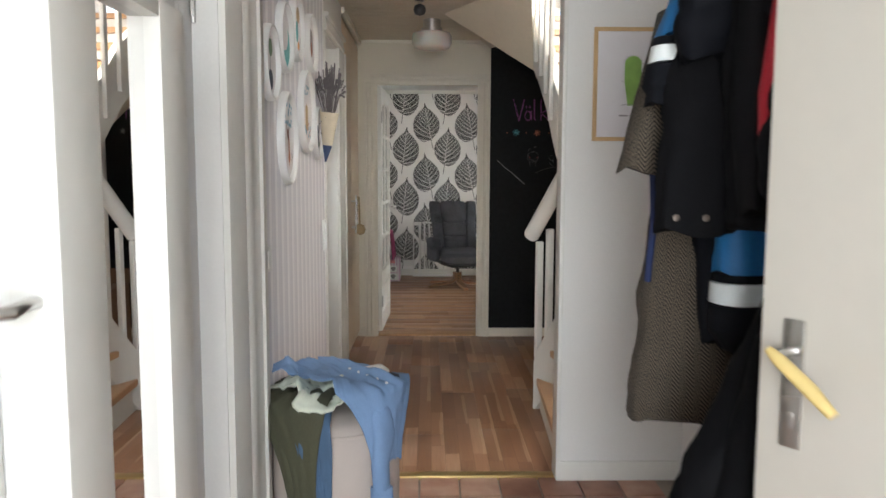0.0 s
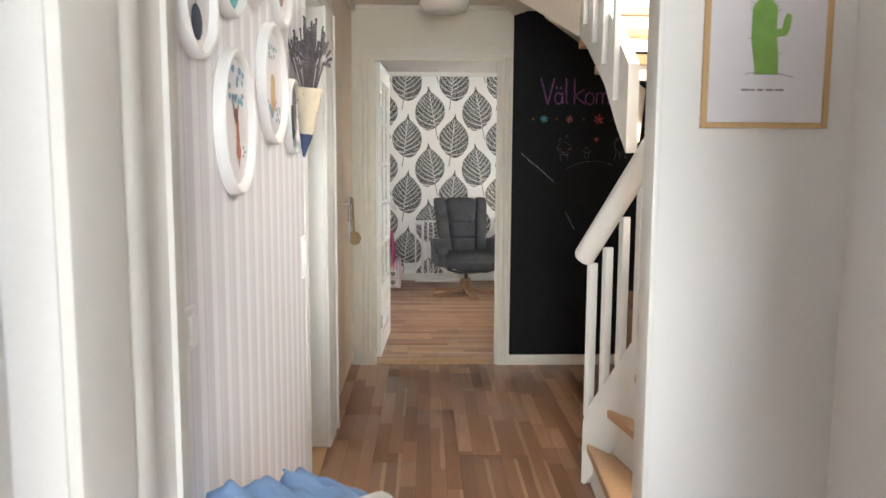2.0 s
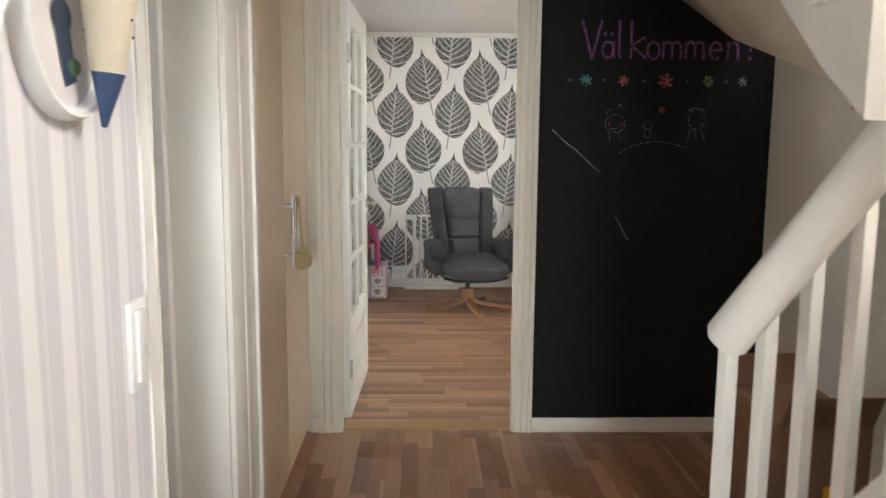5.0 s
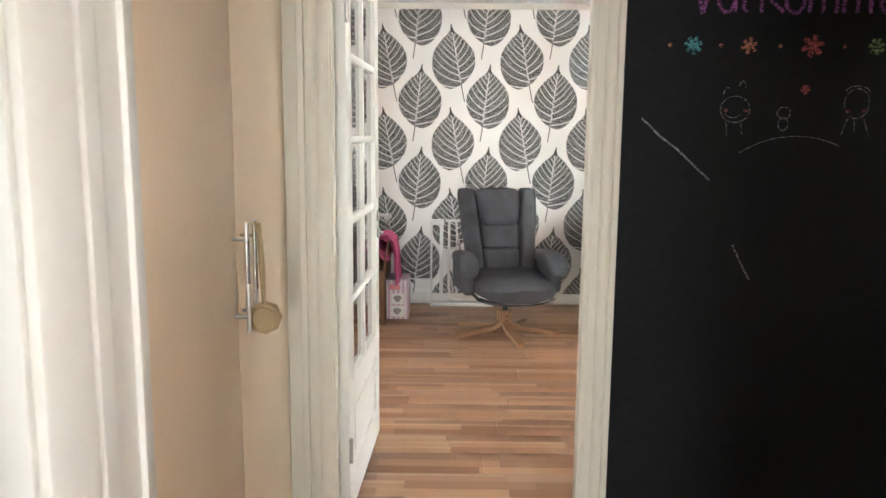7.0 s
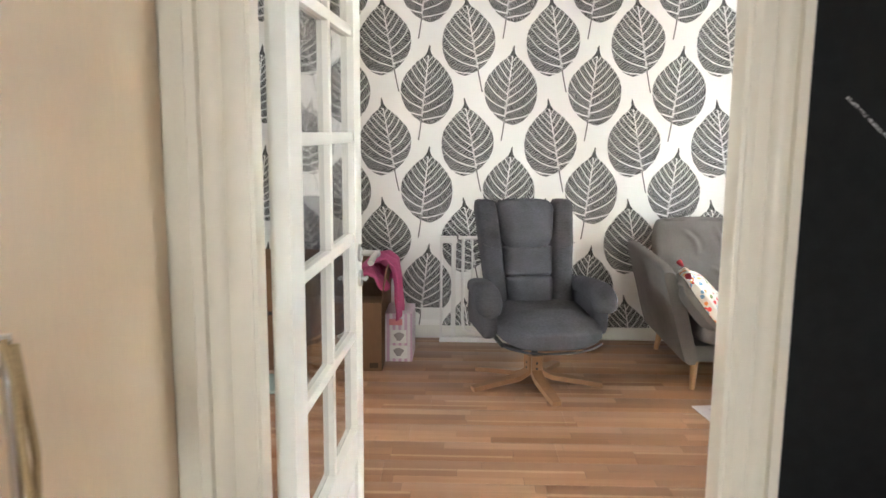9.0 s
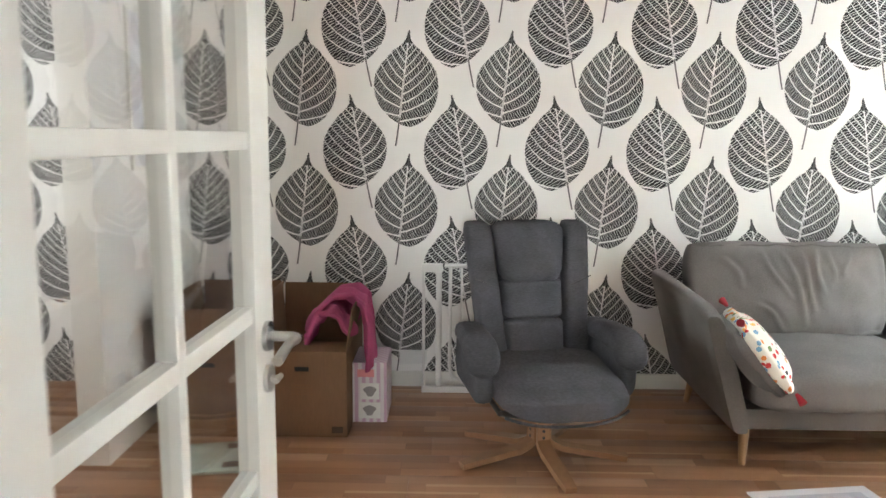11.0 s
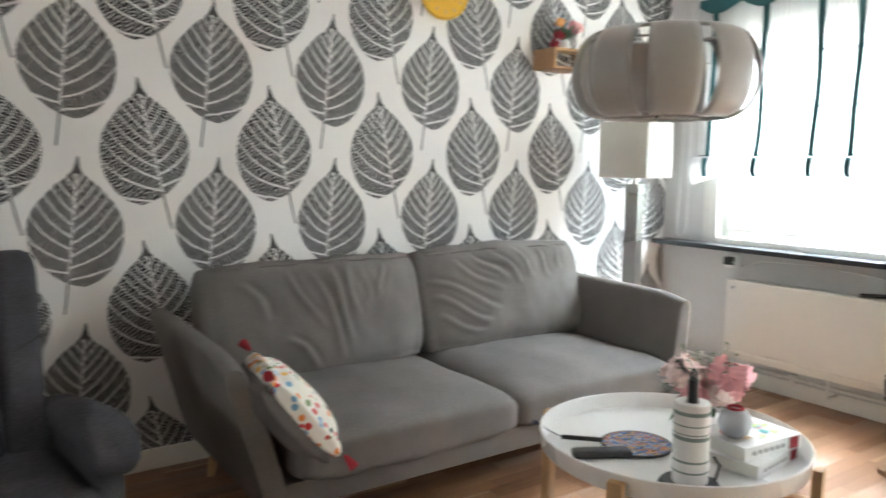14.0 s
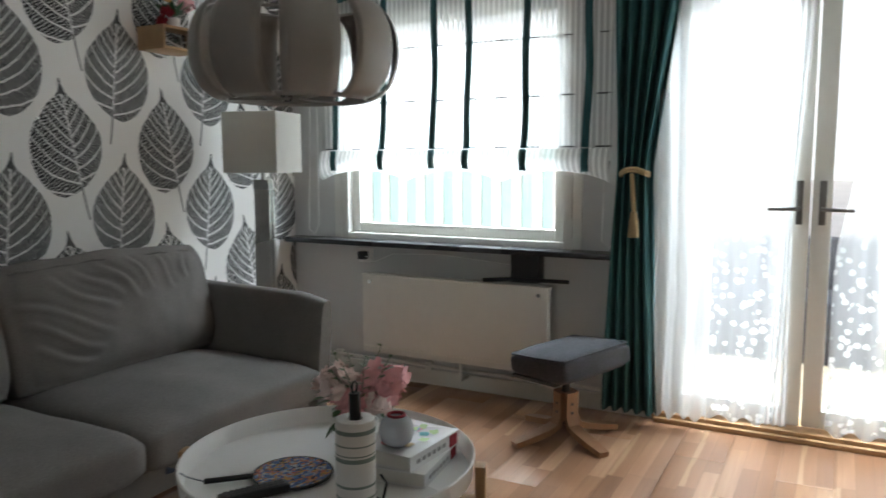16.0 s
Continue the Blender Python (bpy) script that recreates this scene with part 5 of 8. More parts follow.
# radiator, pipes, brackets under the sill
ra = thing("radiator", 5.27, 9.058, 0.18, "white panel radiator on the window wall", "radiator")
bm = bmesh.new()
box(bm, 0, 0.05, -0.538, 0.538, 0, 0.435, 0.008)
part("panel", bm, simple("radiator_enamel", (0.72, 0.71, 0.67), 0.35, scale=20, vary=0.03), ra)
bm = bmesh.new()
for k in range(50):
    y = -0.52 + k * 0.0212
    box(bm, -0.004, 0.004, y, y + 0.012, 0.03, 0.043)
part("groove_row", bm, PAINT_WHITE, ra)
bm = bmesh.new()
box(bm, -0.002, 0.06, -0.54, 0.54, 0.425, 0.437, 0.003)
part("top_grille", bm, PAINT_WHITE, ra)
for y in (-0.49, 0.49):
    bm = bmesh.new()
    tube(bm, [(-0.006, y, 0.395), (0.002, y, 0.395)], 0.01, 12)
    part("plug", bm, CHROME, ra)
for y in (-0.35, 0.35):
    bm = bmesh.new()
    box(bm, 0.05, 0.149, y - 0.02, y + 0.02, 0.05, 0.38)
    part("wall_bracket", bm, PAINT_WHITE, ra)
bm = bmesh.new()
tube(bm, [(0.03, -0.05, 0.005), (0.03, -0.05, -0.10), (0.12, -0.05, -0.10)], 0.009, 10)
part("pipe", bm, PAINT_WHITE, ra)
pp = thing("heating_pipe", 5.395, 8.95, 0.11, "white heating pipe along the baseboard", "pipe")
bm = bmesh.new()
tube(bm, [(0, -0.9, 0), (0, 1.18, 0)], 0.009, 10)
part("pipe", bm, PAINT_WHITE, pp)
for y in (-0.5, 0.3, 0.9):
    bm = bmesh.new()
    box(bm, -0.006, 0.025, y - 0.02, y + 0.02, -0.025, 0.022, 0.004)
    part("clip", bm, PAINT_WHITE, pp)
mt = thing("monitor_mount", 5.37, 8.67, 0.62, "black metal bracket fixed under the window sill", "bracket")
bm = bmesh.new()
box(bm, -0.03, 0.05, -0.075, 0.075, 0.0, 0.145, 0.006)
part("plate", bm, BLACK_PLASTIC, mt)
bm = bmesh.new()
tube(bm, [(-0.09, -0.25, 0.03), (-0.05, -0.05, 0.02), (-0.05, 0.05, 0.02), (-0.09, 0.20, 0.01)], 0.010, 8)
part("arm", bm, BLACK_PLASTIC, mt)
so = thing("power_adapter", 5.40, 9.66, 0.70, "black plug in a wall socket with its cable", "plug")
bm = bmesh.new()
box(bm, -0.006, 0.02, -0.04, 0.04, -0.04, 0.04, 0.004)
part("socket", bm, WHITE_PLASTIC, so)
bm = bmesh.new()
box(bm, -0.05, -0.006, -0.025, 0.02, -0.02, 0.025, 0.005)
part("plug", bm, BLACK_PLASTIC, so)
bm = bmesh.new()
tube(bm, [(-0.03, -0.02, 0.0), (-0.03, -0.08, -0.03), (-0.02, -0.2, 0.02), (-0.01, -0.5, 0.03), (-0.01, -0.9, 0.0)], 0.003, 6)
part("cable", bm, WHITE_PLASTIC, so)


# ---- living room furniture ----
def bent_foot(bm, a, r, w=0.058, th=0.026, tall=1.0):
    """One bent-wood foot that comes down from a hub and runs out along the floor."""
    d, s = Vector((math.cos(a), math.sin(a), 0)), Vector((-math.sin(a), math.cos(a), 0))
    prof = [(0.035, 0.215 * tall), (0.035, 0.11 * tall), (0.055, 0.065), (0.10, 0.045), (r * 0.7, 0.028), (r, 0.012)]
    prev = None
    for i, (q, z) in enumerate(prof):
        j, k = prof[min(i + 1, len(prof) - 1)], prof[max(i - 1, 0)]
        t = Vector((j[0] - k[0], j[1] - k[1])).normalized()
        n = Vector((-t.y, t.x)) * th / 2
        ww = w * (1.0 if i < 5 else 0.8) / 2
        ring = [bm.verts.new(d * (q + n.x * e) + s * (ww * f) + Vector((0, 0, max(0.001, z + n.y * e)))) for e, f in ((1, 1), (1, -1), (-1, -1), (-1, 1))]
        if prev:
            for m in range(4):
                bm.faces.new((prev[m], prev[(m + 1) % 4], ring[(m + 1) % 4], ring[m]))
        else:
            bm.faces.new(ring)
        prev = ring
    bm.faces.new(prev[::-1])


def swivel_base(t, angles, r, wood, zc, tall=1.0):
    for a in angles:
        bm = bmesh.new()
        bent_foot(bm, radians(a), r, tall=tall)
        f = part("foot", bm, wood, t)
        for zz in (0.125 * tall, 0.165 * tall):
            bm = bmesh.new()
            d = Vector((math.cos(radians(a)), math.sin(radians(a)), 0))
            tube(bm, [d * 0.044 + Vector((0, 0, zz)), d * 0.049 + Vector((0, 0, zz))], 0.007, 10)
            part("bolt", bm, BLACK_PLASTIC, f)
    bm = bmesh.new()
    lathe(bm, [(0.034, 0.07), (0.034, 0.21 * tall), (0.018, 0.212 * tall), (0.018, zc)], 20)
    part("column", bm, BLACK_PLASTIC, t, smooth=40)


WALNUT = simple("bent_walnut_veneer", (0.27, 0.14, 0.07), 0.35, scale=30, vary=0.2, stretch=(1, 1, 0.3))
ac = thing("recliner_chair", 1.655, 9.27, 0.0, "slate grey fabric recliner on a bent-wood star base", "chair", rz=11)


def soft_block(name, t, cx, cy, cz, sx, sy, sz, rx=0, ry=0, rz=0, puff=0.3, mat_=FABRIC_SLATE, crease=0.004, seed=0, n=12, label=""):
    bm = bmesh.new()
    cushion(bm, sx, sy, sz, puff, n, pose(cx, cy, cz, rx, ry, rz), crease, seed)
    return part(name, bm, mat_, t, label, 180)


def closed_shell(bm, fn, nu=36, nv=30):
    g = [[bm.verts.new(fn(i / nu, j / nv)) for i in range(nu)] for j in range(nv + 1)]
    for j in range(nv):
        for i in range(nu):
            bm.faces.new((g[j][i], g[j][(i + 1) % nu], g[j + 1][(i + 1) % nu], g[j + 1][i]))
    bm.faces.new(g[0][::-1])
    bm.faces.new(g[-1])


swivel_base(ac, (-88, -167, -18, 135, 53), 0.37, WALNUT, 0.25, 0.76)
bm = bmesh.new()
for sg in (-1, 1):
    for yy in (-0.26, 0.16):
        tube(bm, [(sg * 0.25, yy, 0.300), (sg * 0.15, yy * 0.8, 0.262), (0.0, yy * 0.55, 0.248)], 0.013, 8)
    tube(bm, [(sg * 0.25, -0.27, 0.300), (sg * 0.25, 0.17, 0.300)], 0.011, 8)
box(bm, -0.09, 0.09, -0.08, 0.08, 0.222, 0.245, 0.004)
part("steel_frame", bm, BLACK_PLASTIC, ac, "black steel seat frame", 60)

SEATM = pose(0.005, -0.115, 0.372, 6, 0, 0)
bm = bmesh.new()
vs = cushion(bm, 0.53, 0.60, 0.125, 0.55, 22, None, 0.004, 1)
for v in vs:
    if v.co.y < 0:
        v.co.y += 0.085 * (abs(v.co.x) / 0.265) ** 3 * min(1, -v.co.y / 0.25)
        v.co.z += 0.012 * max(0, 1 - (v.co.x / 0.25) ** 2) if v.co.z > 0 else -0.012 * max(0, 1 - (v.co.x / 0.25) ** 2) * min(1, -v.co.y / 0.3)
bmesh.ops.transform(bm, matrix=SEATM, verts=vs)
seat_ = part("seat", bm, FABRIC_SLATE, ac, smooth=180)
bm = bmesh.new()
tube(bm, [SEATM @ Vector((0.25 * q_ / 10, -0.291 + 0.075 * abs(q_ / 10) ** 3, -0.046 - 0.012 * (1 - (q_ / 10) ** 2))) for q_ in range(-10, 11)], 0.006, 6)
part("piping", bm, FABRIC_SLATE, seat_, "raised edge piping", 60)


def back_shape(w0, w1, z0, z1, y0, th, s0=0.0, s1=0.0, tilt=0.32, drop=0.0, soft_top=0.04):
    """A padded slab leaning back, from z0 to z1; w0, s0: its width and offset below, w1, s1: above."""
    def fn(u, v):
        a = u * 2 * math.pi
        w, side = w0 + (w1 - w0) * v, s0 + (s1 - s0) * v
        c, s = math.cos(a), math.sin(a)
        px = math.copysign(abs(c) ** 0.42, c) * w / 2
        py = math.copysign(abs(s) ** 0.8, s) * th / 2
        k = soft_top / (z1 - z0)
        e = 1 - max(0, (v - 1 + k) / k) ** 2.2 * 0.40 - max(0, (k - v) / k) ** 2.2 * 0.30
        z = z0 + (z1 - z0) * v
        z -= drop * (1 - (2 * px / w) ** 2) * (1 - v)
        puff = 0.007 * noise.noise((px * 8 + side * 7, z * 6, 2.0)) + 0.004 * noise.noise((px * 26 + side, z * 9, side))
        return (side + px * (0.55 + 0.45 * e), y0 + py * e + puff * (1 if s < 0 else 0) + tilt * (z - 0.40), z - 0.010 * (c * c) * max(0, (v - 1 + k) / k))
    return fn


bm = bmesh.new(); closed_shell(bm, back_shape(0.46, 0.53, 0.33, 0.965, 0.150, 0.09))
part("backrest", bm, FABRIC_SLATE, ac, smooth=180)
for sg in (-1, 1):
    bm = bmesh.new(); closed_shell(bm, back_shape(0.118, 0.128, 0.36, 0.985, 0.118, 0.125, sg * 0.178, sg * 0.226, soft_top=0.075), 40, 40)
    part("side_bolster", bm, FABRIC_SLATE, ac, smooth=180)
    bm = bmesh.new()
    tube(bm, [(sg * (0.197 + 0.045 * q_) + 0.045 * math.cos(a), 0.048 + 0.32 * (0.735 + 0.012 * q_ - 0.4) - 0.0035, 0.735 + 0.02 * sg * math.cos(a)) for q_, a in ((0.5, math.pi * k / 8) for k in range(9))], 0.0022, 5)
    part("seam", bm, BLACK_PLASTIC, ac)
bm = bmesh.new(); closed_shell(bm, back_shape(0.285, 0.345, 0.742, 0.988, 0.098, 0.140, drop=0.018, soft_top=0.06))
part("headrest", bm, FABRIC_SLATE, ac, smooth=180)
bm = bmesh.new(); closed_shell(bm, back_shape(0.262, 0.285, 0.578, 0.745, 0.100, 0.122, soft_top=0.02))
part("back_cushion", bm, FABRIC_SLATE, ac, smooth=180)
bm = bmesh.new(); closed_shell(bm, back_shape(0.255, 0.262, 0.38, 0.580, 0.096, 0.125, soft_top=0.02))
part("lumbar_cushion", bm, FABRIC_SLATE, ac, smooth=180)
for sg in (-1, 1):
    def pad(u, v):
        a = u * 2 * math.pi
        c, s = math.cos(a), math.sin(a)
        y = 0.22 - 0.47 * v
        zt = 0.555 + 0.028 * math.sin(v * 2.6) - 0.05 * max(0, v - 0.80) / 0.20
        e = 1 - 0.45 * max(0, (v - 0.9) / 0.1) ** 2 - 0.3 * max(0, (0.1 - v) / 0.1) ** 2
        w = 0.052 + 0.022 * v
        return (sg * (0.288 + 0.022 * v) + w * math.copysign(abs(c) ** 0.7, c) * e, y, zt - 0.040 - 0.012 * v + (0.040 + 0.012 * v) * math.copysign(abs(s) ** 0.75, s) * e + 0.004 * noise.noise((u * 6, v * 9, sg)))
    bm = bmesh.new(); closed_shell(bm, pad, 30, 22)
    arm_ = part("armrest", bm, FABRIC_SLATE, ac, "padded rolled armrest", 180)

    def panel(u, v):
        a = u * 2 * math.pi
        c, s = math.cos(a), math.sin(a)
        y = 0.20 - 0.42 * v
        e = 1 - 0.3 * max(0, (v - 0.88) / 0.12) ** 2
        zb, zt = 0.300 + 0.01 * v, 0.53
        return (sg * (0.292 + 0.006 * v) + 0.040 * math.copysign(abs(c) ** 0.5, c) * e, y, (zt + zb) / 2 + (zt - zb) / 2 * math.copysign(abs(s) ** 0.4, s) * e)
    bm = bmesh.new(); closed_shell(bm, panel, 28, 16)
    part("side_panel", bm, FABRIC_SLATE, arm_, smooth=180)

fs = thing("footstool", 4.98, 8.325, 0.0, "slate grey footstool on a bent-wood cross base", "footstool", rz=0)
swivel_base(fs, (145, -125, -38, 58), 0.27, WALNUT, 0.30)
FSM = pose(0.012, -0.012, 0.358, -6, -5, -28)
bm = bmesh.new(); cushion(bm, 0.40, 0.36, 0.135, 0.34, 14, FSM, 0.004, 7)
fc = part("cushion", bm, FABRIC_SLATE, fs, smooth=180)
bm = bmesh.new()
edge_ = [(-0.186, -0.166), (0.0, -0.172), (0.186, -0.166), (0.192, 0.0), (0.186, 0.166), (0.0, 0.172), (-0.186, 0.166), (-0.192, 0.0), (-0.186, -0.166)]
tube(bm, [FSM @ Vector((a, b, 0.047)) for a, b in edge_], 0.006, 8)
part("piping", bm, FABRIC_SLATE, fc, "raised edge piping", 60)
bm = bmesh.new()
box(bm, -0.16, 0.16, -0.14, 0.14, 0.290, 0.308, 0.005, pose(0, 0, 0, -4, -4, -28))
part("seat_plate", bm, BLACK_PLASTIC, fs)

# sofa
sf = thing("sofa", 3.385, 9.60, 0.0, "grey two-seat fabric sofa with flared arms", "sofa")
bm = bmesh.new()
box(bm, -0.90, 0.90, -0.40, 0.40, 0.15, 0.245, 0.02)
part("base", bm, FABRIC_GREY, sf)
for sg in (-1, 1):
    soft_block("seat_cushion", sf, sg * 0.44, -0.10, 0.335, 0.885, 0.80, 0.20, puff=0.34, mat_=FABRIC_GREY, crease=0.006, seed=3 + sg, n=18)
CREASES = {-1: ((-0.03, 0.20, 0.09, -0.19), (0.05, 0.21, 0.12, -0.12), (0.13, 0.21, 0.15, -0.04), (-0.13, 0.20, -0.01, -0.06), (0.21, 0.20, 0.20, 0.02), (-0.30, 0.16, -0.22, -0.02), (-0.16, -0.08, -0.02, -0.20), (0.30, 0.20, 0.27, 0.05)),
           1: ((-0.43, 0.10, -0.08, -0.06), (-0.42, 0.02, -0.14, -0.11), (-0.40, -0.07, -0.18, -0.16), (-0.30, 0.18, -0.05, 0.00), (-0.20, 0.21, -0.02, 0.05), (-0.08, 0.21, 0.06, 0.03), (0.05, 0.21, 0.14, 0.06), (0.20, 0.21, 0.25, 0.05), (0.34, 0.20, 0.33, 0.08))}


def crease(x, y, lines):
    """Height of soft cloth folds along lines, at a point of a cushion's face."""
    h = 0.0
    for i, (x0, y0, x1, y1) in enumerate(lines):
        dx, dy = x1 - x0, y1 - y0
        ln = math.hypot(dx, dy)
        t = ((x - x0) * dx + (y - y0) * dy) / (ln * ln)
        d = ((x - x0) * dy - (y - y0) * dx) / ln + 0.012 * math.sin(t * 5 + i)
        k = max(0, 1 - (2 * t - 1) ** 2) ** 0.7
        h += k * (0.022 * math.exp(-((d - 0.020) / 0.014) ** 2) - 0.018 * math.exp(-(d / 0.011) ** 2))
    return h


for sg in (-1, 1):
    bm = bmesh.new()
    vs = cushion(bm, 0.965, 0.49, 0.25, 0.55, 64, None, 0.0, 0)
    for v in vs:
        x, y, z = v.co
        v.co.z += (0.6 * crease(x, y, CREASES[sg]) if z > 0 else 0) + 0.016 * noise.noise((x * 5, y * 4, sg * 3.0)) + 0.003 * noise.noise((x * 17, y * 13, sg))
        v.co.y += 0.014 * noise.noise((x * 4 + sg, z * 4, 1.5)) - (0.02 if sg < 0 else 0.008) * max(0, y) / 0.245
    bmesh.ops.transform(bm, matrix=pose(sg * 0.478, 0.26, 0.635, 74, 0, 0), verts=vs)
    cu2 = part("back_cushion", bm, FABRIC_GREY, sf, "creased back cushion", 180)
    bm = bmesh.new()
    tube(bm, [(sg * 0.455 + (-0.41 + 0.82 * k / 20), 0.225 + 0.006 * math.sin(k * 1.1), 0.842 + 0.010 * math.sin(math.pi * k / 20) + 0.004 * math.sin(k * 1.7)) for k in range(21)], 0.005, 6)
    part("piping", bm, FABRIC_GREY, cu2)
bm = bmesh.new()
box(bm, -0.92, 0.92, 0.30, 0.43, 0.16, 0.66, 0.03)
part("back_frame", bm, FABRIC_GREY, sf)
for sg in (-1, 1):
    def side(u, v):
        a = u * 2 * math.pi
        c, s = math.cos(a), math.sin(a)
        y = 0.43 - 0.86 * v
        zt = 0.69 - 0.02 * v - 0.025 * max(0, v - 0.85) / 0.15
        zb = 0.145
        e = 1 - 0.25 * max(0, (v - 0.9) / 0.1) ** 2
        z = (zt + zb) / 2 + math.copysign(abs(s) ** 0.35, s) * (zt - zb) / 2
        k = (z - zb) / (zt - zb)
        flare = 0.905 + 0.115 * k + 0.03 * k * k if sg < 0 else 0.935 + 0.06 * k
        return (sg * flare + 0.05 * math.copysign(abs(c) ** 0.5, c) * e, y, z)
    bm = bmesh.new(); closed_shell(bm, side, 32, 18)
    part("arm", bm, FABRIC_GREY, sf, smooth=60)
for x, y in ((-0.87, -0.36), (0.87, -0.36), (-0.87, 0.33), (0.87, 0.33)):
    bm = bmesh.new()
    tube(bm, [(x, y, 0.16), (x * 1.02, y * 1.12, 0.0)], [0.024, 0.014], 14)
    part("leg", bm, OAK, sf)

# patterned pillow with tassels
pw = thing("patterned_pillow", 2.595, 9.25, 0.445, "white pillow with bright flower print and red tassels", "pillow")


def floral():
    p = Paint("flower_print_cloth", (0.8, 0.78, 0.72), 0.85)
    c = p.t.nodes.new("ShaderNodeTexCoord")
    v = p.node("ShaderNodeTexVoronoi", Scale=36.0)
    p.t.links.new(c.outputs["Object"], v.inputs["Vector"])
    sp = p.t.nodes.new("ShaderNodeSeparateColor")
    p.t.links.new(v.outputs["Color"], sp.inputs[0])
    pick = Sock(p.t, sp.outputs[0])
    spot = Sock(p.t, v.outputs["Distance"]).less(0.42) * Sock(p.t, sp.outputs[1]).more(0.28)
    hue = p.ramp(pick, [(0.0, (0.62, 0.05, 0.05)), (0.3, (0.75, 0.25, 0.06)), (0.5, (0.16, 0.26, 0.09)), (0.65, (0.20, 0.38, 0.55)), (0.8, (0.80, 0.50, 0.12)), (0.95, (0.02, 0.02, 0.03))])
    for e in p.t.nodes:
        if e.bl_idname == "ShaderNodeValToRGB":
            e.color_ramp.interpolation = "CONSTANT"
    p.col(p.mix(spot, (0.80, 0.77, 0.70), hue))
    return p.bump(p.noise(400, 2.0), 0.3, 0.0008).m


FLORAL = floral()
PWM = pose(-0.050, -0.02, 0.050, 0, 51, -10)
bm = bmesh.new(); cushion(bm, 0.355, 0.38, 0.13, 0.9, 14, PWM, 0.006, 11)
part("cover", bm, FLORAL, pw, smooth=180)
bm = bmesh.new(); cushion(bm, 0.345, 0.37, 0.13, 0.9, 10, PWM @ pose(0, 0, -0.036), 0.004, 12)
part("grey_back", bm, FABRIC_GREY, pw, smooth=180)
RED = simple("red_tassel_yarn", (0.30, 0.02, 0.03), 0.9, scale=200, vary=0.3)
for a, b in ((0.178, 0.19), (0.178, -0.19), (-0.178, 0.19), (-0.178, -0.19)):
    c = PWM @ Vector((a * 0.95, b * 0.95, 0.01))
    bm = bmesh.new()
    d = (c - PWM @ Vector((0, 0, 0))).normalized()
    tube(bm, [c, c + d * 0.012, c + d * 0.045 - Vector((0, 0, 0.006))], [0.006, 0.010, 0.017], 10)
    part("tassel", bm, RED, pw)

# round tray table and the things on it
TX, TY, TZ = 3.385, 8.435, 0.475
tb = thing("tray_table", TX, TY, 0.0, "round white metal tray table on oak legs", "table")
TRAY = simple("white_powder_coat", (0.80, 0.79, 0.77), 0.3, scale=100, vary=0.02)
bm = bmesh.new()
lathe(bm, [(0, TZ - 0.058), (0.363, TZ - 0.058), (0.374, TZ - 0.05), (0.380, TZ), (0.376, TZ + 0.002), (0.371, TZ - 0.002), (0.364, TZ - 0.046), (0.356, TZ - 0.05), (0, TZ - 0.05)], 72)
part("tray", bm, TRAY, tb, smooth=50)
for k in range(4):
    a = radians(20 + 90 * k)
    bm = bmesh.new()
    box(bm, 0.382, 0.410, -0.022, 0.022, 0, TZ - 0.012, 0.004, pose(0, 0, 0, 0, 0, math.degrees(a)))
    part("leg", bm, OAK, tb)
for a in (20, 110):
    bm = bmesh.new()
    box(bm, -0.383, 0.383, -0.017, 0.017, TZ - (0.12 if a > 90 else 0.10), TZ - (0.10 if a > 90 else 0.06), 0.003, pose(0, 0, 0, 0, 0, a))
    part("crossbar", bm, OAK, tb)
ON = TZ - 0.0495


kr = thing("paper_towel_roll", 3.215, 8.235, ON, "white kitchen roll with green stripes on a black stand", "kitchen roll")
bm = bmesh.new()
lathe(bm, [(0, 0), (0.075, 0), (0.078, 0.006), (0.072, 0.013), (0, 0.014)], 36)
part("stand", bm, BLACK_PLASTIC, kr)
bm = bmesh.new()
lathe(bm, [(0.0, 0.015), (0.043, 0.015), (0.0455, 0.02), (0.0455, 0.222), (0.043, 0.226), (0.018, 0.226), (0.018, 0.2), (0, 0.2)], 40)
roll = Paint("paper_towel", (0.80, 0.78, 0.75), 0.95)
x, y, z = roll.local()
zz = z
lines = None
for c, w in ((0.050, 0.0025), (0.078, 0.003), (0.15, 0.0015), (0.139, 0.005), (0.172, 0.0018), (0.203, 0.005)):
    q = (zz - c).absolute().less(w)
    lines = q if lines is None else lines.op("MAXIMUM", q)
roll.col(roll.mix(lines * 0.8, (0.80, 0.78, 0.75), (0.10, 0.17, 0.14)))
roll.bump(roll.noise(180, 3.0), 0.4, 0.001)
part("roll", bm, roll.m, kr, "white paper roll with green stripes", 40)
bm = bmesh.new()
tube(bm, [(0, 0, 0.2), (0, 0, 0.285)], 0.013, 16)
tube(bm, [(0.010 * math.cos(a), 0, 0.297 + 0.014 * math.sin(a)) for a in [2 * math.pi * k / 14 for k in range(15)]], 0.003, 6)
part("rod", bm, BLACK_PLASTIC, kr, smooth=40)
bm = bmesh.new()
tube(bm, [(0.066, -0.03, 0.012), (0.075, -0.035, 0.05), (0.06, -0.028, 0.075)], 0.003, 6)
part("clip_wire", bm, BLACK_PLASTIC, kr)

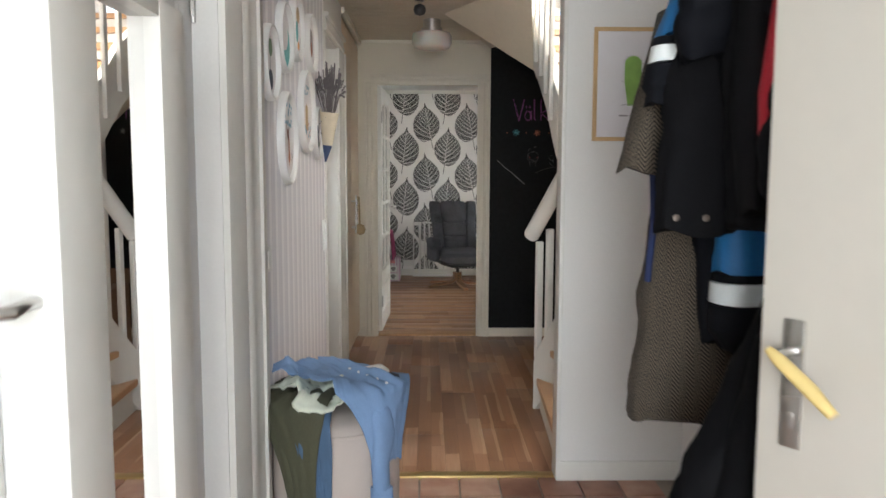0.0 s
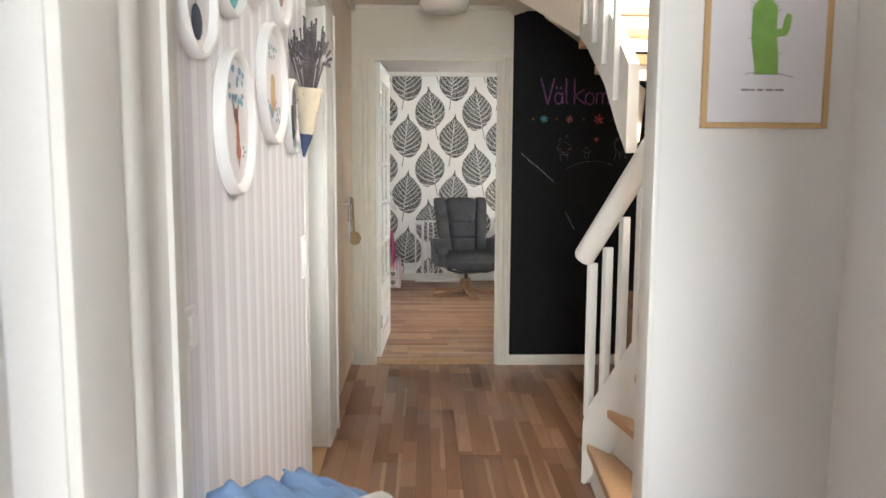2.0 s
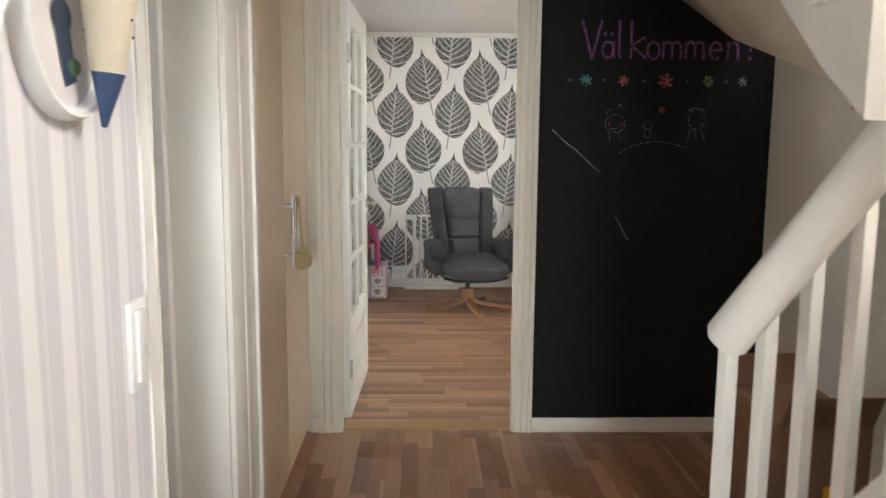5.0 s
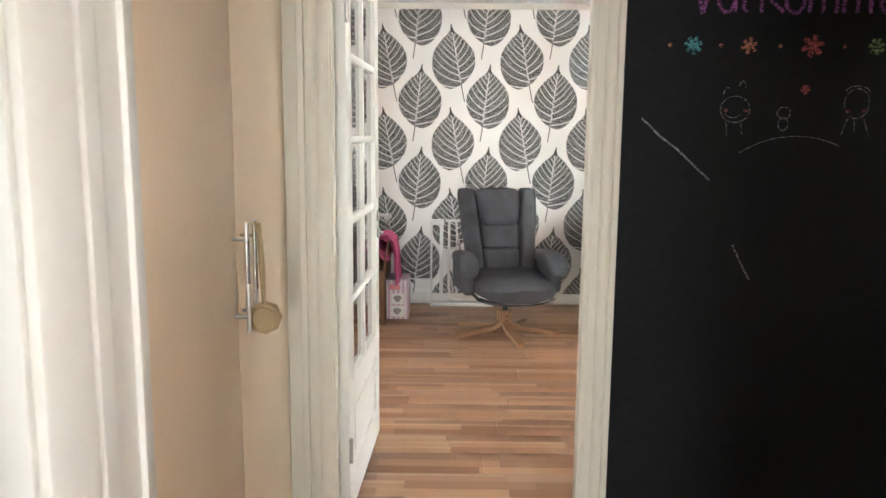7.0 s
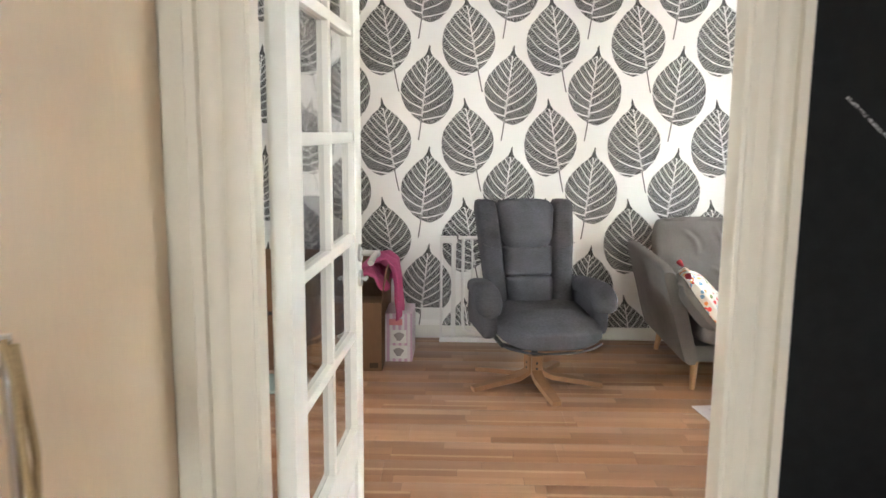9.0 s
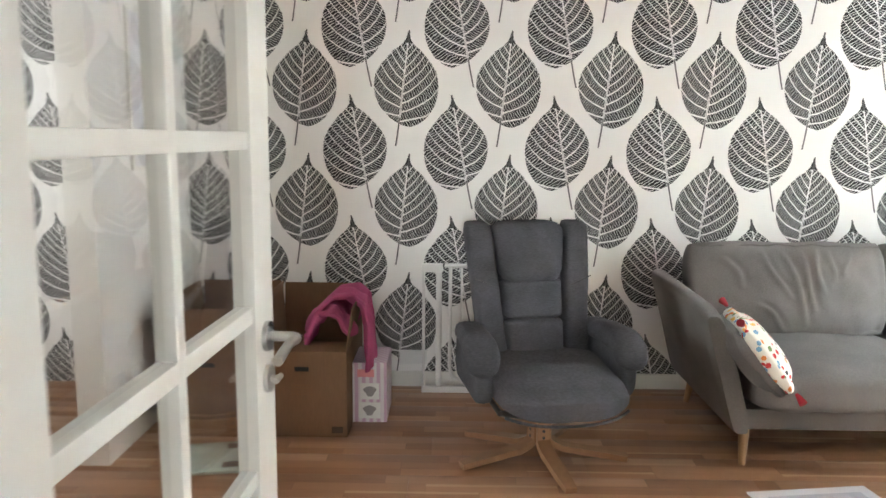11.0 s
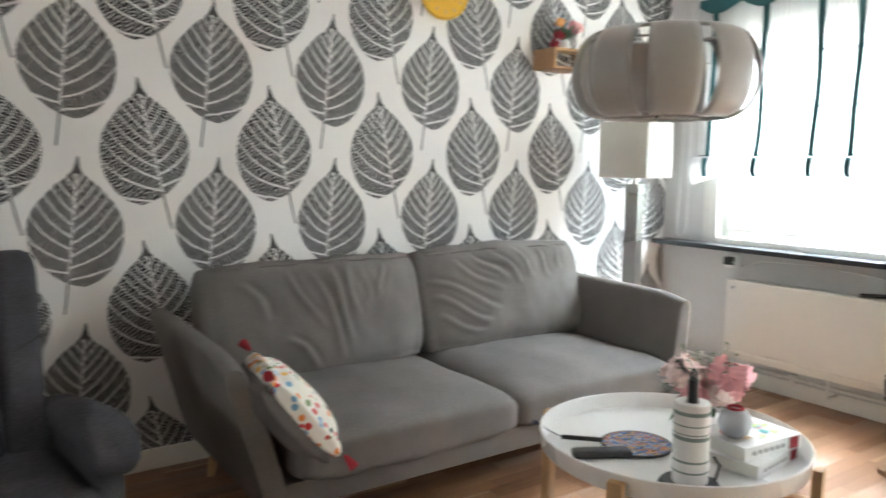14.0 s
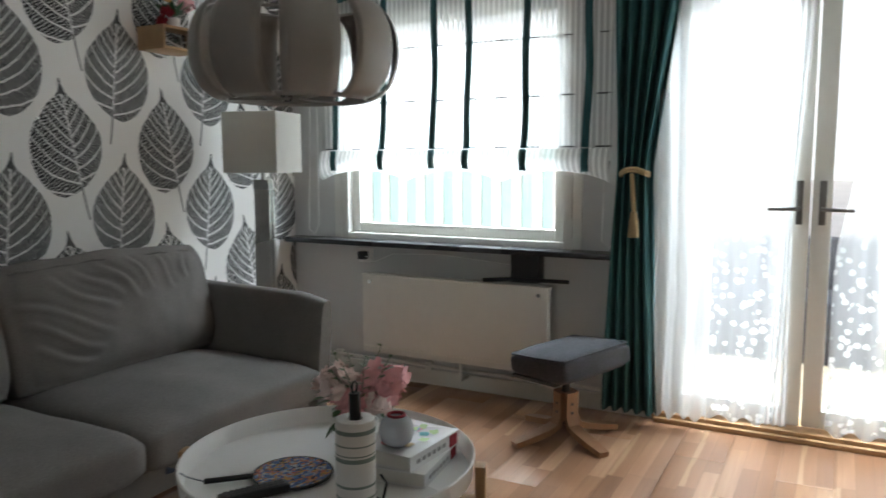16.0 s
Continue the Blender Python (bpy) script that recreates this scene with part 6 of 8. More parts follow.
rc = thing("remote_control", 3.17, 8.50, ON, "black remote control lying on the tray", "remote", rz=-30)
bm = bmesh.new()
box(bm, -0.085, 0.085, -0.022, 0.022, 0.001, 0.022, 0.007)
part("case", bm, BLACK_PLASTIC, rc)
GREYKEY = simple("grey_rubber_keys", (0.09, 0.09, 0.095), 0.6, scale=60, vary=0.2)
for i in range(11):
    for j in range(3):
        bm = bmesh.new()
        box(bm, -0.070 + i * 0.0135, -0.061 + i * 0.0135, -0.016 + j * 0.012, -0.008 + j * 0.012, 0.0215, 0.0245)
        part("button", bm, GREYKEY, rc)
fn_ = thing("hand_fan", 3.315, 8.50, ON, "round painted hand fan with black handle and tassel", "fan", rz=0)


def mosaic():
    p = Paint("painted_fan_cloth", (0.2, 0.2, 0.3), 0.6)
    v = p.node("ShaderNodeTexVoronoi", Scale=125.0)
    c = p.t.nodes.new("ShaderNodeTexCoord")
    p.t.links.new(c.outputs["Object"], v.inputs["Vector"])
    sp = p.t.nodes.new("ShaderNodeSeparateColor")
    p.t.links.new(v.outputs["Color"], sp.inputs[0])
    p.col(p.ramp(Sock(p.t, sp.outputs[0]), [(0.1, (0.05, 0.09, 0.25)), (0.35, (0.10, 0.20, 0.40)), (0.5, (0.45, 0.45, 0.45)), (0.65, (0.42, 0.10, 0.06)), (0.8, (0.50, 0.28, 0.08)), (0.95, (0.02, 0.02, 0.05))]))
    return p.m


bm = bmesh.new()
lathe(bm, [(0, 0.004), (0.098, 0.004), (0.098, 0.010), (0, 0.010)], 48)
part("leaf", bm, mosaic(), fn_, "blue and red painted fan leaf", 40)
bm = bmesh.new()
tube(bm, [(0.10 * math.cos(a), 0.10 * math.sin(a), 0.007) for a in [2 * math.pi * k / 48 for k in range(49)]], 0.004, 8)
part("rim", bm, BLACK_PLASTIC, fn_, smooth=60)
bm = bmesh.new()
tube(bm, [(-0.068, 0.072, 0.010), (-0.155, 0.155, 0.012)], 0.007, 10)
part("handle", bm, BLACK_PLASTIC, fn_, smooth=60)
bm = bmesh.new()
tube(bm, [(-0.155, 0.155, 0.012), (-0.185, 0.18, 0.03), (-0.205, 0.20, 0.052)], 0.0015, 5)
tube(bm, [(-0.205, 0.20, 0.052), (-0.222, 0.208, 0.055)], [0.005, 0.009], 8)
part("tassel", bm, INK["navy"], fn_)


def book(name, x, y, z, rz, sx, sy, sz, label, colors):
    t = thing(name, x, y, z, label, "book", rz=rz)
    bm = bmesh.new()
    box(bm, -sx / 2 + 0.003, sx / 2 - 0.002, -sy / 2 + 0.003, sy / 2 - 0.003, 0.003, sz - 0.003)
    part("page_block", bm, simple("book_pages", (0.70, 0.68, 0.62), 0.8, scale=300, vary=0.1, stretch=(1, 1, 30)), t)
    bm = bmesh.new()
    box(bm, -sx / 2, sx / 2, -sy / 2, sy / 2, sz - 0.003, sz, 0.001)
    box(bm, -sx / 2, sx / 2, -sy / 2, sy / 2, 0, 0.003, 0.001)
    box(bm, -sx / 2, -sx / 2 + 0.003, -sy / 2, sy / 2, 0.003, sz - 0.003)
    part("cover", bm, simple("glossy_white_cover", (0.78, 0.77, 0.76), 0.25, scale=10, vary=0.02), t)
    q = random.Random(len(label))
    for k, c in enumerate(colors):
        bm = bmesh.new()
        cx, cy = q.uniform(-0.36, 0.36) * sx, q.uniform(-0.36, 0.36) * sy
        n = 9
        bm.faces.new([bm.verts.new((cx + 0.10 * sx * q.uniform(0.5, 1.3) * math.cos(2 * math.pi * i / n), cy + 0.08 * sy * q.uniform(0.5, 1.3) * math.sin(2 * math.pi * i / n), sz + 0.0008 + 0.0004 * k)) for i in range(n)])
        part("cover_print", bm, c, t, smooth=None)
    bm = bmesh.new()
    box(bm, -sx / 2 - 0.001, -sx / 2, -sy / 2 + 0.012, -sy / 2 + 0.05, 0.004, sz - 0.004)
    part("spine_mark", bm, RED, t)
    for k in range(6):
        bm = bmesh.new()
        box(bm, -sx / 2 - 0.001, -sx / 2, -sy / 2 + 0.07 + k * 0.024, -sy / 2 + 0.085 + k * 0.024, sz * 0.35, sz * 0.62)
        part("spine_letter", bm, INK["grey"], t)
    return t


PINKINK = simple("pink_print_ink", (0.75, 0.28, 0.30), 0.3, scale=20)
LIMEINK = simple("lime_print_ink", (0.36, 0.55, 0.14), 0.3, scale=20)
book("book", 3.505, 8.262, ON, 97, 0.18, 0.235, 0.036, "thick white paperback lying at the bottom of a pile", (INK["grey"], INK["green"], INK["gold"], PINKINK, INK["green"], INK["blue"], INK["rust"], INK["grey"], LIMEINK, INK["green"]))
book("book", 3.512, 8.272, ON + 0.037, 86, 0.175, 0.235, 0.040, "thick white book with pink and green cover print", (PINKINK, LIMEINK, INK["teal"], PINKINK, LIMEINK, INK["blue"], PINKINK, RED, LIMEINK, INK["gold"], PINKINK, INK["teal"], LIMEINK, PINKINK))

vs_ = thing("round_vase", 3.438, 8.262, ON + 0.079, "round clear glass vase with a red rim band", "vase")
bm = bmesh.new()
lathe(bm, [(r * 0.82, z * 0.82) for r, z in ((0, 0), (0.025, 0.001), (0.048, 0.02), (0.056, 0.05), (0.048, 0.082), (0.026, 0.10), (0.023, 0.10), (0.044, 0.08), (0.052, 0.05), (0.044, 0.022), (0.02, 0.006), (0, 0.005))], 36)
vg = Paint("milky_glass", (0.86, 0.88, 0.92), 0.12)
vg.b.inputs["Transmission Weight"].default_value = 0.55
part("body", bm, vg.m, vs_, smooth=60)
bm = bmesh.new()
tube(bm, [(0.0205 * math.cos(a), 0.0205 * math.sin(a), 0.082) for a in [2 * math.pi * k / 24 for k in range(25)]], 0.0045, 8)
part("rim", bm, RED, vs_, smooth=60)

fl = thing("flower_bouquet", 3.560, 8.455, ON, "pink peonies with green leaves in a small pot", "flowers")
bm = bmesh.new()
lathe(bm, [(0, 0), (0.04, 0), (0.05, 0.08), (0.046, 0.08), (0.036, 0.005), (0, 0.005)], 24)
part("pot", bm, WHITE_PLASTIC, fl)
PETAL = [simple("pink_petal", (0.82, 0.40, 0.42), 0.6, scale=40, vary=0.15), simple("pale_pink_petal", (0.84, 0.66, 0.62), 0.6, scale=40, vary=0.12)]
LEAFG = simple("leaf_green", (0.05, 0.11, 0.04), 0.5, scale=40, vary=0.3)


def peony(parent, c, r, mat_, seed, name="blossom"):
    q = random.Random(seed)
    bm = bmesh.new()
    n = 52
    for k in range(n):
        h = 1 - 1.55 * (k + 0.5) / n
        a = k * 2.39996 + q.uniform(-0.3, 0.3)
        d = Vector((math.cos(a) * math.sqrt(1 - h * h), math.sin(a) * math.sqrt(1 - h * h), h))
        m = Matrix.Translation(c) @ d.to_track_quat("Z", "Y").to_matrix().to_4x4() @ pose(0, 0, 0, q.uniform(-14, 14), q.uniform(-14, 14), q.uniform(0, 360))
        rr = r * q.uniform(0.50, 1.0)
        sz = q.uniform(0.26, 0.42)

        def petal(u, v):
            e, f = (u - 0.5) * 2 * sz * math.sin(0.4 + 2.3 * v) ** 0.5, (v - 0.45) * 2 * sz
            o = rr * (1 + 0.30 * v * v + 0.09 * math.sin(u * 12 + k) * v + 0.05 * math.sin(u * 23 + 2 * k) * v * v)
            return m @ Vector((o * math.sin(e), o * math.sin(f), o * math.cos(e) * math.cos(f)))
        shell(bm, petal, 7, 5)
    return part(name, bm, mat_, parent, smooth=180)


peony(fl, Vector((0.045, -0.055, 0.170)), 0.066, PETAL[0], 1)
peony(fl, Vector((-0.04, 0.055, 0.175)), 0.058, PETAL[1], 2)
peony(fl, Vector((-0.055, -0.01, 0.130)), 0.045, PETAL[0], 3)
peony(fl, Vector((-0.01, -0.07, 0.135)), 0.036, PETAL[1], 5)
peony(fl, Vector((0.0, 0.085, 0.140)), 0.034, PETAL[0], 6)
peony(fl, Vector((-0.01, 0.03, 0.185)), 0.034, PETAL[1], 4)
bm = bmesh.new()
q = random.Random(8)
for k in range(26):
    a, el = q.uniform(0, 6.28), q.uniform(-0.9, 0.35)
    d = Vector((math.cos(a) * math.cos(el), math.sin(a) * math.cos(el), math.sin(el)))
    c = Vector((0, 0, 0.14)) + d * q.uniform(0.06, 0.105)
    m = Matrix.Translation(c) @ d.to_track_quat("X", "Z").to_matrix().to_4x4()
    ln = q.uniform(0.03, 0.055)
    shell(bm, lambda u, v: m @ Vector((ln * v, 0.012 * (u - 0.5) * 2 * math.sin(math.pi * (0.1 + 0.9 * v)), -0.012 * v * v)), 2, 4)
part("leaves", bm, LEAFG, fl, smooth=180)
bm = bmesh.new()
for k in range(9):
    a = k * 0.7
    tube(bm, [(0.01 * math.cos(a), 0.01 * math.sin(a), 0.04), (0.035 * math.cos(a), 0.035 * math.sin(a), 0.13)], 0.002, 5)
part("stems", bm, LEAFG, fl)
bm = bmesh.new()
for k in range(9):
    a = k * 0.72 + 0.3
    tip = Vector((0.085 * math.cos(a), 0.085 * math.sin(a), 0.235 + 0.02 * (k % 3)))
    base = Vector((0.02 * math.cos(a), 0.02 * math.sin(a), 0.12))
    tube(bm, [base, base.lerp(tip, 0.6) + Vector((0, 0, 0.012)), tip], 0.0012, 5)
    for j in range(7):
        p0 = base.lerp(tip, 0.4 + 0.1 * j)
        d = Vector((math.cos(a + 1.4 * (-1) ** j), math.sin(a + 1.4 * (-1) ** j), 0.5)).normalized()
        m = Matrix.Translation(p0) @ d.to_track_quat("X", "Z").to_matrix().to_4x4()
        shell(bm, lambda u, v: m @ Vector((0.018 * v, 0.007 * (u - 0.5) * 2 * math.sin(math.pi * (0.1 + 0.9 * v)), -0.003 * v)), 2, 3)
part("greenery", bm, simple("grey_green_sprig", (0.14, 0.20, 0.11), 0.6, scale=60, vary=0.25), fl, "thin grey-green sprigs", 180)

# pendant lamp of curved white slats
PX, PY, PZ = 3.47, 8.58, 1.515
SLAT_TURN = radians(-127 - 7)
pn = thing("pendant_lamp", PX, PY, PZ, "white pendant lamp of curved overlapping slats", "lamp")
# The lamp is white; its backlit shade is put into this grey.
SLAT = simple("backlit_lacquer_slat", (0.40, 0.38, 0.36), 0.35, scale=60, vary=0.03)
for k in range(9):
    a0 = 2 * math.pi * k / 9 + SLAT_TURN

    def slat(u, v):
        e = (v - 0.5) * 2
        z = 0.128 * math.sin(e * 1.35) / math.sin(1.35)
        r = 0.272 * math.cos(e * 1.05) ** 0.5
        a = a0 + (u - 0.5) * 2 * 0.265 * (1 + 0.12 * e * e)
        return (r * math.cos(a), r * math.sin(a), z)
    bm = bmesh.new()
    shell(bm, slat, 6, 14, 0.004)
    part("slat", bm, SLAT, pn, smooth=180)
for z, r in ((0.121, 0.185), (-0.121, 0.185)):
    bm = bmesh.new()
    tube(bm, [(r * math.cos(2 * math.pi * k / 36), r * math.sin(2 * math.pi * k / 36), z) for k in range(37)], 0.006, 8)
    for k in range(3):
        a = 2 * math.pi * k / 3
        tube(bm, [(0.02 * math.cos(a), 0.02 * math.sin(a), z), (r * math.cos(a), r * math.sin(a), z)], 0.004, 6)
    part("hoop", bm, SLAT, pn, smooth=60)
bm = bmesh.new()
lathe(bm, [(0, 0.11), (0.022, 0.11), (0.022, 0.04), (0.03, 0.03), (0.045, -0.01), (0.03, -0.05), (0, -0.06)], 20)
part("bulb", bm, opal.m, pn, smooth=60)
bm = bmesh.new()
tube(bm, [(0, 0, 0.11), (0, 0, H - PZ - 0.002)], 0.003, 6)
part("cord", bm, BLACK_PLASTIC, pn)
bm = bmesh.new()
lathe(bm, [(0, H - PZ - 0.03), (0.045, H - PZ - 0.02), (0.05, H - PZ - 0.001), (0, H - PZ - 0.001)], 20)
part("ceiling_cup", bm, WHITE_PLASTIC, pn)

# floor lamp with square shade
la = thing("floor_lamp", 4.745, 9.815, 0.0, "steel floor lamp with a square white shade", "lamp", rz=14)
bm = bmesh.new()
box(bm, -0.13, 0.13, -0.13, 0.13, 0, 0.02, 0.004)
part("foot", bm, STEEL, la)
for x in (-0.024, 0.024):
    bm = bmesh.new()
    prism(bm, [(x - 0.022, 0.02), (x + 0.022, 0.02), (x * 0.75 + 0.008, 1.14), (x * 0.75 - 0.008, 1.14)], 1, -0.04, 0.04)
    part("post", bm, STEEL, la)
bm = bmesh.new()
tube(bm, [(0, 0, 1.13), (0, 0, 1.24)], 0.012, 10)
box(bm, -0.03, 0.03, -0.03, 0.03, 1.125, 1.14)
part("neck", bm, STEEL, la)
sh_m, tree_, mix_ = cloth_mat("white_lampshade_cloth", (0.76, 0.74, 0.70), 0.0)
bm = bmesh.new()
ring = [[bm.verts.new((sx * r, sy * r, zz)) for sx, sy in ((-1, -1), (1, -1), (1, 1), (-1, 1))] for r, zz in ((0.14, 1.175), (0.14, 1.465), (0.136, 1.465), (0.136, 1.175))]
for a, b in zip(ring, ring[1:] + ring[:1]):
    for k in range(4):
        bm.faces.new((a[k], a[(k + 1) % 4], b[(k + 1) % 4], b[k]))
part("shade", bm, sh_m, la, "square white fabric shade", None)
bm = bmesh.new()
for a in (0, 90):
    box(bm, -0.136, 0.136, -0.002, 0.002, 1.235, 1.24, 0, pose(0, 0, 0, 0, 0, a))
part("spider", bm, STEEL, la)

# small wall shelf with flowers, and the yellow clock
ws = thing("wall_shelf", 4.44, LY - 0.09, 1.735, "small oak box shelf on the leaf wall", "shelf")
for nm, b in (("base", (-0.12, 0.12, -0.085, 0.085, 0, 0.012)), ("lid", (-0.12, 0.12, -0.085, 0.085, 0.093, 0.105)), ("side", (-0.12, -0.108, -0.085, 0.085, 0.012, 0.093)), ("side", (0.108, 0.12, -0.085, 0.085, 0.012, 0.093))):
    bm = bmesh.new()
    box(bm, *b, bevel=0.001)
    part(nm, bm, OAK, ws)
bm = bmesh.new()
box(bm, -0.108, 0.108, 0.02, 0.03, 0.012, 0.093)
part("photo", bm, LEAVES, ws)
sv = thing("shelf_flowers", 4.46, LY - 0.09, 1.84, "small bunch of red, yellow and pink flowers", "flowers")
bm = bmesh.new()
lathe(bm, [(0, 0), (0.025, 0), (0.03, 0.05), (0, 0.05)], 16)
part("pot", bm, WHITE_PLASTIC, sv)
for k, (x, y, z, c, r) in enumerate(((-0.055, -0.02, 0.07, "rust", 0.028), (-0.03, 0.0, 0.14, "orange", 0.026), (0.06, -0.02, 0.12, "pink", 0.035), (-0.06, 0.01, 0.03, "rust", 0.025))):
    peony(sv, Vector((x, y, z)), r, PETAL[0] if c == "pink" else (RED if c == "rust" else INK["orange"]), 30 + k)
bm = bmesh.new()
for k in range(12):
    a, el = k * 0.52, 0.5
    d = Vector((math.cos(a), math.sin(a) * 0.6, 0.7)).normalized()
    m = Matrix.Translation(Vector((0, 0, 0.05)) + d * 0.02) @ d.to_track_quat("X", "Z").to_matrix().to_4x4()
    shell(bm, lambda u, v: m @ Vector((0.09 * v, 0.014 * (u - 0.5) * 2 * math.sin(math.pi * (0.1 + 0.9 * v)), -0.012 * v * v)), 2, 4)
part("leaves", bm, LEAFG, sv, smooth=180)
ck = thing("wall_clock", 3.74, LY - 0.002, 2.07, "round yellow wall clock on the leaf wall", "clock")
YEL = simple("yellow_plastic", (0.80, 0.47, 0.03), 0.35, scale=40, vary=0.04)
bm = bmesh.new()
lathe(bm, [(0, 0.0), (0.132, 0.0), (0.136, 0.01), (0.134, 0.034), (0.126, 0.04), (0.122, 0.032), (0, 0.03)], 48, pose(0, 0, 0, 90, 0, 0))
part("case", bm, YEL, ck, smooth=40)
for k in range(12):
    bm = bmesh.new()
    a = radians(30 * k)
    box(bm, -0.004, 0.004, -0.033, -0.031, 0.092, 0.110, 0, pose(0, 0, 0, 0, math.degrees(a), 0))
    part("hour_mark", bm, INK["gold"], ck)
for ang, ln in ((60, 0.06), (-40, 0.085)):
    bm = bmesh.new()
    box(bm, -0.003, 0.003, -0.036, -0.034, 0, ln, 0, pose(0, 0, 0, 0, ang, 0))
    part("clock_pointer", bm, BLACK_PLASTIC, ck)


# ---- boxes, gate and small things by the leaf wall ----
CARD = Paint("corrugated_cardboard", (0.20, 0.112, 0.062), 0.85).grain(120, 0.12, 0.25, 0.001, stretch=(1, 1, 0.2), wide=4).m


def moving_box(name, x0, x1, y0, y1, hgt, flaps, label):
    t = thing(name, (x0 + x1) / 2, (y0 + y1) / 2, 0, label, "box", "moving boxes by the leaf wall")
    w, d = (x1 - x0) / 2, (y1 - y0) / 2
    for nm, b in (("front", (-w, w, -d, -d + 0.006, 0, hgt)), ("back", (-w, w, d - 0.006, d, 0, hgt)), ("side", (-w, -w + 0.006, -d + 0.006, d - 0.006, 0, hgt)), ("side", (w - 0.006, w, -d + 0.006, d - 0.006, 0, hgt)), ("bottom", (-w + 0.006, w - 0.006, -d + 0.006, d - 0.006, 0, 0.006))):
        bm = bmesh.new()
        box(bm, *b, bevel=0.0015)
        part(nm, bm, CARD, t)
    for nm, m, b in flaps(w, d, hgt):
        bm = bmesh.new()
        box(bm, *b, bevel=0.001, m=m)
        part("flap", bm, CARD, t)
    # Black patch on the uncut board, painted as the shade inside a grip hole.
    bm = bmesh.new()
    tube(bm, [(-0.032, -d - 0.001, hgt * 0.80), (0.032, -d - 0.001, hgt * 0.80)], 0.011, 10, flat=1.0)
    for v in bm.verts:
        v.co.y = -d - 0.0012 + (v.co.y + d + 0.001) * 0.04
    part("hand_hole_shade", bm, BLACK_PLASTIC, t, "flat black patch for the shade in a grip hole")
    for k in range(4):
        bm = bmesh.new()
        box(bm, -0.05, 0.05 - 0.01 * (k % 2), -d - 0.0008, -d, hgt * 0.50 + k * 0.014, hgt * 0.50 + k * 0.014 + 0.005)
        part("print_bar", bm, simple("faded_box_print", (0.22, 0.12, 0.06), 0.9), t)
    bm = bmesh.new()
    box(bm, w - 0.07, w - 0.02, -d - 0.0008, -d, 0.02, 0.05)
    part("stamp", bm, simple("dark_box_print", (0.07, 0.045, 0.03), 0.9), t)
    return t


moving_box("moving_box", 0.395, 0.80, 9.43, 10.02, 0.40, lambda w, d, hh: (
    ("r", pose(w, 0, hh, 0, 8, 0), (-0.005, 0, -d, d, 0, 0.20)), ("b", pose(0, d, hh, -6, 0, 0), (-w, w, -0.005, 0, 0, 0.20)), ("f", pose(0, -d, hh, 92, 0, 0), (-w, w, -0.005, 0, 0, -0.16)), ("l", pose(-w, 0, hh, 0, -4, 0), (0, 0.005, -d, d, 0, 0.20))), "open brown cardboard moving box holding a pink blanket")
moving_box("moving_box", -0.03, 0.375, 9.42, 10.02, 0.42, lambda w, d, hh: (
    ("r", pose(w, 0, hh, 0, 5, 0), (-0.005, 0, -d, d, 0, 0.19)), ("b", pose(0, d, hh, -4, 0, 0), (-w, w, -0.005, 0, 0, 0.19)), ("f", pose(0, -d, hh, -16, 0, 0), (-w, w, 0, 0.005, 0, 0.17)), ("l", pose(-w, 0, hh, 0, -6, 0), (0, 0.005, -d, d, 0, 0.19))), "open brown cardboard moving box with raised flaps")

# pink blanket hanging out of the box
PINKC = Paint("pink_fleece", (0.46, 0.085, 0.20), 0.95).grain(150, 0.2, 0.6, 0.002, wide=6).m
bk = thing("pink_blanket", 0.77, 9.70, 0.35, "crumpled pink fleece blanket hanging over a box flap", "blanket")


def fold(u, v):
    way = [(-0.20, 0.02), (-0.15, 0.19), (-0.08, 0.255), (0.0, 0.268), (0.055, 0.235), (0.075, 0.13), (0.085, 0.0), (0.092, -0.07)]
    q = v * (len(way) - 1)
    i = min(int(q), len(way) - 2)
    k = q - i
    k = k * k * (3 - 2 * k) * 0.5 + k * 0.5
    x, z = way[i][0] + (way[i + 1][0] - way[i][0]) * k, way[i][1] + (way[i + 1][1] - way[i][1]) * k
    ripple = 0.020 * math.sin(u * 17 + 2.5 * v) + 0.022 * noise.noise((u * 5, v * 4, 0.3)) + 0.010 * noise.noise((u * 14, v * 9, 1.7))
    return (x + ripple * 0.7 + 0.02, (u - 0.5) * (0.36 - 0.10 * v) + 0.03 * math.sin(v * 5), z + ripple * 0.8 * (1 - 0.5 * v) - 0.03 * (u - 0.5) ** 2)


bm = bmesh.new(); shell(bm, fold, 48, 48, 0.014)
part("cloth", bm, PINKC, bk, smooth=180)
bm = bmesh.new()
shell(bm, lambda u, v: (-0.17 + 0.20 * v + 0.02 * math.sin(u * 8), -0.02 + (u - 0.5) * 0.38, 0.10 + 0.10 * math.sin(v * 3.1) + 0.05 * noise.noise((u * 5, v * 5, 2))), 30, 24, 0.02)
part("inner_fold", bm, PINKC, bk, smooth=180)

pb = thing("toy_box", 0.878, 9.76, 0, "pink and white striped toy carton with pictures", "box")


def pink_stripes():
    p = Paint("pink_striped_carton", (0.7, 0.5, 0.6), 0.4)
    x, y, z = p.place()
    f = ((x + y) / 0.035).fract().soft(0.45, 0.55)
    p.col(p.mix(f, (0.62, 0.42, 0.55), (0.76, 0.70, 0.73)))
    return p.m


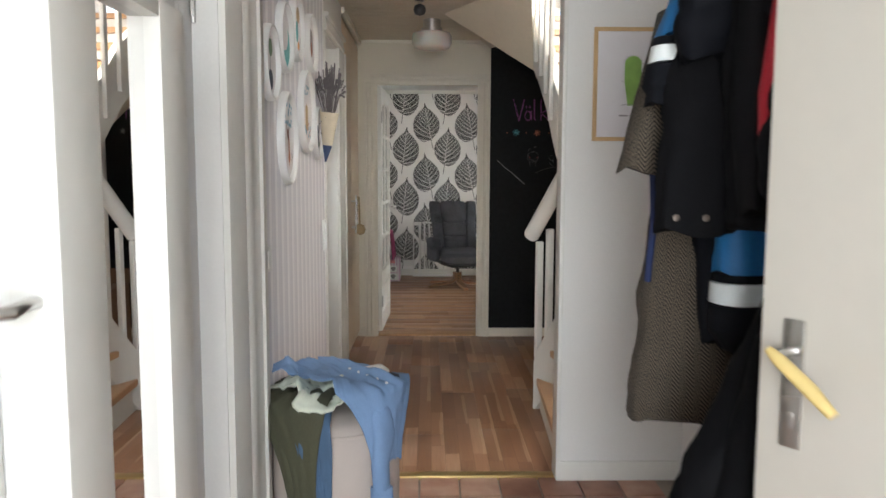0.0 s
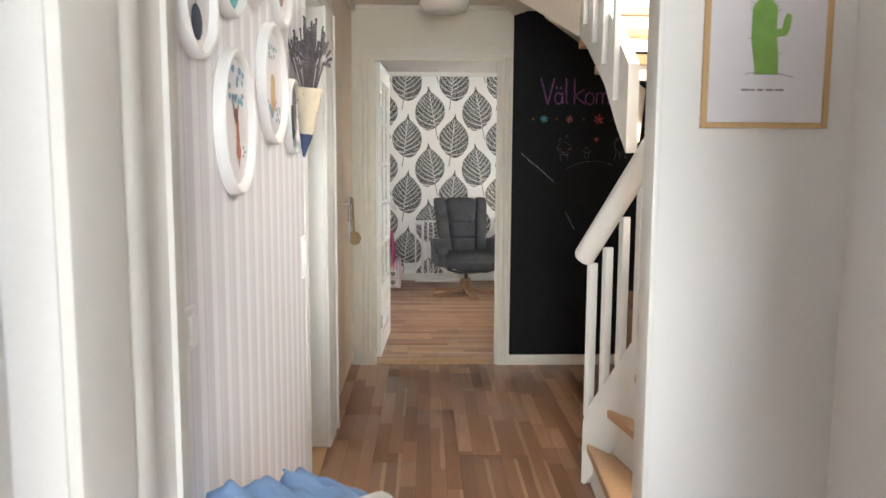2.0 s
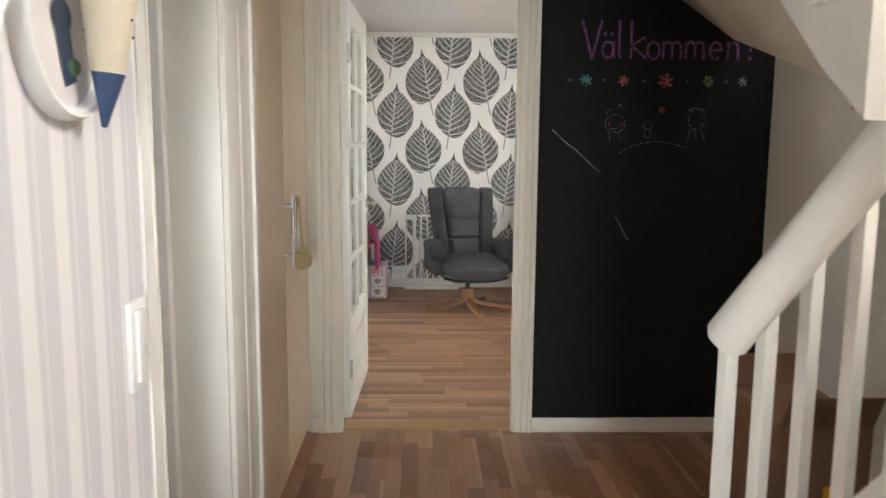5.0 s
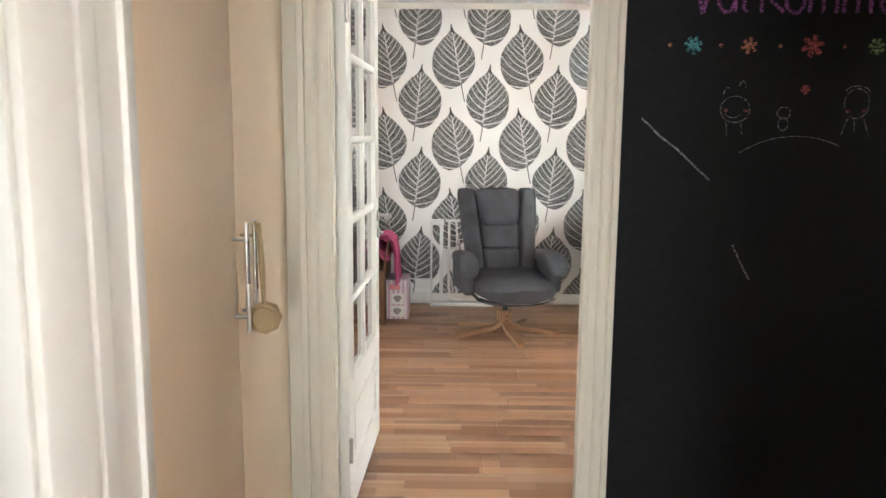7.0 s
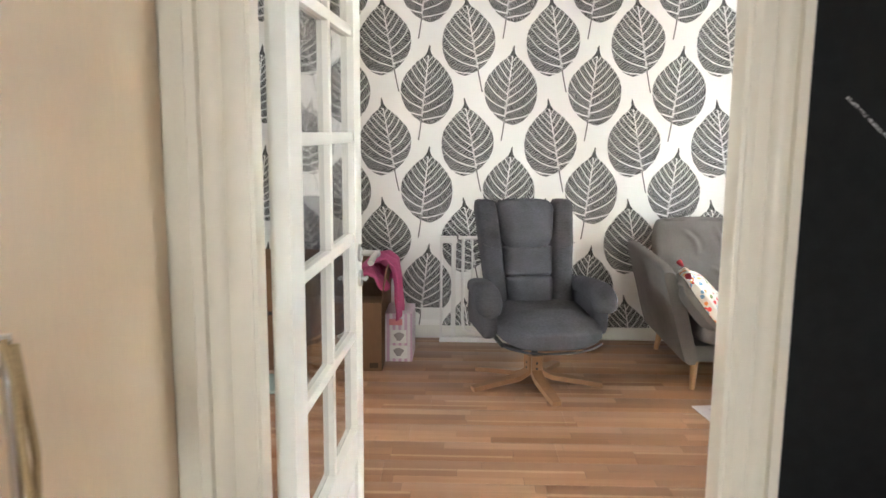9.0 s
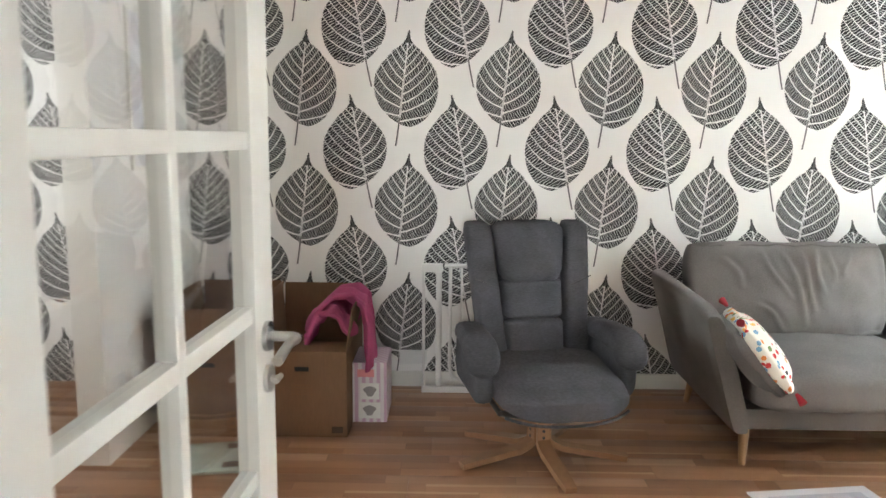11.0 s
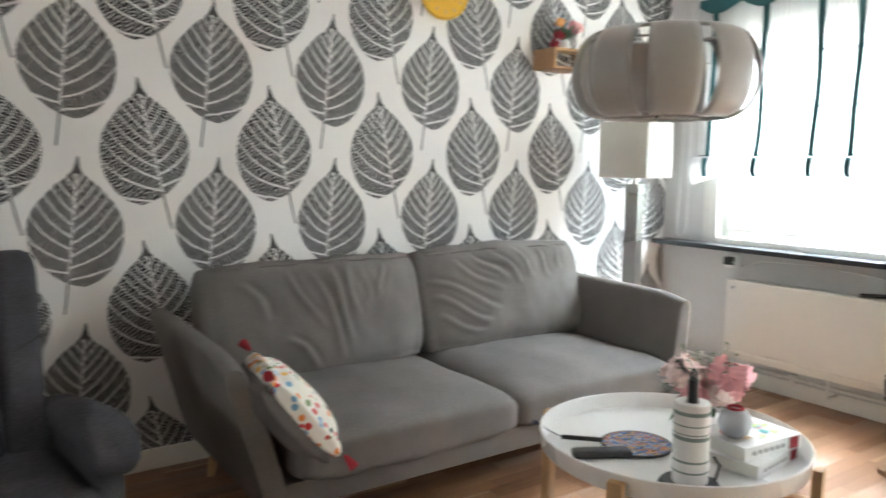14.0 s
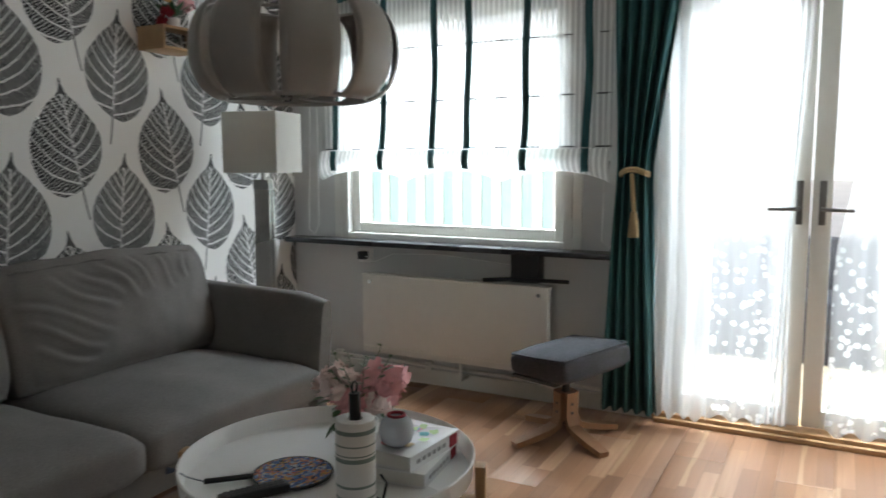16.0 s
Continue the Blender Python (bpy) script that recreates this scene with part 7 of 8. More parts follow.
bm = bmesh.new()
box(bm, -0.085, 0.085, -0.14, 0.14, 0, 0.295, 0.003)
part("carton", bm, pink_stripes(), pb)
for x0, x1, z0, z1, c in ((-0.055, 0.025, 0.225, 0.262, "pink"), (-0.04, 0.05, 0.115, 0.195, "photo"), (-0.05, 0.055, 0.02, 0.10, "photo")):
    bm = bmesh.new()
    box(bm, x0, x1, -0.1415, -0.14, z0, z1)
    s = part("label", bm, PINKINK if c == "pink" else WHITE_PLASTIC, pb)
    if c == "photo":
        bm = bmesh.new()
        cx, cz = (x0 + x1) / 2, (z0 + z1) / 2
        bm.faces.new([bm.verts.new((cx + 0.028 * math.cos(a) * (1 + 0.3 * math.sin(3 * a)), -0.1422, cz + 0.026 * math.sin(a))) for a in [2 * math.pi * k / 14 for k in range(14)]])
        part("photo_shape", bm, INK["grey"], s, smooth=None)

# white safety gate leaning at the wall
gt = thing("safety_gate", 1.32, LY - 0.10, 0, "white metal child safety gate leaning on the wall", "gate")
GATE = simple("white_gate_enamel", (0.78, 0.77, 0.75), 0.35, scale=60, vary=0.02)
for nm, b in (("base_rail", (-0.21, 0.30, -0.018, 0.018, 0.0, 0.035)), ("post", (-0.135, -0.105, -0.014, 0.014, 0.035, 0.675)), ("post", (0.255, 0.285, -0.014, 0.014, 0.035, 0.675)), ("latch", (-0.21, -0.10, -0.02, 0.02, 0.655, 0.70))):
    bm = bmesh.new()
    box(bm, *b, bevel=0.006)
    part(nm, bm, GATE, gt)
bm = bmesh.new()
tube(bm, [(-0.20, 0, 0.03), (-0.20, 0, 0.67)], 0.008, 10)
part("pivot_rod", bm, GATE, gt)
bm = bmesh.new()
tube(bm, [(-0.06, 0, 0.69), (-0.06, 0, 0.14), (-0.045, 0, 0.085), (0.0, 0, 0.065), (0.24, 0, 0.065)], 0.010, 10)
tube(bm, [(-0.09, 0, 0.69), (0.25, 0, 0.69)], 0.012, 10)
part("gate_frame", bm, GATE, gt, smooth=50)
for x in (0.0, 0.06, 0.12, 0.18, 0.24):
    bm = bmesh.new()
    tube(bm, [(x, 0, 0.065), (x, 0, 0.69)], 0.006, 8)
    part("bar", bm, GATE, gt)
sk = thing("wall_socket", 1.06, LY - 0.001, 0.165, "white double wall socket above the baseboard", "socket")
bm = bmesh.new()
box(bm, -0.075, 0.075, -0.012, 0, -0.04, 0.04, 0.004)
part("plate", bm, WHITE_PLASTIC, sk)
for x in (-0.035, 0.035):
    bm = bmesh.new()
    lathe(bm, [(0, 0), (0.021, 0), (0.021, 0.003), (0.017, 0.003), (0.017, 0.001), (0, 0.001)], 20, pose(x, -0.0125, 0, 90, 0, 0))
    part("outlet", bm, WHITE_PLASTIC, sk)

# poster on the left wall stub, bathroom scale, magazine, rug under the table
ps = thing("abstract_poster", -0.139, 9.70, 1.20, "white framed poster with blue and red shapes", "poster")
bm = bmesh.new()
box(bm, 0, 0.014, -0.25, 0.25, 0, 0.70, 0.003)
part("frame", bm, PAINT_WHITE, ps)
bm = bmesh.new()
box(bm, 0.0142, 0.0155, -0.235, 0.235, 0.015, 0.685)
part("sheet", bm, simple("pale_poster_paper", (0.70, 0.70, 0.73), 0.5, scale=10, vary=0.04), ps)
for c, cy, cz, ry, rz_ in (("navy", 0.03, 0.46, 0.085, 0.15), ("teal", 0.03, 0.55, 0.08, 0.07), ("rust", 0.03, 0.12, 0.07, 0.13)):
    bm = bmesh.new()
    bm.faces.new([bm.verts.new((0.0162 + cz * 0.0005, cy + ry * math.cos(a), cz + rz_ * math.sin(a))) for a in [2 * math.pi * k / 28 for k in range(28)]])
    part("printed_shape", bm, INK[c] if c != "rust" else RED, ps, smooth=None)
bs = thing("bathroom_scale", 0.28, 9.16, 0, "flat pale green glass bathroom scale on the floor", "scale", rz=10)
bm = bmesh.new()
box(bm, -0.15, 0.15, -0.15, 0.15, 0.008, 0.022, 0.004)
part("plate", bm, simple("pale_green_glass_top", (0.45, 0.55, 0.50), 0.15, scale=10, vary=0.03), bs)
bm = bmesh.new()
box(bm, -0.13, 0.13, -0.13, 0.13, 0.0, 0.009)
part("foot_frame", bm, BLACK_PLASTIC, bs)
for x, y in ((0.08, 0.10), (0.08, -0.09)):
    bm = bmesh.new()
    box(bm, x - 0.04, x + 0.04, y - 0.025, y + 0.025, 0.0222, 0.0232)
    part("sensor_pad", bm, BLACK_PLASTIC, bs)
mg = thing("magazine_sheet", 2.68, 8.80, 0.001, "pale printed sheets lying on the floor", "paper", rz=8)
bm = bmesh.new()
box(bm, -0.24, 0.25, -0.17, 0.17, 0, 0.006, 0.001)
part("sheet", bm, simple("pale_sheet", (0.68, 0.66, 0.68), 0.4, scale=10, vary=0.04), mg)
bm = bmesh.new()
box(bm, -0.18, 0.20, -0.12, 0.12, 0.0062, 0.0068)
part("print_area", bm, simple("grey_print_area", (0.50, 0.48, 0.52), 0.4, scale=18, vary=0.2), mg)
bm = bmesh.new()
shell(bm, lambda u, v: (TX - 0.28 + 0.56 * u, TY - 0.30 + 0.6 * v, 0.012 + 0.004 * math.sin(u * 9) * math.sin(v * 8)), 16, 16, 0.006)
single("floor_sheet", bm, simple("pale_violet_plastic_sheet", (0.62, 0.60, 0.64), 0.35, scale=12, vary=0.1), "pale plastic sheet lying under the tray table", "sheet", smooth=180)

# box under the stairs
ub = thing("storage_carton", 2.40, 5.22, 0, "brown carton with a yellow label under the stairs", "box")
bm = bmesh.new()
box(bm, -0.13, 0.13, -0.18, 0.18, 0, 0.60, 0.004)
part("carton", bm, CARD, ub)
bm = bmesh.new()
box(bm, 0.0, 0.08, -0.183, -0.18, 0.36, 0.42)
part("label", bm, YEL, ub)
for sg in (-1, 1):
    bm = bmesh.new()
    box(bm, -0.13, 0.13, -0.004, 0.0, 0.0, 0.10, 0.001, pose(0, sg * 0.178, 0.60, sg * -24, 0, 0))
    part("flap", bm, CARD, ub)

# ---- vestibule: pouf with clothes, coats on the rack ----
pf = thing("pouf", 0.995, 3.03, 0, "round beige corduroy pouf beside the striped wall", "pouf")
POUF = Paint("beige_pouf_cloth", (0.55, 0.48, 0.43), 0.9).grain(120, 0.08, 0.3, 0.001, stretch=(1, 1, 6), wide=4).m
bm = bmesh.new()
lathe(bm, [(0, 0), (0.20, 0), (0.215, 0.02), (0.22, 0.25), (0.218, 0.44), (0.208, 0.49), (0.17, 0.515), (0.1, 0.525), (0, 0.527)], 48)
part("body", bm, POUF, pf, smooth=60)
bm = bmesh.new()
tube(bm, [(0.215 * math.cos(2 * math.pi * k / 48), 0.215 * math.sin(2 * math.pi * k / 48), 0.475) for k in range(49)], 0.005, 6)
part("piping", bm, POUF, pf, smooth=60)


def draped(name, cx, cy, w, ln, ang, top, drop, mat_, label, seed, category="clothes", lift=0.012):
    """A garment laid over the pouf that falls down its side in folds."""
    t = thing(name, 0.995, 3.03, 0, label, category)
    ca, sa = math.cos(radians(ang)), math.sin(radians(ang))

    def fn(u, v):
        a, b = (u - 0.5) * w * (1 + 0.12 * math.sin(v * 7 + seed)), (v - 0.35) * ln
        x, y = cx + ca * b - sa * a, cy + sa * b + ca * a
        r = math.hypot(x, y)
        n1 = noise.noise((u * 3.5 + seed, v * 4.5, 0.7)) + 0.5 * noise.noise((u * 9 + seed, v * 9, 3.1))
        z = top + lift + 0.040 * n1 + 0.012
        if r > 0.20:
            over = r - 0.20
            k = (0.22 + 0.6 * lift + 0.008 + 0.008 * (1 + n1)) / r
            x, y = x * k, y * k
            z = top + lift - over * drop + 0.02 * n1
        return (x, y, max(0.015, z))
    bm = bmesh.new(); shell(bm, fn, 40, 44, 0.006)
    part("cloth", bm, mat_, t, smooth=180)
    return t


OLIVE = Paint("olive_cotton", (0.075, 0.075, 0.045), 0.9).grain(200, 0.18, 0.4, 0.001, wide=5).m
DENIM = Paint("pale_blue_denim", (0.20, 0.32, 0.52), 0.9).grain(260, 0.14, 0.4, 0.001, wide=6).m
JEANS = Paint("blue_denim", (0.07, 0.13, 0.22), 0.9).grain(260, 0.2, 0.4, 0.001, wide=6).m
PALEG = Paint("white_green_print_cloth", (0.68, 0.72, 0.60), 0.9).grain(26, 0.18, 0.3, 0.001, wide=9).m
draped("blue_jeans", -0.06, -0.08, 0.13, 0.62, -88, 0.535, 1.0, JEANS, "dark blue jeans hanging over a beige pouf", 2.0)
draped("olive_trousers", -0.11, -0.08, 0.22, 0.75, -98, 0.55, 1.0, OLIVE, "olive green trousers hanging over a beige pouf", 5.0, lift=0.02)
draped("white_green_shirt", -0.06, -0.02, 0.20, 0.30, -60, 0.575, 0.7, PALEG, "small white and green printed garment on a clothes pile", 8.0)
sh = draped("denim_shirt", 0.03, -0.02, 0.26, 0.62, -42, 0.60, 1.0, DENIM, "crumpled pale blue denim shirt on a clothes pile", 11.0, lift=0.03)
q = random.Random(21)
for k in range(5):
    bm = bmesh.new()
    a = radians(-42)
    c = Vector((0.05 + 0.045 * k * math.cos(a), -0.03 + 0.045 * k * math.sin(a) + 0.01, 0.655 - 0.004 * k))
    lathe(bm, [(0, 0), (0.005, 0), (0.005, 0.003), (0, 0.003)], 10, Matrix.Translation(c) @ pose(0, 0, 0, 20, 10, 0))
    part("button", bm, WHITE_PLASTIC, sh)
bm = bmesh.new()
tube(bm, [(0.10, -0.10, 0.62), (0.16, -0.17, 0.58), (0.175, -0.19, 0.48), (0.165, -0.195, 0.38), (0.17, -0.20, 0.30)], [0.05, 0.045, 0.04, 0.038, 0.034], 16, flat=0.55)
for v in bm.verts:
    v.co += Vector((1, -1, 0.3)) * 0.012 * noise.noise(v.co * 22)
part("sleeve", bm, DENIM, sh, smooth=60)
bm = bmesh.new()
tube(bm, [(0.17, -0.20, 0.31), (0.171, -0.201, 0.26)], 0.037, 16, flat=0.55)
part("cuff", bm, DENIM, sh, smooth=60)
sc = thing("baby_socks", 1.12, 3.05, 0.60, "white sock rolled up with dark blue one", "socks")
bm = bmesh.new(); cushion(bm, 0.11, 0.06, 0.05, 0.7, 6, pose(0, 0.03, 0.02, 10, 0, 30), 0.006, 3)
part("white_sock", bm, WHITE_PLASTIC, sc, smooth=180)
bm = bmesh.new(); cushion(bm, 0.10, 0.055, 0.045, 0.7, 6, pose(0.07, -0.02, 0.012, 0, 0, -20), 0.006, 4)
part("blue_sock", bm, INK["navy"], sc, smooth=180)

rk = thing("coat_rack", 2.18, 2.22, 1.86, "steel coat rail with brackets on the vestibule wall", "coat rack")
bm = bmesh.new()
tube(bm, [(0, -1.0, 0), (0, 0.45, 0)], 0.012, 12)
part("rail", bm, STEEL, rk)
for y in (-0.95, 0.40):
    bm = bmesh.new()
    tube(bm, [(0, y, 0), (0.24, y, 0.0)], 0.010, 10)
    part("bracket", bm, STEEL, rk)


def across(rows, z):
    """Values between rows of (height, ...), the highest first."""
    for a, b in zip(rows, rows[1:]):
        if z >= b[0]:
            k = (a[0] - z) / (a[0] - b[0])
            return [p + (q - p) * k for p, q in zip(a[1:], b[1:])]
    return list(rows[-1][1:])


def garment(bm, rows, seed, fold=0.10, ripple=0.0, nu=48, nv=44, dy=0.0):
    """A hanging tube of cloth through rows of (height, x from, x to, y, thickness), with hanging folds; ripple: quilted ridges."""
    top, low = rows[0][0], rows[-1][0]
    calm = min(1, (top - low) / 0.25)

    def fn(u, v):
        a = u * 2 * math.pi
        c, s = math.cos(a), math.sin(a)
        z = top + (low - top) * v
        x0, x1, y, th = across(rows, z)
        g = 1 + fold * (math.sin(a * 4 + seed + v * 1.5) * 0.6 + math.sin(a * 7 + 2 * seed) * 0.4) * (0.25 + 0.75 * v) + calm * (0.10 * noise.noise((c * 2 + seed, s * 2, z * 7)) + 0.05 * noise.noise((c * 5 + seed, s * 5, z * 19)))
        if ripple:
            g += 0.16 * abs(math.sin((top - z) / ripple * math.pi)) - 0.08
        cap = 1 - 0.45 * max(0, (0.04 - v) / 0.04) ** 2
        return ((x0 + x1) / 2 - 2.10 + math.copysign(abs(c) ** 0.75, c) * (x1 - x0) / 2 * g * cap, y + dy + math.copysign(abs(s) ** 0.8, s) * th / 2 * g * cap, z + 0.010 * calm * math.sin(a * 3 + seed) * v)
    closed_shell(bm, fn, nu, nv)


def coat(name, label, y, mat_, rows, seed, fold=0.10, ripple=0.0):
    """A garment on a hook of the rail; rows as in garment(), with y from the hook."""
    t = thing(name, 2.10, y, 0, label, "coat", "coats on the rail")
    bm = bmesh.new()
    garment(bm, rows, seed, fold, ripple)
    part("body", bm, mat_, t, smooth=70)
    bm = bmesh.new()
    xa = (rows[0][1] + rows[0][2]) / 2 - 2.10
    tube(bm, [(xa, rows[0][3], rows[0][0] - 0.04), (0.05, 0, 1.84), (0.08, 0, 1.862), (0.098, 0, 1.885), (0.104, 0, 1.86)], 0.004, 6)
    part("hanger", bm, STEEL, t)
    return t


def sleeve(t, rows, mat_, seed, label="", name="sleeve", fold=0.06, ripple=0.0):
    bm = bmesh.new()
    garment(bm, rows, seed, fold, ripple, 28, 30)
    return part(name, bm, mat_, t, label, 70)


REFLEX = simple("reflective_tape", (0.80, 0.86, 0.86), 0.3, scale=200, vary=0.05)


def herringbone():
    p = Paint("herringbone_tweed", (0.12, 0.10, 0.08), 0.95)
    c = p.t.nodes.new("ShaderNodeTexCoord")
    s = p.t.nodes.new("ShaderNodeSeparateXYZ")
    p.t.links.new(c.outputs["Object"], s.inputs[0])
    x, y, z = [Sock(p.t, s.outputs[i]) for i in range(3)]
    h2 = (x - y) / 0.036
    tri = (h2.fract() - 0.5).absolute()
    w = ((z + tri * 0.046) / 0.0112).fract()
    w = (0.5 - (w - 0.5).absolute()).soft(0.18, 0.30)
    fuzz = p.noise(260, 2.0)
    p.col(p.mix(w * 0.88 + fuzz * 0.12, (0.006, 0.005, 0.004), (0.135, 0.108, 0.079)))
    return p.bump(w + fuzz, 0.5, 0.002).m


TWEED = herringbone()
BLACKC = Paint("black_wool", (0.006, 0.006, 0.007), 0.9).grain(180, 0.3, 0.4, 0.001).m
NAVYC = Paint("navy_shell_cloth", (0.0065, 0.0072, 0.010), 0.8).grain(120, 0.2, 0.2, 0.001).m
for m_ in (BLACKC, NAVYC):
    m_.node_tree.nodes["Principled BSDF"].inputs["Specular IOR Level"].default_value = 0.12
BLUEC = Paint("bright_blue_shell_cloth", (0.010, 0.155, 0.40), 0.55).grain(120, 0.1, 0.2, 0.001).m
PETROL = Paint("petrol_blue_cloth", (0.035, 0.09, 0.14), 0.8).grain(160, 0.15, 0.3, 0.001).m
REDC = Paint("red_shell_cloth", (0.45, 0.012, 0.03), 0.6).grain(120, 0.1, 0.2, 0.001).m
tw = coat("tweed_coat", "long brown herringbone tweed coat on the rail", 2.40, TWEED, [(1.80, 2.00, 2.30, 0.0, 0.10), (1.70, 1.92, 2.36, 0.0, 0.14), (1.30, 1.90, 2.32, 0.0, 0.14), (0.69, 1.85, 2.09, 0.0, 0.14)], 1.0, 0.07)
sleeve(tw, [(1.74, 1.89, 2.00, -0.04, 0.11), (1.55, 1.84, 1.95, -0.06, 0.11), (1.335, 1.785, 1.895, -0.06, 0.11)], TWEED, 2.0)
bm = bmesh.new()
tube(bm, [(-0.225, -0.09, 1.50), (-0.232, -0.085, 1.36), (-0.224, -0.08, 1.22), (-0.235, -0.08, 1.06)], 0.009, 8)
part("scarf_end", bm, simple("navy_knit", (0.012, 0.022, 0.075), 0.9, scale=200), tw, "dark blue scarf end", 60)
bm = bmesh.new()
tube(bm, [(-0.208, -0.098, 1.47), (-0.214, -0.095, 1.34), (-0.208, -0.09, 1.25)], 0.006, 8)
part("drawstring", bm, INK["orange"], tw, "orange cord", 60)

jk = coat("child_snowsuit", "child's blue and navy snowsuit with reflective bands", 2.28, NAVYC, [(1.82, 1.98, 2.18, 0.0, 0.10), (1.60, 1.93, 2.26, 0.0, 0.13), (1.25, 1.97, 2.22, 0.02, 0.13), (1.06, 1.985, 2.20, 0.02, 0.12), (0.915, 2.00, 2.16, 0.02, 0.11)], 2.0, 0.08)
sleeve(jk, [(1.80, 1.90, 1.985, -0.05, 0.08), (1.64, 1.838, 1.925, -0.06, 0.085)], BLUEC, 1.0, "bright blue sleeve")
sleeve(jk, [(1.639, 1.834, 1.922, -0.06, 0.086), (1.621, 1.831, 1.920, -0.06, 0.086)], NAVYC, 1.0, "navy seam strip", "sleeve_stripe", 0.02)
sleeve(jk, [(1.620, 1.829, 1.920, -0.06, 0.088), (1.582, 1.824, 1.915, -0.06, 0.088)], REFLEX, 1.0, "pale reflective band", "reflective_band", 0.02)
sleeve(jk, [(1.581, 1.823, 1.914, -0.06, 0.086), (1.53, 1.812, 1.905, -0.06, 0.088), (1.515, 1.822, 1.895, -0.06, 0.070), (1.487, 1.818, 1.898, -0.06, 0.078)], NAVYC, 3.0, "navy elasticated cuff", "cuff", 0.10)
sleeve(jk, [(1.30, 2.005, 2.15, -0.045, 0.10), (1.095, 2.000, 2.155, -0.05, 0.105)], BLUEC, 4.0, "bright blue trouser panel", "trouser_panel", 0.02)
sleeve(jk, [(1.094, 1.998, 2.156, -0.05, 0.106), (1.074, 1.996, 2.157, -0.05, 0.107)], NAVYC, 4.0, "navy seam strip", "trouser_stripe", 0.02)
sleeve(jk, [(1.073, 1.993, 2.158, -0.05, 0.110), (1.022, 1.990, 2.160, -0.05, 0.110)], REFLEX, 4.0, "pale reflective band", "reflective_band", 0.02)
sleeve(jk, [(1.021, 1.990, 2.158, -0.05, 0.107), (0.95, 1.995, 2.13, -0.045, 0.10), (0.905, 2.03, 2.10, -0.04, 0.06)], NAVYC, 4.0, "navy trouser leg", "trouser_leg", 0.06)

bw = coat("black_wool_coat", "long black coat with press studs on the rail", 2.17, BLACKC, [(1.84, 1.96, 2.24, 0.0, 0.10), (1.70, 1.88, 2.30, 0.0, 0.13), (1.40, 1.84, 2.26, 0.0, 0.12), (1.197, 1.835, 2.02, 0.0, 0.11)], 3.0, 0.06)
sleeve(bw, [(1.82, 1.88, 1.99, -0.07, 0.10), (1.66, 1.845, 1.965, -0.08, 0.11), (1.60, 1.842, 1.955, -0.08, 0.105), (1.575, 1.855, 1.945, -0.08, 0.08)], NAVYC, 5.0, "quilted dark sleeve", "sleeve", 0.07, 0.075)
for k, x in enumerate((1.862, 1.928)):
    bm = bmesh.new()
    lathe(bm, [(0, 0), (0.008, 0), (0.008, 0.003), (0.005, 0.004), (0, 0.003)], 16, pose(x - 2.10, -0.062, 1.232, 90, 0, 0))
    part("press_stud", bm, simple("dull_stud", (0.16, 0.13, 0.11), 0.5, 1.0), bw, "dull metal press stud", 60)

bj = coat("black_jacket", "black jacket hanging open on the rail", 2.05, BLACKC, [(1.85, 1.98, 2.28, 0.0, 0.10), (1.70, 1.93, 2.32, 0.0, 0.14), (1.40, 1.945, 2.30, 0.0, 0.13), (1.215, 1.955, 2.28, 0.0, 0.13)], 4.0, 0.08)
sleeve(bj, [(1.82, 1.94, 2.05, -0.07, 0.10), (1.45, 1.925, 2.03, -0.08, 0.10), (1.25, 1.95, 2.04, -0.07, 0.09)], BLACKC, 2.4)
pj = coat("puffer_jacket", "black quilted puffer jacket with red lining on the rail", 1.93, NAVYC, [(1.86, 2.00, 2.28, 0.0, 0.10), (1.70, 1.97, 2.34, 0.0, 0.14), (1.27, 2.00, 2.33, 0.0, 0.15)], 5.0, 0.06, 0.085)
sleeve(pj, [(1.84, 2.00, 2.12, -0.07, 0.12), (1.60, 1.97, 2.10, -0.09, 0.13), (1.36, 1.925, 2.05, -0.09, 0.12), (1.285, 1.935, 2.035, -0.09, 0.09)], NAVYC, 6.0, "quilted navy sleeve", "sleeve", 0.05, 0.082)
bm = bmesh.new()
tube(bm, [(-0.115, -0.05, 1.84), (-0.135, -0.055, 1.65), (-0.155, -0.055, 1.48), (-0.15, -0.05, 1.40)], 0.011, 8, flat=2.0)
part("red_trim", bm, REDC, pj, "red lining edge", 60)
lp = coat("long_parka", "long black parka hanging low on the rail", 1.93, BLACKC, [(1.12, 2.00, 2.20, 0.0, 0.14), (1.00, 1.96, 2.26, 0.0, 0.18), (0.75, 1.84, 2.26, -0.02, 0.22), (0.40, 1.74, 2.24, -0.03, 0.24)], 6.0, 0.09)
sleeve(lp, [(1.04, 1.94, 2.06, -0.10, 0.13), (0.72, 1.86, 1.99, -0.12, 0.13), (0.42, 1.82, 1.95, -0.12, 0.12)], BLACKC, 1.7)
coat("petrol_raincoat", "petrol blue raincoat hanging behind the parka", 1.80, PETROL, [(1.10, 2.04, 2.20, 0.0, 0.10), (0.85, 1.99, 2.26, 0.0, 0.12), (0.22, 1.96, 2.28, 0.0, 0.14)], 7.0, 0.06)


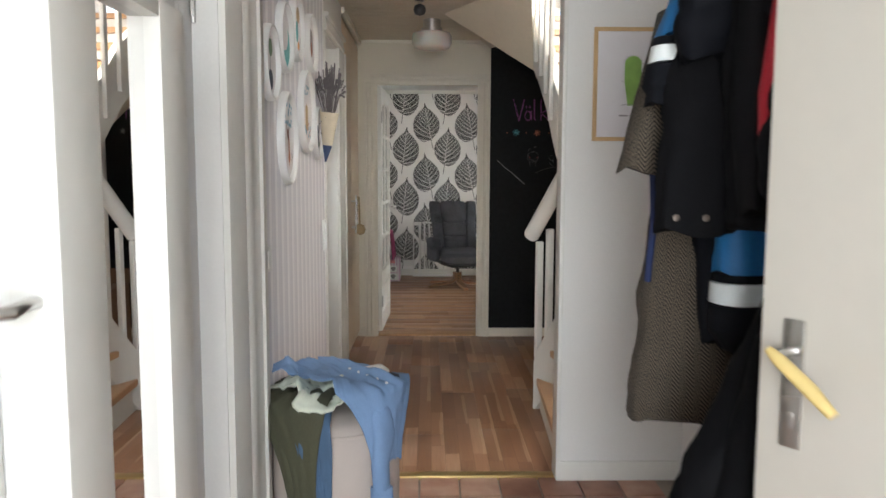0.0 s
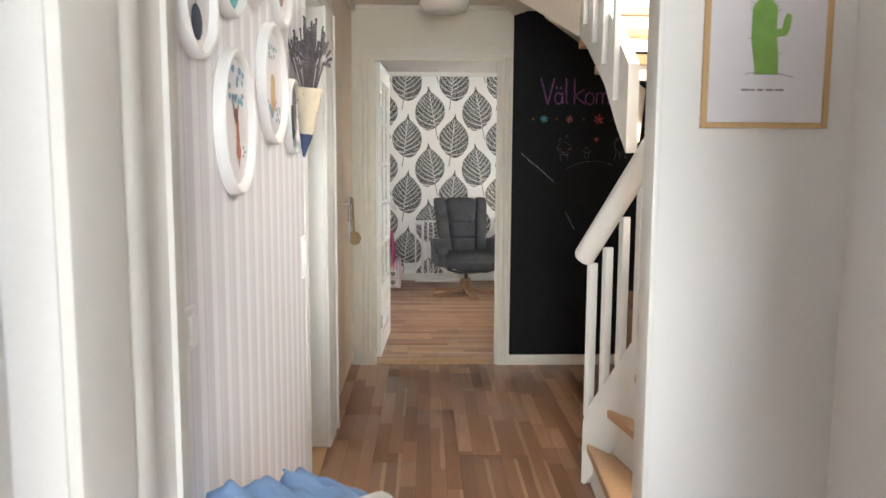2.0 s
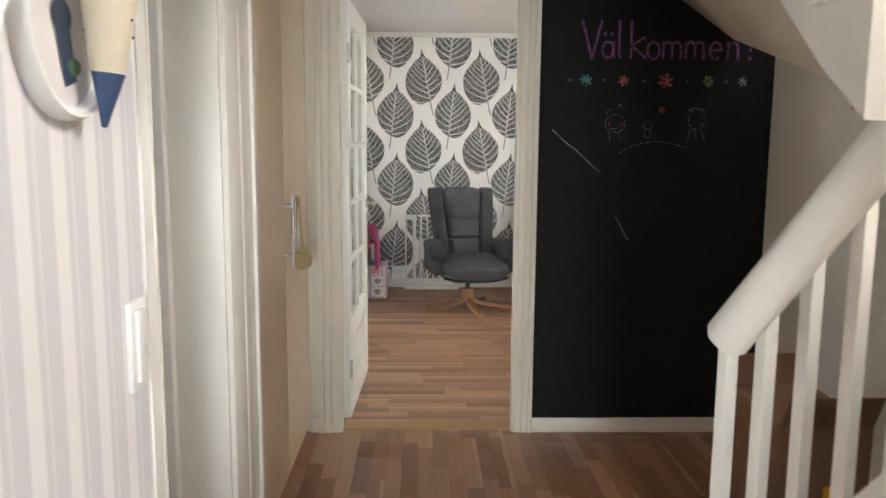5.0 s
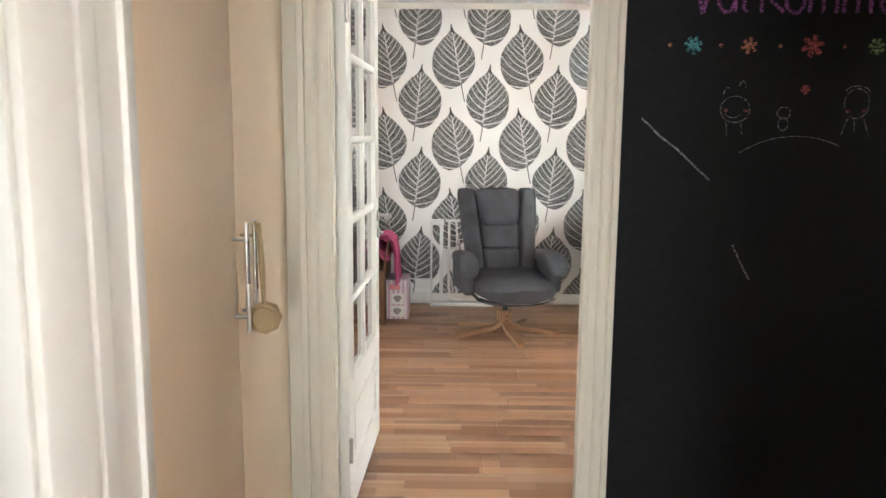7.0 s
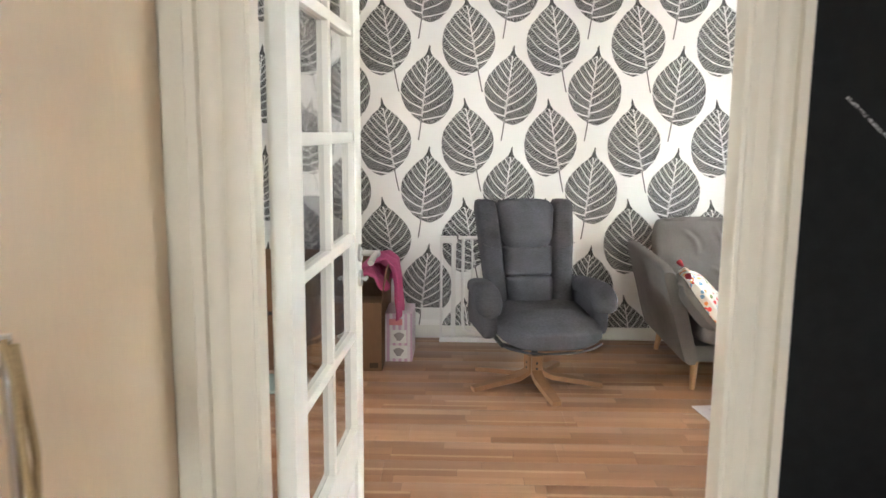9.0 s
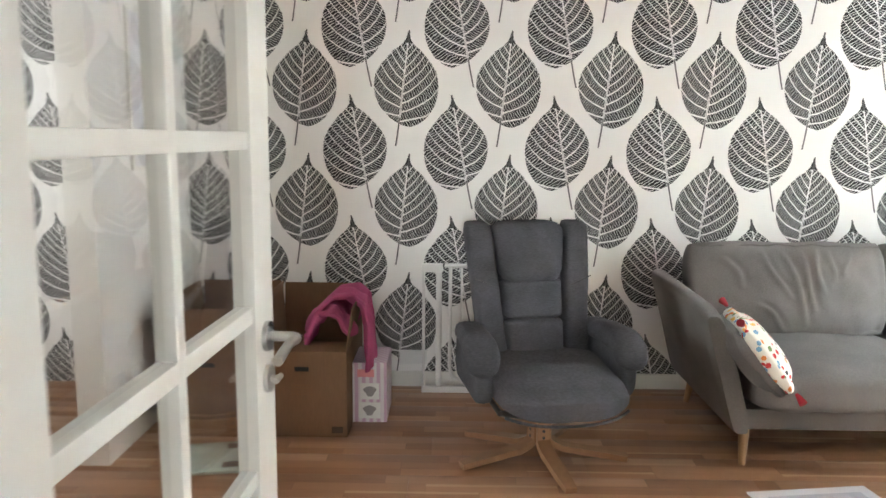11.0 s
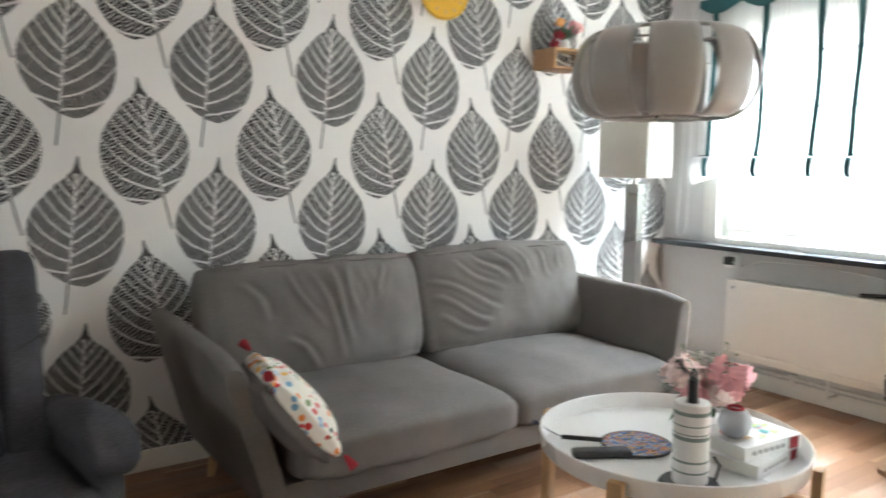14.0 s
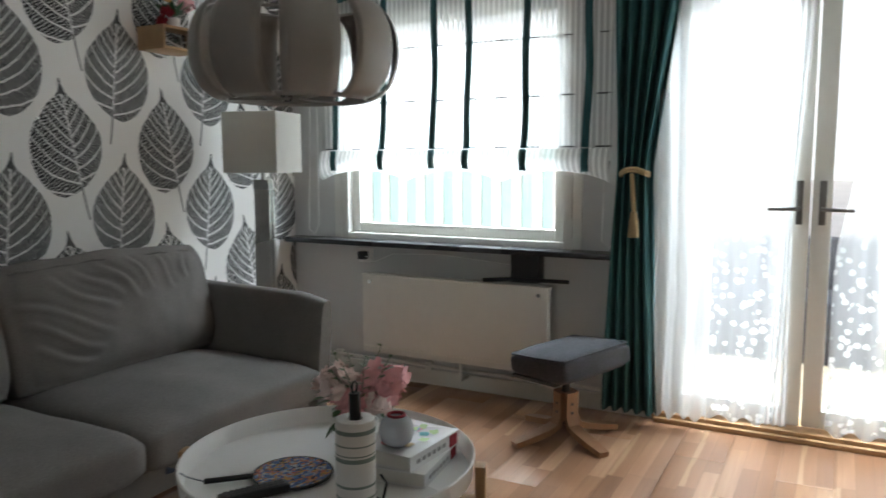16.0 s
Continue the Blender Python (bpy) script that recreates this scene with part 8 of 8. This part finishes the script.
# ---- dining area seen through the glazed door ----
dt = thing("dining_table", -1.5, 8.7, 0, "white dining table by the far wall", "table")
bm = bmesh.new(); box(bm, -0.45, 0.45, -0.7, 0.7, 0.71, 0.74, 0.006)
part("tabletop", bm, PAINT_WHITE, dt)
for x in (-0.38, 0.38):
    for y in (-0.62, 0.62):
        bm = bmesh.new(); box(bm, x - 0.03, x + 0.03, y - 0.03, y + 0.03, 0, 0.71, 0.004)
        part("leg", bm, PAINT_WHITE, dt)
cb = thing("sideboard", -2.55, 9.2, 0, "white sideboard against the far wall", "sideboard")
bm = bmesh.new(); box(bm, -0.2, 0.2, -0.6, 0.6, 0.08, 0.80, 0.006)
part("body", bm, PAINT_WHITE, cb)
for k in range(3):
    bm = bmesh.new(); box(bm, 0.2, 0.216, -0.59 + k * 0.395, -0.205 + k * 0.395, 0.10, 0.78, 0.003)
    d = part("cabinet_door", bm, DOOR_WHITE, cb)
    bm = bmesh.new(); tube(bm, [(0.216, -0.4 + k * 0.395, 0.6), (0.24, -0.4 + k * 0.395, 0.6)], 0.01, 10)
    part("knob", bm, STEEL, d)
tp = thing("teal_picture", -2.79, 9.0, 1.25, "large teal picture on the far wall", "picture")
bm = bmesh.new(); box(bm, 0, 0.02, -0.45, 0.45, 0, 0.75, 0.004)
part("canvas", bm, simple("teal_canvas", (0.10, 0.36, 0.36), 0.7, scale=6, vary=0.4), tp)

# ---- outside ----
struct("ground", [(5.60, 400, -200, 200, -0.5, -0.18)], simple("pale_gravel", (0.52, 0.50, 0.47), 0.95, scale=40, vary=0.2), "pale ground outside the house")
struct("ground_front", [(-200, 5.60, -200, -0.76, -0.5, -0.18)], simple("paving_stone", (0.38, 0.37, 0.35), 0.95, scale=40, vary=0.2), "paved ground before the front door")
DECKM = simple("weathered_deck_wood", (0.42, 0.33, 0.22), 0.8, scale=30, vary=0.2)
dk = thing("patio_deck", 5.62, 7.4, -0.17, "weathered wooden patio deck", "deck", kind="structure")
for k in range(22):
    bm = bmesh.new(); box(bm, k * 0.125, k * 0.125 + 0.117, -2.2, 2.6, 0.0, 0.12, 0.003)
    part("deck_board", bm, DECKM, dk)
fc = thing("corrugated_fence", 9.5, 9.6, -0.18, "turquoise and white striped fence outside the window", "fence")
TURQ = simple("turquoise_fence_paint", (0.50, 0.80, 0.76), 0.6, scale=30, vary=0.08)
for k in range(44):
    bm = bmesh.new(); box(bm, 0.02 * (k % 2), 0.05 + 0.02 * (k % 2), -1.4 + k * 0.12, -1.4 + k * 0.12 + 0.115, 0, 1.95, 0.004)
    part("fence_board", bm, TURQ if k % 2 else PAINT_WHITE, fc)
ox = thing("patio_sofa", 7.3, 7.75, -0.05, "dark rattan garden sofa on the deck", "garden sofa")
RATTAN = simple("dark_rattan", (0.035, 0.035, 0.04), 0.8, scale=90, vary=0.3, bump=0.5)
for nm, b in (("seat", (-0.3, 0.4, -0.7, 0.5, 0, 0.40)), ("backrest", (0.25, 0.4, -0.7, 0.5, 0.40, 0.75)), ("armrest", (-0.3, 0.25, 0.38, 0.5, 0.40, 0.58)), ("armrest", (-0.3, 0.25, -0.7, -0.58, 0.40, 0.58))):
    bm = bmesh.new(); box(bm, *b, bevel=0.02)
    part(nm, bm, RATTAN, ox)
# Plain wall that glows, added so the view outside burns out to white.
BACKDROP_GLOW = bpy.data.materials.new("glowing_backdrop")
BACKDROP_GLOW.use_nodes = True
hz = BACKDROP_GLOW.node_tree
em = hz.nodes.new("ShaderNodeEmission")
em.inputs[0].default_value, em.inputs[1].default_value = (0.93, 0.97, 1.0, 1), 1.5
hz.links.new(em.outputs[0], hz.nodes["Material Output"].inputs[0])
struct("backdrop", [(60.0, 60.2, -60, 80, -0.18, 30)], BACKDROP_GLOW, "glowing plane added for the bright distance beyond the garden")
# ---- floor pieces ----
TILE = Paint("terracotta_tile", (0.44, 0.24, 0.17), 0.45)
oi = TILE.t.nodes.new("ShaderNodeObjectInfo")
tn = TILE.noise(9.0, 5.0, TILE.vec(*TILE.place()))
TILE.col(TILE.ramp(Sock(TILE.t, oi.outputs["Random"]) * 0.4 + tn * 0.6, [(0.25, (0.28, 0.13, 0.09)), (0.5, (0.44, 0.23, 0.16)), (0.75, (0.58, 0.38, 0.28))]))
TILE.bump(tn, 0.25, 0.002)
bm = bmesh.new(); box(bm, -0.0815, 0.0815, -0.0915, 0.0915, -0.012, 0.0, 0.002)
tile_mesh = finish("tile", bm, TILE.m, 35)
for i in range(11):
    for j in range(23):
        x, y = 0.68 + i * 0.171, 3.55 - j * 0.192
        if x + 0.08 > 2.42 or x - 0.08 < 0.60:
            continue
        ob = new("tile", tile_mesh)
        ob.parent = floor_v
        ob.location = (x, y, 0)


def boards(parent, x0, x1, y0, y1, along, material, length=1.38, width=0.1995):
    """Floor boards laid end to end in staggered rows."""
    meshes = {}
    a0, a1, b0, b1 = (x0, x1, y0, y1) if along == 0 else (y0, y1, x0, x1)
    n = int(math.ceil((b1 - b0) / width))
    for k in range(n):
        c0, c1 = b0 + k * width, min(b1, b0 + (k + 1) * width)
        s = a0 - (k * 0.47 % 1.0) * length
        while s < a1:
            e0, e1 = max(a0, s), min(a1, s + length)
            s += length
            if e1 - e0 < 0.02:
                continue
            key = (round(e1 - e0, 3), round(c1 - c0, 3))
            if key not in meshes:
                bm = bmesh.new()
                lx, ly = (key if along == 0 else key[::-1])
                box(bm, 0, lx - 0.0008, 0, ly - 0.0008, -0.0115, 0.0, 0.0006)
                meshes[key] = finish("floor_board", bm, material, 35)
            ob = new("floor_board", meshes[key])
            ob.parent = parent
            ob.location = (e0, c0, 0) if along == 0 else (c0, e0, 0)


boards(floor_h, -1.2, 2.86, 3.70, 6.53, 1, FLOOR_HALL)
boards(floor_l, -2.8, 5.42, 6.66, 10.17, 0, FLOOR_LIVING)
